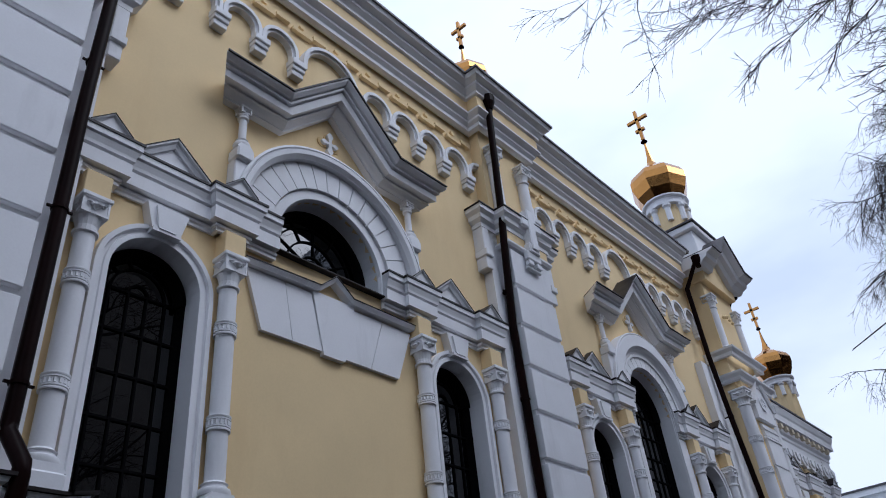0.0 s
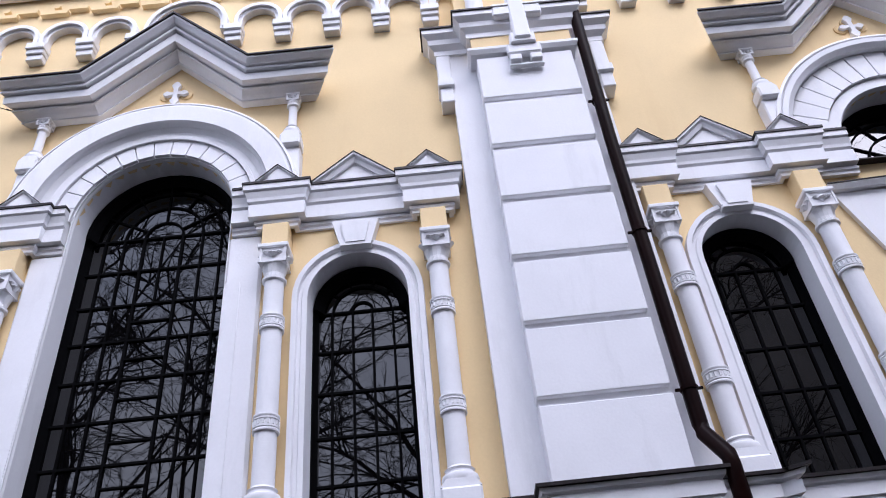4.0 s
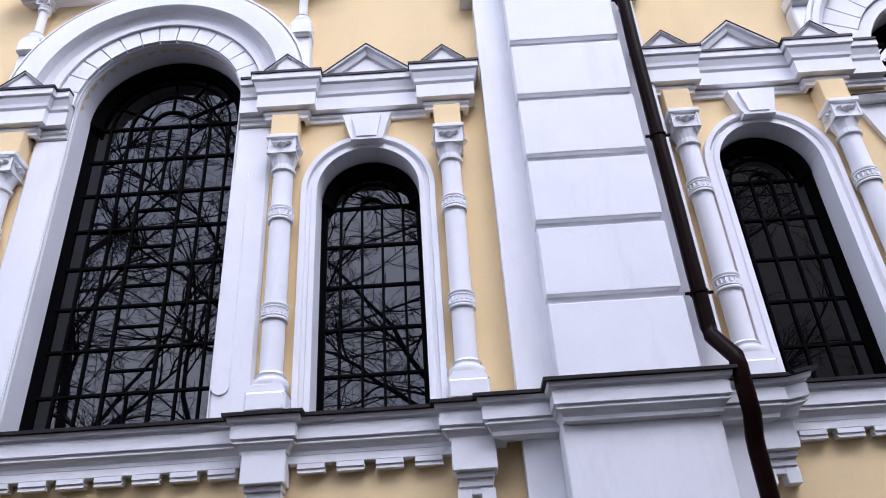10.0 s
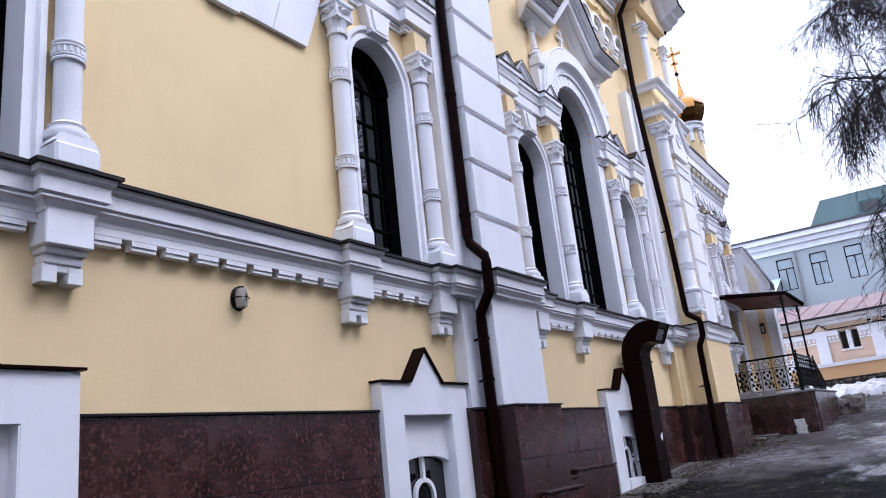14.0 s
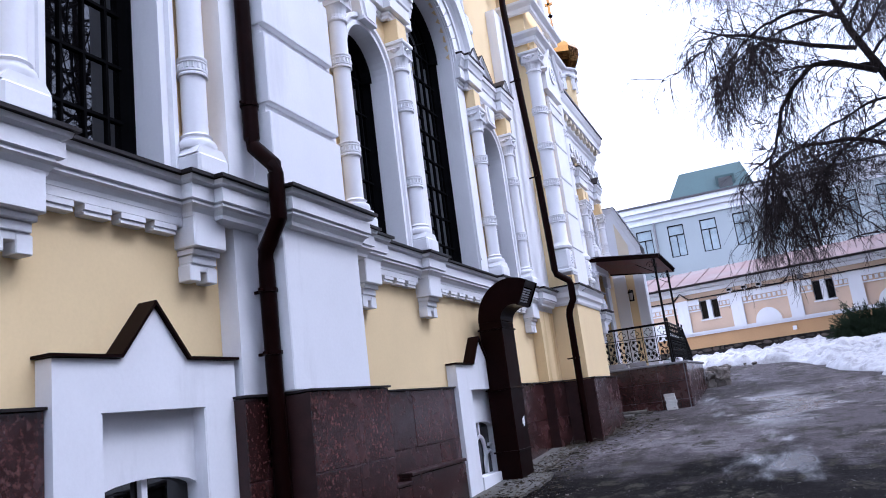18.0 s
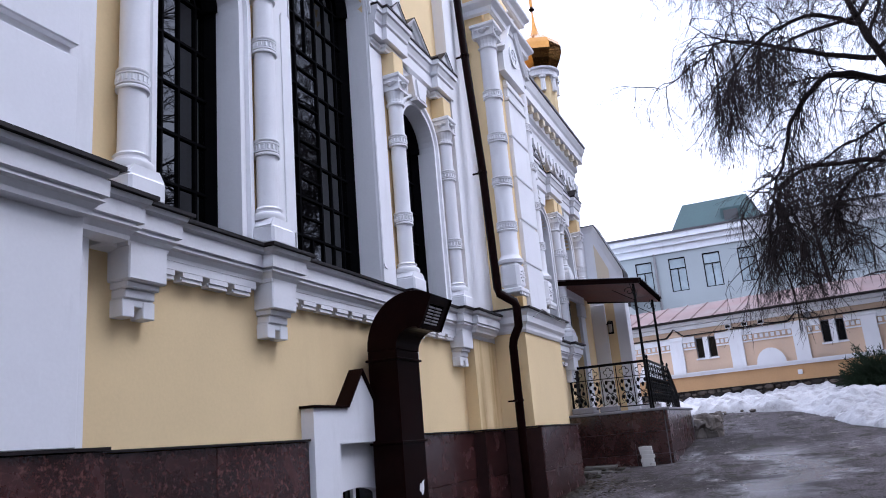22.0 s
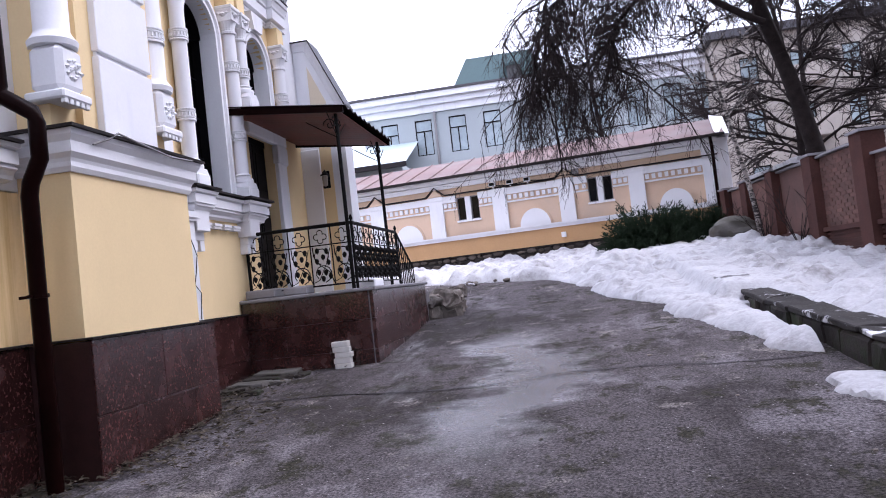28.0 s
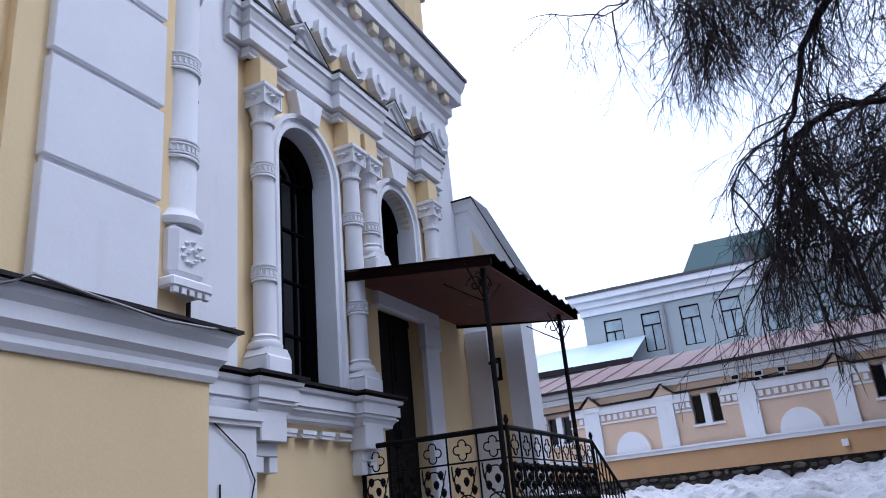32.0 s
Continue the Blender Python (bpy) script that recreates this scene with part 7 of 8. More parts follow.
# ---- peach building ----
def peach_house():
    O = Vector((3.18, 36.65, -0.15))
    u = Vector((-0.985, 0.17, 0)).normalized()       # along the front, away from the fence
    f = Vector((-0.17, -0.985, 0)).normalized()      # out of the front

    def P(s, o, z):
        return O + u * s + f * o + Vector((0, 0, z))

    def slab(bm, s0, s1, o0, o1, z0, z1):
        v = [bm.verts.new(P(*p)) for p in ((s0, o0, z0), (s1, o0, z0), (s1, o1, z0), (s0, o1, z0), (s0, o0, z1), (s1, o0, z1), (s1, o1, z1), (s0, o1, z1))]
        for g in ((3, 2, 1, 0), (4, 5, 6, 7), (0, 1, 5, 4), (1, 2, 6, 5), (2, 3, 7, 6), (3, 0, 4, 7)):
            bm.faces.new([v[i] for i in g])
    h = thing("peach_building", tuple(P(6, -2, 2.4)), "low peach and white stucco building with a faded red metal roof", "building")
    L = 14.6
    WIN = (3.54, 7.90, 12.26)
    PIL = (2.42, 4.61, 6.80, 9.0, 11.18, 13.36)
    bm = bmesh.new()
    s = 0.0
    for c in WIN:
        slab(bm, s, c - 0.38, -5, 0, 4.0, 5.9)
        slab(bm, c - 0.38, c + 0.38, -5, 0, 4.0, 4.48)
        slab(bm, c - 0.38, c + 0.38, -5, 0, 5.26, 5.9)
        s = c + 0.38
    slab(bm, s, L, -5, 0, 4.0, 5.9)
    bmesh.ops.remove_doubles(bm, verts=bm.verts, dist=1e-4)
    part("wall", bm, peach, h)
    bm = bmesh.new()
    slab(bm, -0.02, L, -5, 0.06, 3.30, 3.86)
    part("base_band", bm, orange, h)
    bm = bmesh.new()
    slab(bm, -0.01, L, -0.05, 0.075, 3.285, 3.315)
    part("base_drip", bm, flashing, h)
    bm = bmesh.new()
    slab(bm, -0.03, L, -5, 0.0, 1.8, 3.30)
    stone = part("stone_base", bm, dark_mortar, h)
    # rubble: courses of uneven field stones, the near stretch picked out one by one
    rest = bmesh.new()
    stones = 0
    for row in range(6):
        z0 = 2.26 + row * 0.172
        s = random.uniform(0, 0.2)
        while s < L - 0.35:
            w = random.uniform(0.13, 0.40)
            hh = random.uniform(0.10, 0.19)
            zb = z0 + random.uniform(-0.03, 0.03)
            near = any(abs(s + w / 2 - c) < 0.66 and zb < 3.0 for c in (3.60, 7.70))
            if not near:
                k = random.randint(5, 7)
                ring = []
                for q in range(k):
                    a = 2 * math.pi * q / k + random.uniform(-0.25, 0.25)
                    rr = random.uniform(0.85, 1.12)
                    ring.append((s + w / 2 + (w / 2 - 0.008) * rr * math.cos(a), zb + hh / 2 + hh / 2 * rr * math.sin(a)))
                one = bmesh.new() if stones < 290 else rest
                lo = [one.verts.new(P(a, -0.02, min(b, 3.28))) for a, b in ring]
                ou = random.uniform(0.035, 0.075)
                mid = [one.verts.new(P(a, ou * 0.7, min(b, 3.28))) for a, b in ring]
                cx, cz = s + w / 2, zb + hh / 2
                hi = [one.verts.new(P(cx + (a - cx) * 0.72, ou, min(cz + (b - cz) * 0.72, 3.27))) for a, b in ring]
                one.faces.new(hi)
                for q in range(k):
                    r = (q + 1) % k
                    one.faces.new((lo[q], lo[r], mid[r], mid[q]))
                    one.faces.new((mid[q], mid[r], hi[r], hi[q]))
                if one is not rest:
                    bmesh.ops.recalc_face_normals(one, faces=one.faces[:])
                    part("base_stone", one, dark_rubble, stone)
                    stones += 1
            s += w + 0.012
    bmesh.ops.recalc_face_normals(rest, faces=rest.faces[:])
    if rest.faces:
        tagged(part("base_stones", rest, dark_rubble, stone), kind="stuff")
    else:
        rest.free()
    for c in (3.60, 7.70):
        bm = bmesh.new()
        slab(bm, c - 0.50, c + 0.50, -0.02, 0.09, 2.86, 2.95)
        slab(bm, c - 0.50, c - 0.41, -0.02, 0.09, 2.40, 2.86)
        slab(bm, c + 0.41, c + 0.50, -0.02, 0.09, 2.40, 2.86)
        slab(bm, c - 0.03, c + 0.03, -0.02, 0.05, 2.40, 2.86)
        light = part("basement_light", bm, white, h)
        bm = bmesh.new()
        slab(bm, c - 0.41, c + 0.41, -0.02, 0.02, 2.40, 2.86)
        part("basement_pane", bm, pane_mat, light)
    for z0, z1, o, nm in ((3.84, 3.99, 0.14, "ledge"), (5.60, 5.74, 0.09, "upper_band"), (5.76, 5.90, 0.20, "eaves_moulding")):
        bm = bmesh.new()
        slab(bm, -0.05, L, -0.1, o, z0, z1)
        slab(bm, -0.05, L, -0.1, o + 0.05, z1 - 0.05, z1)
        part(nm, bm, white, h)
    bm = bmesh.new()
    slab(bm, -0.04, 0.45, -0.1, 0.09, 3.99, 5.60)
    part("pilaster", bm, white, h)
    for c in PIL:
        bm = bmesh.new()
        slab(bm, c - 0.24, c + 0.24, -0.1, 0.09, 3.99, 5.36)
        slab(bm, c - 0.28, c + 0.28, -0.1, 0.115, 5.22, 5.35)
        part("pilaster", bm, white, h)
    runs = [(0.45, PIL[0] - 0.24)]
    for p, q in zip(PIL, PIL[1:]):
        runs.append((p + 0.24, q - 0.24))
    for a, b in runs:
        win = [c for c in WIN if a < c < b]
        spans = [(a, win[0] - 0.38), (win[0] + 0.38, b)] if win else [(a, b)]
        for p, q in spans:
            bm = bmesh.new()
            slab(bm, p, q, -0.1, 0.08, 5.12, 5.34)
            slab(bm, p, q, -0.1, 0.05, 4.85, 4.90)
            part("panel_moulding", bm, white, h)
            n = max(2, round((q - p) / 0.19))
            for g in range(n):
                c = p + (q - p) * (g + 0.5) / n
                bm = bmesh.new()
                slab(bm, c - 0.055, c + 0.055, -0.1, 0.06, 4.95, 5.09)
                part("frieze_brick", bm, white, h)
        if not win:
            m = (a + b) / 2
            for nm, rr, o, mt in (("arch_rim", 0.56, 0.035, peach), ("blind_arch", 0.50, 0.05, white)):
                bm = bmesh.new()
                vs = []
                for oo in (0.0, o):
                    vs.append([bm.verts.new(P(m + rr * math.cos(math.pi * q / 14), oo, 3.99 + rr * 1.12 * math.sin(math.pi * q / 14))) for q in range(15)])
                bm.faces.new(vs[1])
                for q in range(14):
                    bm.faces.new((vs[0][q], vs[0][q + 1], vs[1][q + 1], vs[1][q]))
                bmesh.ops.recalc_face_normals(bm, faces=bm.faces[:])
                part(nm, bm, mt, h)
    # thin dark flashing that steps over the small gables
    gables = (4.61, 9.0, 11.18, 13.36)
    line = [(0.0, 5.365)]
    for c in gables:
        line += [(c - 0.36, 5.365), (c - 0.30, 5.39), (c, 5.66), (c + 0.30, 5.39), (c + 0.36, 5.365)]
        bm = bmesh.new()
        v = [bm.verts.new(P(*p)) for p in ((c - 0.27, 0.10, 5.37), (c + 0.27, 0.10, 5.37), (c, 0.10, 5.62), (c - 0.27, 0.0, 5.37), (c + 0.27, 0.0, 5.37), (c, 0.0, 5.62))]
        for g in ((0, 1, 2), (0, 2, 5, 3), (1, 4, 5, 2), (0, 3, 4, 1)):
            bm.faces.new([v[i] for i in g])
        bmesh.ops.recalc_face_normals(bm, faces=bm.faces[:])
        part("small_gable", bm, peach, h)
    line += [(L, 5.365)]
    bm = bmesh.new()
    for (a, za), (b, zb) in zip(line, line[1:]):
        v = [bm.verts.new(P(*p)) for p in ((a, -0.02, za), (b, -0.02, zb), (b, 0.15, zb), (a, 0.15, za), (a, -0.02, za + 0.035), (b, -0.02, zb + 0.035), (b, 0.15, zb + 0.035), (a, 0.15, za + 0.035))]
        for g in ((3, 2, 1, 0), (4, 5, 6, 7), (0, 1, 5, 4), (2, 3, 7, 6)):
            bm.faces.new([v[i] for i in g])
    part("band_flashing", bm, flashing, h)
    for c in WIN:
        bm = bmesh.new()
        slab(bm, c - 0.38, c + 0.38, -0.14, -0.10, 4.48, 5.26)
        w = part("window", bm, dim_pane, h)
        bm = bmesh.new()
        slab(bm, c - 0.09, c + 0.09, -0.1, 0.03, 4.48, 5.26)
        slab(bm, c - 0.42, c + 0.42, -0.1, 0.05, 4.42, 4.48)
        part("window_post", bm, white, w)
        for g in (c - 0.235, c + 0.235):
            bm = bmesh.new()
            for a, b, z0, z1 in ((g - 0.142, g - 0.12, 4.48, 5.26), (g + 0.12, g + 0.142, 4.48, 5.26), (g - 0.12, g + 0.12, 5.23, 5.26), (g - 0.12, g + 0.12, 4.48, 4.51)):
                slab(bm, a, b, -0.1, -0.04, z0, z1)
            part("window_frame", bm, slab_grey, w)
    # roof
    bm = bmesh.new()
    v = [bm.verts.new(P(*p)) for p in ((-0.25, 0.38, 5.96), (L, 0.38, 5.96), (L, -2.6, 6.90), (-0.25, -2.6, 6.90), (L, -5.4, 6.0), (-0.25, -5.4, 6.0))]
    bm.faces.new((v[0], v[1], v[2], v[3]))
    bm.faces.new((v[3], v[2], v[4], v[5]))
    roof = part("roof", bm, pink_roof, h)
    for q in range(18):
        s = q * 0.82
        bm = bmesh.new()
        w = [bm.verts.new(P(*p)) for p in ((s, 0.38, 5.97), (s + 0.03, 0.38, 5.97), (s + 0.03, -2.6, 6.91), (s, -2.6, 6.91), (s, 0.38, 6.00), (s + 0.03, 0.38, 6.00), (s + 0.03, -2.6, 6.94), (s, -2.6, 6.94))]
        for g in ((4, 5, 6, 7), (0, 1, 5, 4), (1, 2, 6, 5), (3, 0, 4, 7)):
            bm.faces.new([w[i] for i in g])
        part("standing_seam", bm, pink_roof, roof)
    bm = bmesh.new()
    slab(bm, -0.27, L, 0.34, 0.44, 5.88, 5.965)
    part("gutter", bm, flashing, roof)
    bm = bmesh.new()
    v = [bm.verts.new(P(*p)) for p in ((-0.40, 0.30, 5.92), (-0.40, -2.6, 6.93), (-0.40, -5.2, 5.92), (0.02, 0.30, 6.02), (0.02, -2.6, 7.03), (0.02, -5.2, 6.02))]
    for g in ((0, 1, 2), (3, 5, 4), (0, 3, 4, 1), (1, 4, 5, 2), (2, 5, 3, 0)):
        bm.faces.new([v[i] for i in g])
    slab(bm, -0.34, -0.052, -5.1, -0.25, 2.0, 5.9)
    part("gable_end", bm, white, h)
    bm = bmesh.new()
    tube(bm, [P(0.15, 0.42, 5.9), P(0.12, 0.20, 5.6), P(0.12, 0.18, 2.4)], 0.05, 8)
    part("downpipe", bm, dark_metal, h)
    for c in (6.94, 6.36, 5.79):
        bm = bmesh.new()
        slab(bm, c - 0.10, c + 0.10, 0.16, 0.32, 5.42, 5.55)
        slab(bm, c - 0.02, c + 0.02, 0.05, 0.18, 5.36, 5.44)
        lamp = part("flood_lamp", bm, white, h)
        bm = bmesh.new()
        slab(bm, c - 0.08, c + 0.08, 0.322, 0.335, 5.435, 5.53)
        part("lamp_face", bm, iron, lamp)
    bm = bmesh.new()
    slab(bm, 4.15, 4.37, 0.0, 0.10, 5.44, 5.60)
    part("junction_box", bm, slab_grey, h)
    bm = bmesh.new()
    slab(bm, 4.76, 4.90, 0.05, 0.16, 3.50, 3.66)
    part("outlet_box", bm, white, h)
    bm = bmesh.new()
    tube(bm, [P(4.3 + q * 0.36, 0.17, 5.42 + 0.03 * math.sin(q * 1.9)) for q in range(8)], 0.016, 5)
    part("cable", bm, iron, h)


peach_house()


# ---- far buildings ----
def far_block(name, label, y, x0, x1, z1, mat, win, roofm, zb=2.0, depth=12):
    """win: list of rows (sill, head, half width, first, pitch, count)."""
    h = thing(name, ((x0 + x1) / 2, y, zb), label, "building")
    bm = bmesh.new()
    rows = sorted(win)
    z = zb
    for zs, zt, hw, a, p, n in rows:
        box(bm, x0, x1, y, y + depth, z, zs)
        x = x0
        for q in range(n):
            c = a + p * q
            box(bm, x, c - hw, y, y + depth, zs, zt)
            box(bm, c - hw, c + hw, y + 0.25, y + depth, zs, zt)
            x = c + hw
        box(bm, x, x1, y, y + depth, zs, zt)
        z = zt
    box(bm, x0, x1, y, y + depth, z, z1)
    bmesh.ops.remove_doubles(bm, verts=bm.verts, dist=1e-4)
    part("wall", bm, mat, h)
    for zs, zt, hw, a, p, n in rows:
        for q in range(n):
            c = a + p * q
            bm = bmesh.new()
            box(bm, c - hw, c + hw, y + 0.14, y + 0.16, zs, zt)
            w = part("window", bm, far_glass, h)
            bm = bmesh.new()
            t = 0.07
            for s in (c - hw, c + hw - t, c - t / 2):
                box(bm, s, s + t, y + 0.08, y + 0.15, zs, zt - (0.0 if s != c - t / 2 else (zt - zs) * 0.33))
            for s in (zs, zt - t, zt - (zt - zs) * 0.33):
                box(bm, c - hw + t, c + hw - t, y + 0.082, y + 0.152, s, s + t)
            part("window_frame", bm, iron, w)
    return h


far_glass = material("far_glass", (0.30, 0.36, 0.38), 0.25, spread=0.3, scale=0.5, grain=3, bump=0.0)
tb = far_block("teal_building", "pale teal stucco house with white cornice and dark windows", 65.0, -14.5, 22.0, 14.6, teal,
               [(11.35, 13.85, 0.60, -12.6, 2.42, 14), (6.0, 8.5, 0.60, -12.6, 2.42, 14)], green_roof)
for z0, z1, o in ((14.3, 14.8, 0.15), (14.8, 15.2, 0.4), (15.2, 15.6, 0.7)):
    bm = bmesh.new()
    box(bm, -14.5 - o, 22, 65.0 - o, 77, z0, z1)
    part("cornice", bm, white, tb)
bm = bmesh.new()
box(bm, -15.3, 22, 64.2, 77, 15.6, 15.75)
part("roof_edge", bm, roofing, tb)
bm = bmesh.new()
v = [bm.verts.new(p) for p in ((-8.0, 65.6, 15.7), (-1.4, 65.6, 15.7), (-1.4, 73, 15.7), (-8.0, 73, 15.7), (-6.9, 67.2, 18.3), (-2.2, 67.2, 18.3), (-2.2, 71.5, 18.3), (-6.9, 71.5, 18.3))]
for g in ((4, 5, 6, 7), (0, 1, 5, 4), (1, 2, 6, 5), (2, 3, 7, 6), (3, 0, 4, 7)):
    bm.faces.new([v[i] for i in g])
rf = part("mansard_roof", bm, green_roof, tb, "dark green metal mansard roof")
bm = bmesh.new()
prism(bm, [(66.0, 16.1), (68.0, 16.1), (68.0, 17.6), (66.0, 17.2)], -4.2, -2.8)
part("dormer", bm, green_roof, tb)
bm = bmesh.new()
box(bm, -4.0, -3.0, 65.9, 66.0, 16.2, 17.0)
part("dormer_pane", bm, pane_mat, tb)
bm = bmesh.new()
tube(bm, [(-9.3, 64.85, 14.3), (-9.3, 64.85, 3)], 0.09, 8)
part("downpipe", bm, cable_mat, tb)
# low teal wing
lw = far_block("teal_wing", "low pale teal wing with a grey metal roof", 60.0, -26.0, -11.0, 10.2, teal, [(7.6, 9.0, 0.6, -13.0, -3.0, 1)], roofing)
bm = bmesh.new()
v = [bm.verts.new(p) for p in ((-26, 59.3, 10.2), (-10.6, 59.3, 10.2), (-10.6, 64.8, 12.4), (-26, 64.8, 12.4))]
bm.faces.new(v)
part("roof", bm, material("pale_grey_roof", (0.42, 0.50, 0.52), 0.5, spread=0.1, scale=0.5, grain=4), lw)
bm = bmesh.new()
box(bm, -26, -10.6, 59.2, 59.5, 9.9, 10.2)
part("eaves", bm, flashing, lw)
# beige apartment house
ap = far_block("apartment_house", "beige apartment house with rows of small windows", 62.0, 9.0, 55.0, 15.4, beige,
               [(5.5, 7.3, 0.55, 11.0, 3.0, 14), (9.0, 10.8, 0.55, 11.0, 3.0, 14), (12.3, 14.1, 0.55, 11.0, 3.0, 14)], roofing)
bm = bmesh.new()
box(bm, 8.6, 55, 61.5, 74, 15.4, 15.9)
part("roof_edge", bm, roofing, ap)
for q in range(5):
    for z in (8.8, 12.1):
        bm = bmesh.new()
        c = 14.0 + 6 * q
        box(bm, c - 1.2, c + 1.2, 61.0, 62.0, z - 0.2, z)
        box(bm, c - 1.2, c + 1.2, 61.0, 61.06, z, z + 0.9)
        part("balcony", bm, beige, ap)


# ---- brick fence ----
def fence():
    f = thing("brick_fence", (3.6, 28, 2.4), "old red brick fence wall with piers and a sloping snowy cap", "fence", kind="structure")
    A, B = Vector((3.25, 36.2, 0)), Vector((4.9, 12.0, 0))
    d = (B - A).normalized()
    n = Vector((-1, 0, 0))
    n = (n - d * n.dot(d)).normalized()
    L = (B - A).length

    def slab(bm, s0, s1, o0, o1, z0, z1, dz=0.0):
        v = []
        for z in (0, 1):
            for s, o in ((s0, o0), (s1, o0), (s1, o1), (s0, o1)):
                p = A + d * s + n * o
                v.append(bm.verts.new((p.x, p.y, z0 if z == 0 else z1 + (dz if s == s1 else 0))))
        for g in ((3, 2, 1, 0), (4, 5, 6, 7), (0, 1, 5, 4), (1, 2, 6, 5), (2, 3, 7, 6), (3, 0, 4, 7)):
            bm.faces.new([v[i] for i in g])
    piers = [0.30, 2.20, 4.22, 6.55, 8.85] + [8.85 + 2.25 * q for q in range(1, 7)]
    tops = [4.06, 4.05, 4.06, 4.05, 4.12] + [3.76 - 0.1 * q for q in range(6)]
    for k, (s, e) in enumerate(zip(piers, piers[1:])):
        zt = min(tops[k], tops[k + 1]) - 0.07
        bm = bmesh.new()
        slab(bm, s, e, -0.12, 0.06, 1.2, zt)
        panel = part("fence_panel", bm, brick_mat, f)
        bm = bmesh.new()
        slab(bm, s + 0.2, e - 0.2, 0.061, 0.13, 1.2, 2.05)
        part("fence_foot", bm, dark_brick, f)
        for q in range(5):
            bm = bmesh.new()
            z0 = 2.06 + q * 0.082
            slab(bm, s + 0.2, e - 0.2, 0.061, 0.085 + 0.03 * random.random(), z0, z0 + 0.055)
            part("worn_course", bm, dark_brick, f)
        bm = bmesh.new()
        slab(bm, s + 0.2, e - 0.2, 0.061, 0.17, 2.47, 2.56)
        part("ledge", bm, dark_brick, f)
        bm = bmesh.new()
        slab(bm, s + 0.2, e - 0.2, -0.18, 0.15, zt + 0.003, zt + 0.05)
        bmesh.ops.subdivide_edges(bm, edges=bm.edges[:], cuts=3, use_grid_fill=True)
        for v in bm.verts:
            v.co += noise.noise_vector(v.co * 3) * 0.025
        part("coping", bm, slab_grey, f)
    for s, zt in zip(piers, tops):
        bm = bmesh.new()
        slab(bm, s - 0.23, s + 0.23, -0.15, 0.26, 1.2, zt)
        pier = part("fence_pier", bm, dark_brick, f)
        bm = bmesh.new()
        slab(bm, s - 0.27, s + 0.27, -0.19, 0.30, zt + 0.002, zt + 0.05)
        part("pier_cap", bm, slab_grey, pier)
    # snow lying on boards along the top of the far bays
    for s0, s1, z in ((2.45, 4.0, 4.03), (4.45, 5.7, 4.03)):
        bm = bmesh.new()
        slab(bm, s0, s1, -0.28, 0.24, z, z + 0.025)
        board = part("board", bm, bark, f)
        bm = bmesh.new()
        slab(bm, s0 + 0.03, s1 - 0.05, -0.24, 0.21, z + 0.026, z + 0.13)
        bmesh.ops.subdivide_edges(bm, edges=bm.edges[:], cuts=4, use_grid_fill=True)
        for v in bm.verts:
            if v.co.z > z + 0.04:
                v.co += noise.noise_vector(v.co * 4) * 0.05
        part("snow_cover", bm, snow_mat, board, smooth=True)
    # single bricks on the bays that are passed nearest
    made = 0
    for a, b, zt in ((6.78, 8.62, 3.98), (9.08, 10.87, 3.66)):
        for row in range(18):
            z0 = 2.575 + row * 0.080
            if z0 + 0.07 > zt:
                break
            s0 = a + (0.0 if row % 2 else -0.13)
            while s0 < b:
                p, q = max(a, s0), min(b, s0 + 0.252)
                if q - p > 0.05 and made < 298:
                    bm = bmesh.new()
                    slab(bm, p, q - 0.010, 0.05, 0.070 + random.uniform(-0.003, 0.004), z0, z0 + 0.069)
                    part("brick", bm, brick_mat, f)
                    made += 1
                s0 += 0.262


fence()

# lumpy grey mound for the covered pile by the fence
bm = bmesh.new()
bmesh.ops.create_icosphere(bm, subdivisions=4, radius=0.5)
for v in bm.verts:
    v.co = Vector((v.co.x * 1.25, v.co.y * 1.0, v.co.z * 0.85)) * (1 + 0.35 * noise.noise(v.co * 2.6) + 0.12 * noise.noise(v.co * 9))
    v.co += Vector((2.75, 33.4, 2.75))
ob = part("mound", bm, concrete, None, smooth=True)
tagged(ob, "lumpy grey covered pile by the fence", "mound")

# joint across the yard
jt = []
bm = bmesh.new()
for q in range(41):
    x = -5.4 + 6.0 * q / 40
    y = 21.05 + 0.12 * math.sin(q * 0.3) + 0.05 * noise.noise((q * 0.7, 0, 0))
    w = 0.017 + 0.007 * noise.noise((q * 1.3, 4, 0))
    z = ground_z(y) + 0.035 * noise.noise((x * 0.55, y * 0.45, 3.1)) + 0.012 * noise.noise((x * 2.1, y * 2.0, 7.7)) - 0.001
    jt.append((bm.verts.new((x, y - w, z)), bm.verts.new((x, y + w, z))))
for p, q in zip(jt, jt[1:]):
    bm.faces.new((p[0], q[0], q[1], p[1]))
ob = part("paving_joint", bm, iron)
tagged(ob, "thin dark joint running across the asphalt", "joint", kind="structure")


# ---- plain blocks out of view behind and beside the walker; they hold back low sky ----
def plain_block(name, label, x0, x1, y0, y1, z0, z1, side):
    bm = bmesh.new()
    box(bm, x0, x1, y0, y1, z0, z1)
    box(bm, x0 - 0.3, x1 + 0.3, y0 - 0.3, y1 + 0.3, z1 + 0.002, z1 + 0.4)
    ob = part(name, bm, drab)
    tagged(ob, label, "wall", kind="structure")


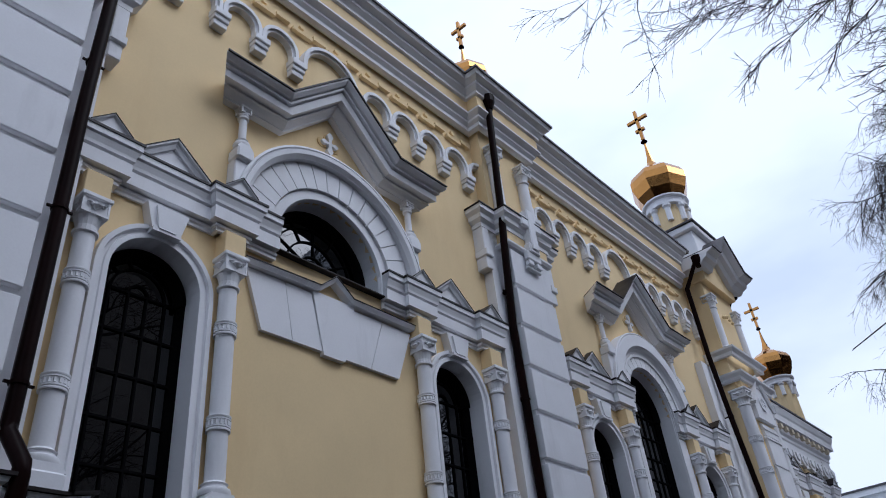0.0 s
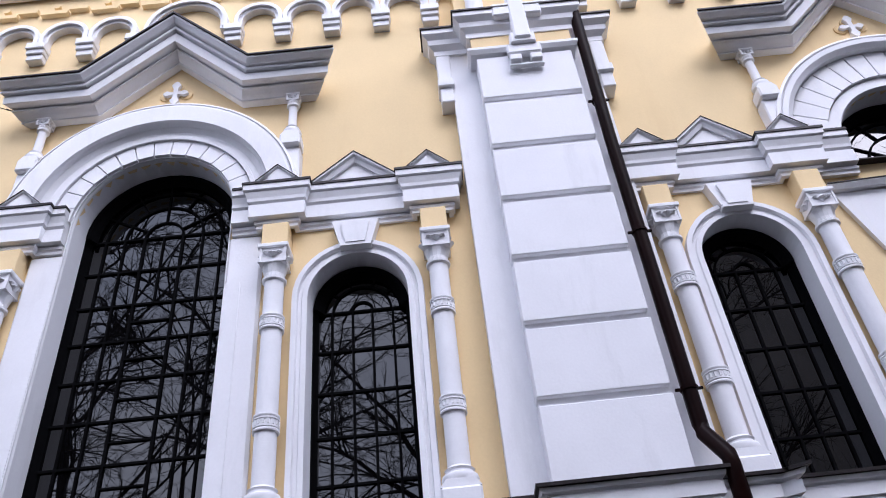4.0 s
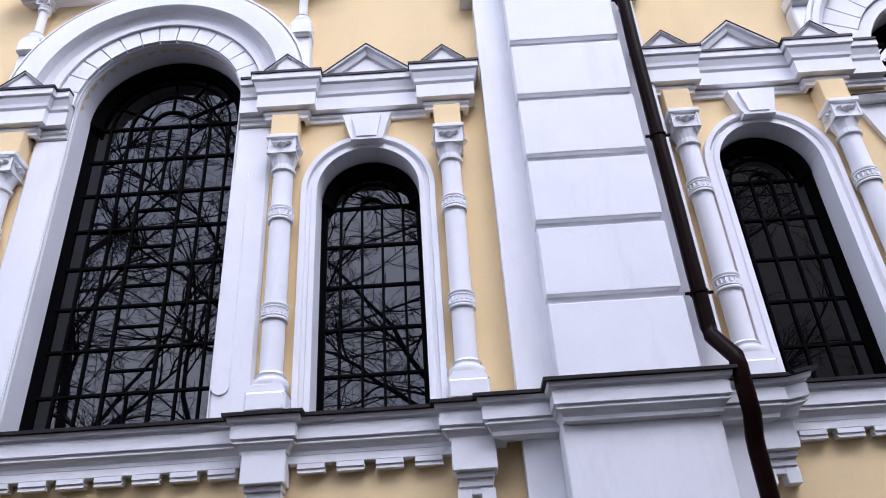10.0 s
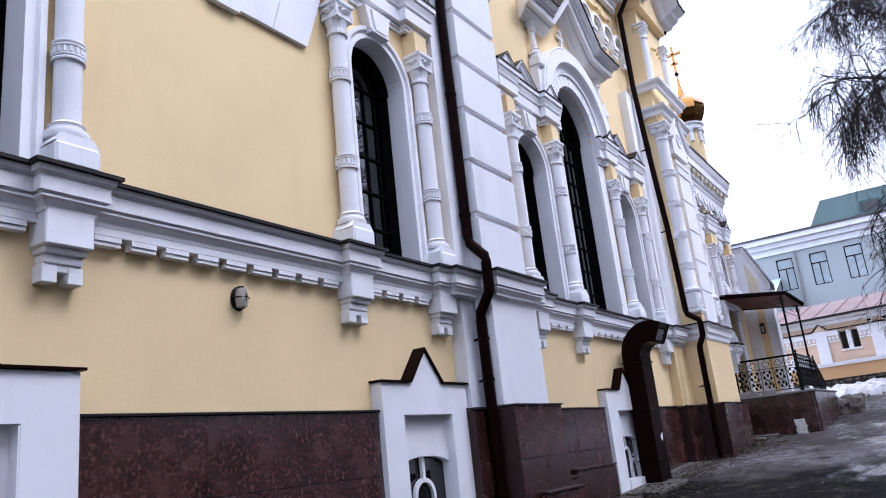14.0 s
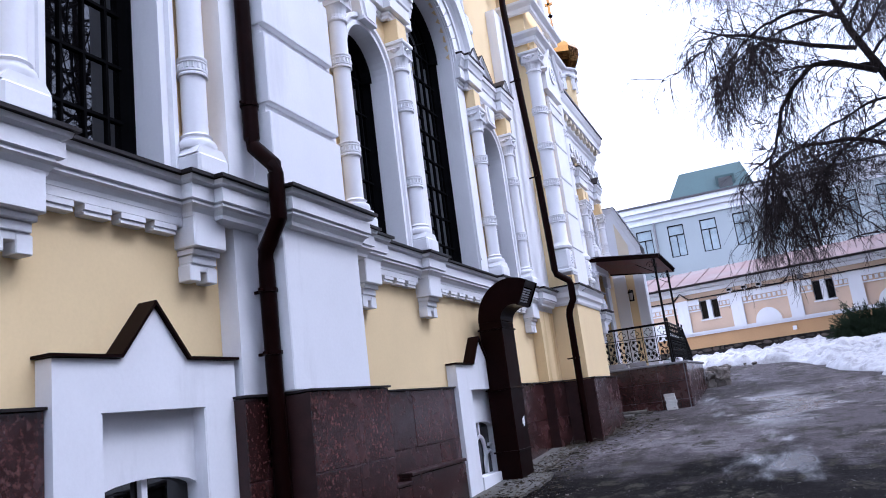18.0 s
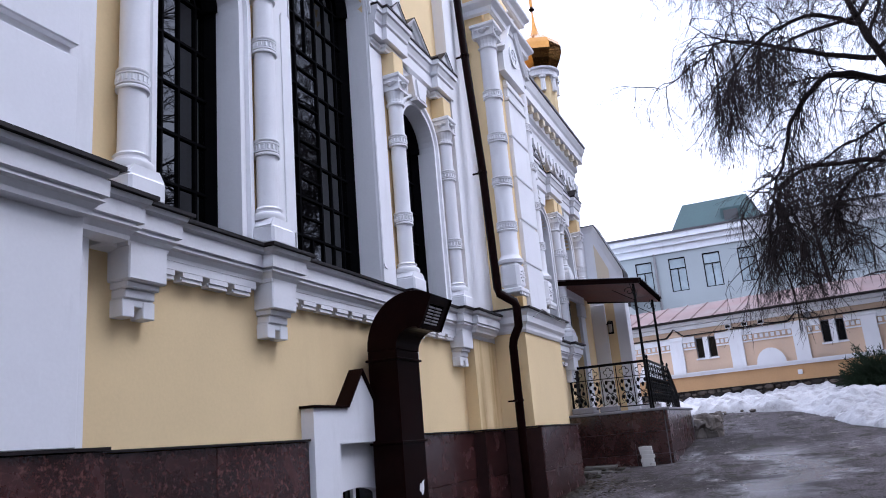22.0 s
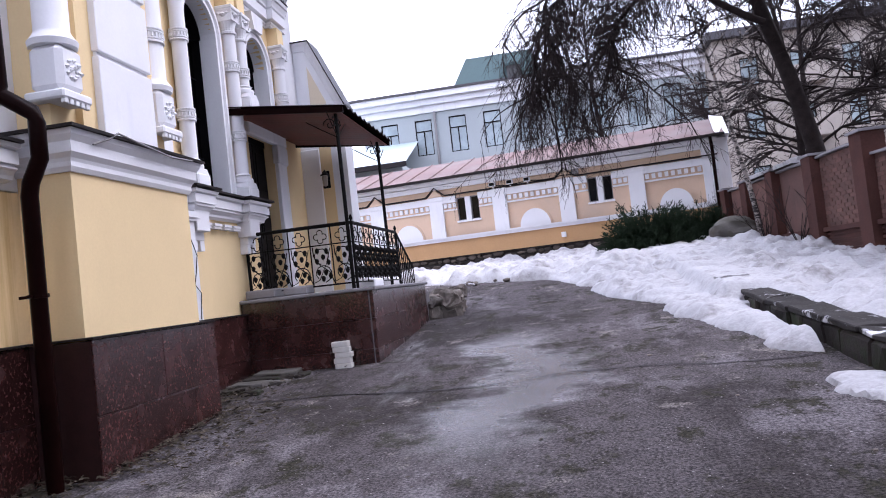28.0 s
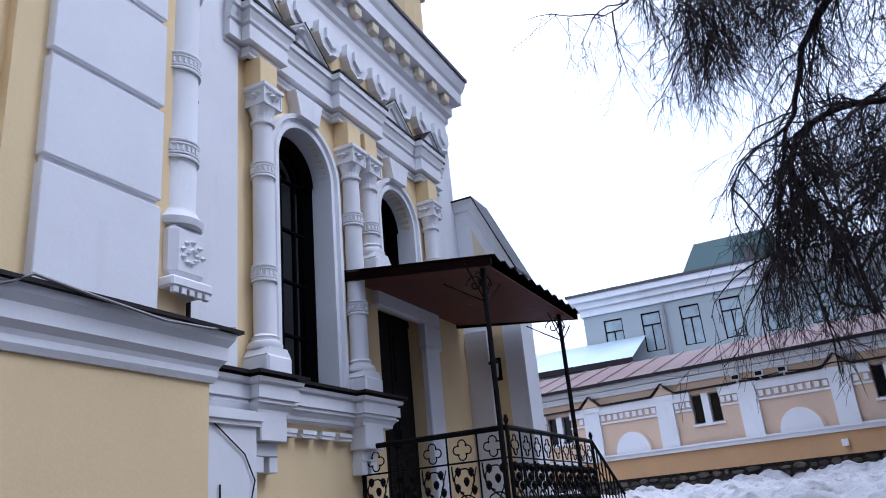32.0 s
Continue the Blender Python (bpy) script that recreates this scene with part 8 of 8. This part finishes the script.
plain_block("wall_neighbour", "plain drab stucco house closing the yard opposite the church", 17.5, 28, -30, 4, -2.5, 10.5, 0)
# tall block out of view, added to darken what the windows mirror
plain_block("wall_unseen_tall", "tall plain drab block out of view, added to darken window reflections", 18.0, 30, 3, 26, -1.0, 26.5, 0)
# block added behind the walker to cut low sky and darken granite reflections
plain_block("wall_unseen_rear", "plain drab block behind the walker, added to cut low sky light", -22, 17, -46, -32, -3.5, 11.5, 1)

# ---- bare trees ----
class Twigs:
    """Collects tapered three-sided twigs into one mesh."""

    def __init__(self):
        self.v, self.f = [], []

    def add(self, pts, r0, r1, sides=3):
        n = len(pts)
        base = len(self.v)
        for i, p in enumerate(pts):
            d = (pts[min(i + 1, n - 1)] - pts[max(i - 1, 0)])
            if d.length < 1e-6:
                d = Vector((0, 0, 1))
            d.normalize()
            u = d.cross(Vector((0, 0, 1)) if abs(d.z) < 0.95 else Vector((0, 1, 0))).normalized()
            w = d.cross(u)
            r = r0 + (r1 - r0) * i / (n - 1)
            for k in range(sides):
                a = 2 * math.pi * k / sides
                self.v.append(p + (u * math.cos(a) + w * math.sin(a)) * r)
        for i in range(n - 1):
            for k in range(sides):
                j = (k + 1) % sides
                self.f.append((base + i * sides + k, base + i * sides + j, base + (i + 1) * sides + j, base + (i + 1) * sides + k))

    def make(self, name, mat, parent, label=""):
        at = PLACE[parent.name]
        me = bpy.data.meshes.new("mesh")
        me.from_pydata([tuple(p - at) for p in self.v], [], self.f)
        me.materials.append(mat)
        me.shade_smooth()
        ob = new(name, me)
        ob.parent = parent
        PLACE[ob.name] = at
        if label:
            ob["label"] = label
        return ob


rng = random.Random(7)


def rv(s):
    return Vector((rng.uniform(-s, s), rng.uniform(-s, s), rng.uniform(-s, s)))


def bend(p, d, length, steps, wander, droop):
    pts = [p.copy()]
    d = d.normalized()
    for i in range(steps):
        d = (d + rv(wander) + Vector((0, 0, -droop))).normalized()
        p = p + d * (length / steps)
        pts.append(p.copy())
    return pts, d


def along(pts, f):
    x = f * (len(pts) - 1)
    i = min(int(x), len(pts) - 2)
    return pts[i].lerp(pts[i + 1], x - i), (pts[i + 1] - pts[i]).normalized()


def twig_spray(tw, p, d, length, droop, n, r=0.006):
    pts, _ = bend(p, d, length, 3, 0.26, droop)
    tw.add(pts, r, r * 0.45)
    for q in range(n):
        c, e = along(pts, rng.uniform(0.2, 0.98))
        sub, _ = bend(c, e + rv(0.75), length * rng.uniform(0.25, 0.55), 2, 0.25, droop * 0.7)
        tw.add(sub, r * 0.65, r * 0.4)


def weeping_tree():
    t = thing("weeping_tree", (5.0, 31.5, 2.4), "large bare weeping tree with dark trunk and hanging twigs", "tree")
    limbs, tw = Twigs(), Twigs()
    trunk = [Vector(p) for p in ((4.65, 31.5, 1.9), (4.42, 31.4, 3.2), (4.22, 31.4, 4.6), (3.85, 31.3, 6.2), (3.3, 31.2, 8.2), (2.5, 31.0, 10.2), (1.7, 30.8, 12.2), (1.1, 30.6, 14.6), (0.8, 30.4, 17.5), (0.6, 30.2, 21.0))]
    limbs.add(trunk, 0.25, 0.04, 10)
    starts = [(0.40, (-1, -0.2, 0.5), 3.4), (0.47, (-0.9, 0.3, 0.5), 3.8), (0.54, (-1, -0.2, 0.4), 4.0), (0.36, (0.7, -0.6, 0.6), 4.0), (0.66, (-1, 0.3, 0.55), 5.0), (0.70, (-1, -0.3, 0.6), 5.0), (0.75, (-1, -0.3, 0.6), 4.8), (0.80, (-1, 0.2, 0.7), 4.6), (0.86, (-1, -0.2, 0.7), 4.2), (0.92, (-0.8, 0.2, 0.8), 3.8), (0.97, (-0.3, 0.0, 1), 3.0),
              (0.46, (1, 0.3, 0.7), 6.0), (0.56, (0.8, 0.5, 0.7), 5.5), (0.66, (1, -0.2, 0.7), 5.0), (0.78, (0.8, 0.2, 0.8), 4.5), (0.88, (0.7, -0.2, 0.8), 4.0), (0.52, (0.3, -1, 0.8), 4.0), (0.62, (-0.2, -1, 0.8), 4.0), (0.72, (0.3, -0.9, 0.8), 4.0), (0.82, (0.2, -0.9, 0.9), 3.6),
              (0.60, (0.6, -0.8, 0.6), 5.0), (0.68, (0.9, -0.5, 0.7), 5.4), (0.74, (-0.4, -0.9, 0.8), 4.4), (0.84, (0.9, -0.6, 0.7), 4.6), (0.90, (0.2, -1, 0.7), 4.0)]

    def clothe(pts, many, f0, fall, long, sprays=9):
        for q in range(many):
            c, g = along(pts, f0 + (1 - f0) * (q + rng.random()) / many)
            sub, _ = bend(c, g * 0.7 + rv(0.9) + Vector((0, 0, 0.05)), rng.uniform(0.7, 1.9), 7, 0.28, 0.17)
            limbs.add(sub, 0.019, 0.007, 4)
            for w in range(sprays):
                c2, g2 = along(sub, rng.uniform(0.08, 1.0))
                twig_spray(tw, c2, g2 * 0.4 + rv(0.9) + Vector((0, 0, -fall)), rng.uniform(0.3, long), 0.22, 5, 0.0074)

    def great_limb(ctrl, r0, r1, many, fall, long):
        """A heavy limb drawn smoothly through a few turning points."""
        ctrl = [Vector((x, 30.5 + o, z)) for x, o, z in ctrl]
        pts = []
        for i in range(len(ctrl) - 1):
            p0, p1, p2, p3 = ctrl[max(0, i - 1)], ctrl[i], ctrl[i + 1], ctrl[min(len(ctrl) - 1, i + 2)]
            for k in range(4):
                u = k / 4
                pts.append(0.5 * (2 * p1 + (p2 - p0) * u + (2 * p0 - 5 * p1 + 4 * p2 - p3) * u * u + (3 * p1 - p0 - 3 * p2 + p3) * u ** 3) + rv(0.035))
        pts.append(ctrl[-1])
        limbs.add(pts, r0, r1, 7)
        fall, long = fall * 0.65, long * 0.8
        clothe(pts, many * 2 // 3, 0.22, fall, long)
        for q in range(6):
            c, g = along(pts, rng.uniform(0.3, 0.95))
            side, _ = bend(c, g + rv(0.8), rng.uniform(1.2, 2.4), 9, 0.24, 0.12)
            limbs.add(side, 0.032, 0.009, 5)
            clothe(side, 6, 0.10, fall, long)
    great_limb(((3.35, 0.3, 7.3), (1.6, 0.0, 8.35), (0.0, -0.2, 8.6), (-0.9, -0.3, 8.5), (-1.35, -0.3, 8.1), (-1.65, -0.3, 6.9)), 0.085, 0.02, 26, 0.8, 1.5)
    great_limb(((2.15, 0.2, 10.6), (0.7, -0.1, 11.2), (-0.15, -0.2, 10.75), (-0.75, -0.2, 10.0), (-1.1, -0.2, 9.0), (-1.55, -0.3, 8.0), (-1.85, -0.3, 6.8)), 0.10, 0.02, 34, 0.8, 1.6)
    great_limb(((1.75, 0.2, 11.5), (0.1, 0.2, 12.2), (-1.4, 0.1, 12.9), (-2.3, -0.1, 13.0), (-2.8, -0.1, 12.3)), 0.085, 0.015, 32, 0.7, 1.7)
    great_limb(((1.5, 0.1, 12.6), (0.5, -0.4, 12.95), (-0.7, -0.5, 12.8), (-1.7, -0.6, 12.1), (-2.3, -0.6, 10.9)), 0.075, 0.015, 30, 0.8, 1.7)
    great_limb(((2.75, 0.2, 9.2), (1.4, 0.5, 8.8), (0.8, 0.6, 8.45), (0.2, 0.6, 7.9), (-0.1, 0.5, 7.2), (-0.2, 0.5, 6.4)), 0.07, 0.016, 22, 0.7, 1.3)
    for f, d, ln in starts:
        p, _ = along(trunk, (f * 8 + 1) / 9)
        pts, e = bend(p, Vector(d) + rv(0.22), ln * rng.uniform(0.85, 1.08), 11, 0.24, 0.070)
        limbs.add(pts, 0.060, 0.014, 6)
        clothe(pts, 26, 0.12, 0.40, 1.5, 12)
    limbs.make("trunk", bark, t)
    ob = tw.make("crown", twig_mat, t, "tangle of thin hanging bare twigs")
    tagged(ob, kind="stuff")


def aimed_tree(at, height, r, tips, name, label, seed, n_sub, n_twig, fine, buds, first, droop):
    """A bare tree whose limbs reach out towards given tips."""
    rng.seed(seed)
    t = thing(name, at, label, "tree")
    limbs, tw = Twigs(), Twigs()
    short = 0.55 if buds else 1.0
    A = Vector(at)
    trunk, _ = bend(A - Vector((0, 0, 0.3)), Vector((0, 0, 1)), height, 10, 0.03, 0)
    limbs.add(trunk, r, r * 0.25, 9)
    for tip in tips:
        tip = Vector(tip)
        f = min(0.97, max(first, (tip.z - 0.35 * (Vector((tip.x, tip.y, 0)) - Vector((A.x, A.y, 0))).length - A.z) / height))
        c, _ = along(trunk, f)
        ln = (tip - c).length
        mid = c.lerp(tip, 0.5) + Vector((0, 0, 0.16 * ln)) + rv(0.06 * ln)
        pts = []
        for q in range(11):
            u = q / 10
            pts.append(c * (1 - u) ** 2 + mid * 2 * u * (1 - u) + tip * u * u + rv(0.018 * ln) * (0 if q in (0, 10) else 1))
        limbs.add(pts, r * 0.10, max(0.003, r * 0.02), 6)
        for q in range(n_sub):
            c2, g2 = along(pts, 0.42 + 0.58 * (q + rng.random()) / n_sub)
            sub, _ = bend(c2, g2 + rv(0.75), short * ln * rng.uniform(0.07, 0.20), 6, 0.22, droop)
            tw.add(sub, fine * 1.4, fine * 0.7, 4)
            for k in range(n_twig):
                c3, g3 = along(sub, rng.uniform(0.1, 1.0))
                s3, _ = bend(c3, g3 + rv(0.75), short * ln * rng.uniform(0.03, 0.10), 4, 0.22, droop)
                tw.add(s3, fine, fine * 0.5, 3)
                for w in range(3):
                    c4, g4 = along(s3, rng.uniform(0.2, 1.0))
                    s4, _ = bend(c4, g4 + rv(0.8), short * ln * rng.uniform(0.016, 0.045), 2, 0.2, droop)
                    tw.add(s4, fine * 0.7, fine * 0.45, 3)
                    if buds:
                        e, g5 = s4[-1], (s4[-1] - s4[-2]).normalized()
                        tw.add([e - g5 * 0.006, e + g5 * 0.003, e + g5 * 0.013], 0.0048, 0.0015, 4)
    limbs.make("trunk", bark, t)
    ob = tw.make("crown", twig_mat, t)
    tagged(ob, kind="stuff")
    return t


def plain_tree(at, height, lean, r, spread, name, label, seed, density=1.0, mat=None, start=0.25, n_limbs=16, fine=0.006, droop=0.02, thick=1.0):
    rng.seed(seed)
    t = thing(name, at, label, "tree")
    limbs, tw = Twigs(), Twigs()
    p = Vector(at) - Vector((0, 0, 0.3))
    trunk, _ = bend(p, Vector((lean[0], lean[1], 1)), height, 12, 0.05, 0)
    limbs.add(trunk, r, r * 0.15, 8)
    for q in range(n_limbs):
        f = start + (0.97 - start) * (q + rng.random()) / n_limbs
        c, g = along(trunk, f)
        a = rng.uniform(0, 2 * math.pi)
        ln = spread * (1.15 - 0.7 * f) * rng.uniform(0.8, 1.2)
        pts, _ = bend(c, Vector((math.cos(a), math.sin(a), 0.75)), ln, 9, 0.26, droop)
        limbs.add(pts, r * 0.42 * (1.1 - f * 0.7), r * 0.06, 5)
        for k in range(int(9 * density)):
            c2, g2 = along(pts, rng.uniform(0.2, 1.0))
            sub, _ = bend(c2, g2 + rv(0.8), ln * rng.uniform(0.18, 0.42), 5, 0.22, droop)
            limbs.add(sub, 0.022 * thick, 0.008 * thick, 4)
            for w in range(int(6 * density)):
                c3, g3 = along(sub, rng.uniform(0.1, 1.0))
                twig_spray(tw, c3, g3 + rv(0.8), ln * rng.uniform(0.08, 0.22), droop, 3, fine)
    limbs.make("trunk", mat or bark, t)
    ob = tw.make("crown", twig_mat, t)
    tagged(ob, kind="stuff")
    return t


weeping_tree()
plain_tree((3.12, 32.3, 2.2), 9.0, (-0.06, 0.0), 0.075, 2.2, "birch_tree", "slender leaning birch with pale bark by the fence", 3, 0.9, birch, 0.38, 14)
plain_tree((6.6, 40.0, 2.6), 12.0, (0.02, 0.0), 0.16, 4.0, "garden_tree", "bare dark tree behind the brick fence", 11, 1.45, None, 0.2, 18, 0.014, 0.02, 2.0)
plain_tree((10.0, 37.0, 2.6), 13.0, (-0.03, 0.0), 0.18, 4.5, "garden_tree", "bare dark tree behind the brick fence", 12, 1.45, None, 0.2, 18, 0.013, 0.02, 2.0)
plain_tree((0.6, 44.0, 2.6), 11.0, (0.0, 0.0), 0.14, 3.5, "garden_tree", "bare dark tree behind the peach building", 13, 0.8, None, 0.25, 14, 0.012, 0.02, 1.6)
plain_tree((9.0, 47.0, 2.6), 15.0, (0.02, 0.0), 0.18, 5.0, "garden_tree", "bare dark tree behind the brick fence", 14, 1.45, None, 0.2, 18, 0.015, 0.02, 2.0)
plain_tree((13.5, 43.0, 2.5), 16.0, (-0.02, 0.0), 0.20, 5.5, "garden_tree", "bare dark tree behind the brick fence", 15, 1.0, None, 0.2, 18, 0.015, 0.02, 2.0)
plain_tree((17.0, 50.0, 2.6), 16.0, (0.0, 0.0), 0.20, 6.0, "garden_tree", "bare dark tree behind the brick fence", 16, 1.0, None, 0.2, 18, 0.016, 0.02, 2.0)
plain_tree((6.9, 29.5, 2.0), 13.0, (0.05, 0.0), 0.15, 4.5, "garden_tree", "bare dark tree behind the brick fence", 17, 1.0, None, 0.2, 16, 0.009, 0.02, 1.4)
aimed_tree((5.2, 13.4, 0.75), 19.0, 0.30, [(-4.2, 12.0, 16.2), (-3.2, 11.4, 14.6), (-2.6, 12.6, 14.0), (-2.0, 11.8, 13.6), (-1.5, 12.6, 12.4), (-0.9, 11.6, 12.6), (-0.4, 12.2, 11.4), (-0.2, 11.8, 12.0), (0.1, 12.4, 10.2), (0.4, 12.2, 11.2), (0.3, 11.6, 9.8), (0.7, 12.0, 10.6), (0.2, 12.2, 8.8), (-2.2, 13.4, 15.4), (-1.0, 13.0, 14.0), (4.0, 8.0, 13.0), (7.5, 10.0, 14.0), (7.5, 16.0, 14.0)],
           "yard_tree", "tall bare tree whose thin twigs reach over the yard", 21, 15, 5, 0.0072, False, 0.66, 0.03)
# first two stand out of view, added to keep bright sky out of the panes
for (x, y), sd in (((9.5, 23.5), 28), ((6.8, 19.0), 29), ((5.0, -15.0), 22), ((6.2, -10.0), 23), ((4.6, -5.5), 24), ((6.0, -0.5), 25), ((8.0, 4.0), 26), ((10.5, 9.0), 27)):
    plain_tree((x, y, ground_z(y)), 21.0, (0.0, 0.0), 0.24, 7.5, "yard_tree", "tall bare dark tree standing across the yard", sd, 1.2, None, 0.20, 24, 0.011, 0.03, 1.4)
aimed_tree((-0.55, -4.7, ground_z(-4.7)), 6.2, 0.13, [(-1.55, -2.34, 4.52), (-1.7, -2.14, 4.75), (-1.85, -2.48, 4.57), (-1.55, -1.72, 4.14), (-1.7, -2.03, 4.02), (-1.85, -1.95, 4.26), (-1.55, -1.63, 3.61), (-1.7, -1.66, 3.78), (-1.85, -1.87, 3.76), (-1.55, -1.43, 3.31), (-1.7, -1.61, 4.14), (-1.55, -2.25, 4.01), (-1.7, -2.28, 3.92), (-1.85, -1.26, 3.99), (-1.55, -1.05, 2.72), (-1.85, -1.55, 2.6), (-1.55, -1.97, 3.29), (0.9, -5.5, 4.6), (-0.2, -6.8, 4.9), (1.0, -4.4, 5.2)],
           "budding_tree", "bare tree with knobbly budding twigs close to the church wall", 5, 9, 4, 0.0036, True, 0.38, 0.0)


# ---- juniper bush and dry shrubs ----
def juniper(at, rx, ry, h, n, seed):
    rng.seed(seed)
    t = thing("juniper_bush", at, "dark green spreading juniper bush in the snow", "bush")
    tw = Twigs()
    A = Vector(at)
    for q in range(n):
        a = rng.uniform(0, 2 * math.pi)
        el = rng.uniform(0.05, 1.0)
        ln = rng.uniform(0.6, 1.0)
        tip = Vector((math.cos(a) * rx * (1 - 0.5 * el), math.sin(a) * ry * (1 - 0.5 * el), h * (0.25 + 0.75 * el))) * ln
        pts = [A + tip * f + rv(0.05) + Vector((0, 0, -0.10 * f * f)) for f in (0.1, 0.45, 0.75, 1.0)]
        tw.add(pts, 0.012, 0.004)
        for k in range(16):
            c, g = along(pts, rng.uniform(0.35, 1.0))
            tw.add([c, c + (g * 0.6 + rv(0.9)).normalized() * rng.uniform(0.06, 0.16)], 0.014, 0.004)
    ob = tw.make("foliage", needle, t)
    tagged(ob, kind="stuff")


juniper((0.75, 34.2, 2.35), 1.75, 1.0, 1.70, 900, 31)
juniper((2.1, 34.5, 2.40), 1.0, 0.8, 1.45, 420, 32)


def dry_shrub(at, h, n, seed):
    rng.seed(seed)
    t = thing("dry_shrub", at, "leafless brown shrub in front of the brick fence", "shrub", "dry shrubs")
    tw = Twigs()
    for q in range(n):
        pts, _ = bend(Vector(at), Vector((rng.uniform(-0.6, 0.6), rng.uniform(-0.6, 0.6), 1)), h * rng.uniform(0.6, 1.0), 5, 0.14, 0.0)
        tw.add(pts, 0.012, 0.004)
        for k in range(5):
            c, g = along(pts, rng.uniform(0.3, 1))
            s, _ = bend(c, g + rv(0.6), h * rng.uniform(0.12, 0.3), 3, 0.2, 0)
            tw.add(s, 0.006, 0.003)
    ob = tw.make("stem_tangle", twig_mat, t)
    tagged(ob, kind="stuff")


dry_shrub((2.6, 34.6, 2.4), 1.6, 16, 41)
dry_shrub((3.3, 30.2, 2.2), 1.9, 9, 42)
dry_shrub((3.1, 32.0, 2.3), 1.7, 10, 43)

# ---- loose cables on the tower pier ----
def cable(pts, r, label, mat):
    bm = bmesh.new()
    tube(bm, pts, r, 5)
    ob = part("loose_cable", bm, mat)
    tagged(ob, label, "cable", "loose cables")


cable([(TX + 0.11, 18.8, 3.80), (TX + 0.15, 19.0, 3.88), (TX + 0.165, 19.1, 3.94), (TX + 0.17, 19.5, 3.90), (TX + 0.17, 20.0, 3.86), (TX + 0.17, 20.4, 3.88), (TX + 0.10, 20.72, 3.95)], 0.010, "grey cable lying along the cornice flashing", cable_mat)
cable([(STRIP + 0.016, 21.15, 3.40), (STRIP + 0.016, 21.5, 3.18), (STRIP + 0.016, 21.62, 2.98), (STRIP + 0.016, 21.55, 2.75), (STRIP + 0.016, 21.50, 2.62), (STRIP + 0.016, 21.64, 2.52), (STRIP + 0.016, 21.58, 2.20)], 0.006, "black cable hanging down the white corner strip", iron)
cable([(STRIP + 0.016, 21.22, 2.95), (STRIP + 0.016, 21.24, 2.2)], 0.007, "black cable hanging down the white corner strip", iron)

# ---- litter on the yard ----
rng.seed(77)
lt = thing("ground_litter", (-4.5, 19, 1.05), "scattered small stones, ice bits and dead leaves on asphalt", "litter")
bm = bmesh.new()
bmesh.ops.create_icosphere(bm, subdivisions=1, radius=0.5)
for v in bm.verts:
    v.co.z *= 0.45
lit_me = mesh_of(bm, rubble)
for q in range(130):
    y = rng.uniform(13.5, 29)
    x = rng.uniform(-5.5, 0.3) if q % 3 else rng.uniform(-5.6, -4.6)
    s = rng.uniform(0.015, 0.05)
    ob = share("pebble", lit_me, lt, (x, y, ground_z(y) + 0.005))
    ob.scale = (s * rng.uniform(0.7, 1.6), s, s)
    ob.rotation_euler = (0, 0, rng.uniform(0, 3))

# ---- leaf litter at the foot of the wall ----
rng.seed(91)
vs, fs_ = [], []
for q in range(5200):
    y = rng.uniform(12.5, 23.1)
    foot = -5.55 if 18.5 < y < 20.8 else -6.12
    x = foot + abs(rng.gauss(0, 0.42)) + 0.03
    if x > -4.2:
        continue
    a, s_ = rng.uniform(0, 6.28), rng.uniform(0.012, 0.045)
    z = ground_z(y) + rng.uniform(0.02, 0.05)
    i = len(vs)
    for k, rr in ((0, 1.0), (1, 0.45), (2, 1.0), (3, 0.45)):
        b = a + k * 1.5708
        vs.append((x + s_ * rr * math.cos(b), y + s_ * rr * math.sin(b), z + rng.uniform(-0.006, 0.012)))
    fs_.append((i, i + 1, i + 2, i + 3))
me = bpy.data.meshes.new("mesh")
me.from_pydata(vs, [], fs_)
me.materials.append(leaf_dirt)
ob = new("leaf_litter", me)
tagged(ob, "dark rotting leaves and moss along the foot of the wall", "leaf litter", kind="stuff")

# ---- dirty clods on the edge of the snow ----
rng.seed(57)
cl = thing("dirt_heap", (-3.6, 32.0, ground_z(32.0)), "low heap of dirty clods on the edge of the snow", "heap")
for q in range(16):
    bm = bmesh.new()
    bmesh.ops.create_icosphere(bm, subdivisions=2, radius=rng.uniform(0.03, 0.085))
    x, y = rng.gauss(-3.6, 0.7), rng.gauss(32.0, 0.18)
    sh = rng.uniform(0, 50)
    for v in bm.verts:
        v.co *= 1 + 0.45 * noise.noise(v.co * 9 + Vector((sh, 0, 0)))
        v.co.z *= 0.7
        v.co += Vector((x, y, ground_z(y) + 0.04))
    part("clod", bm, rubble if q % 3 else snow_mat, cl)
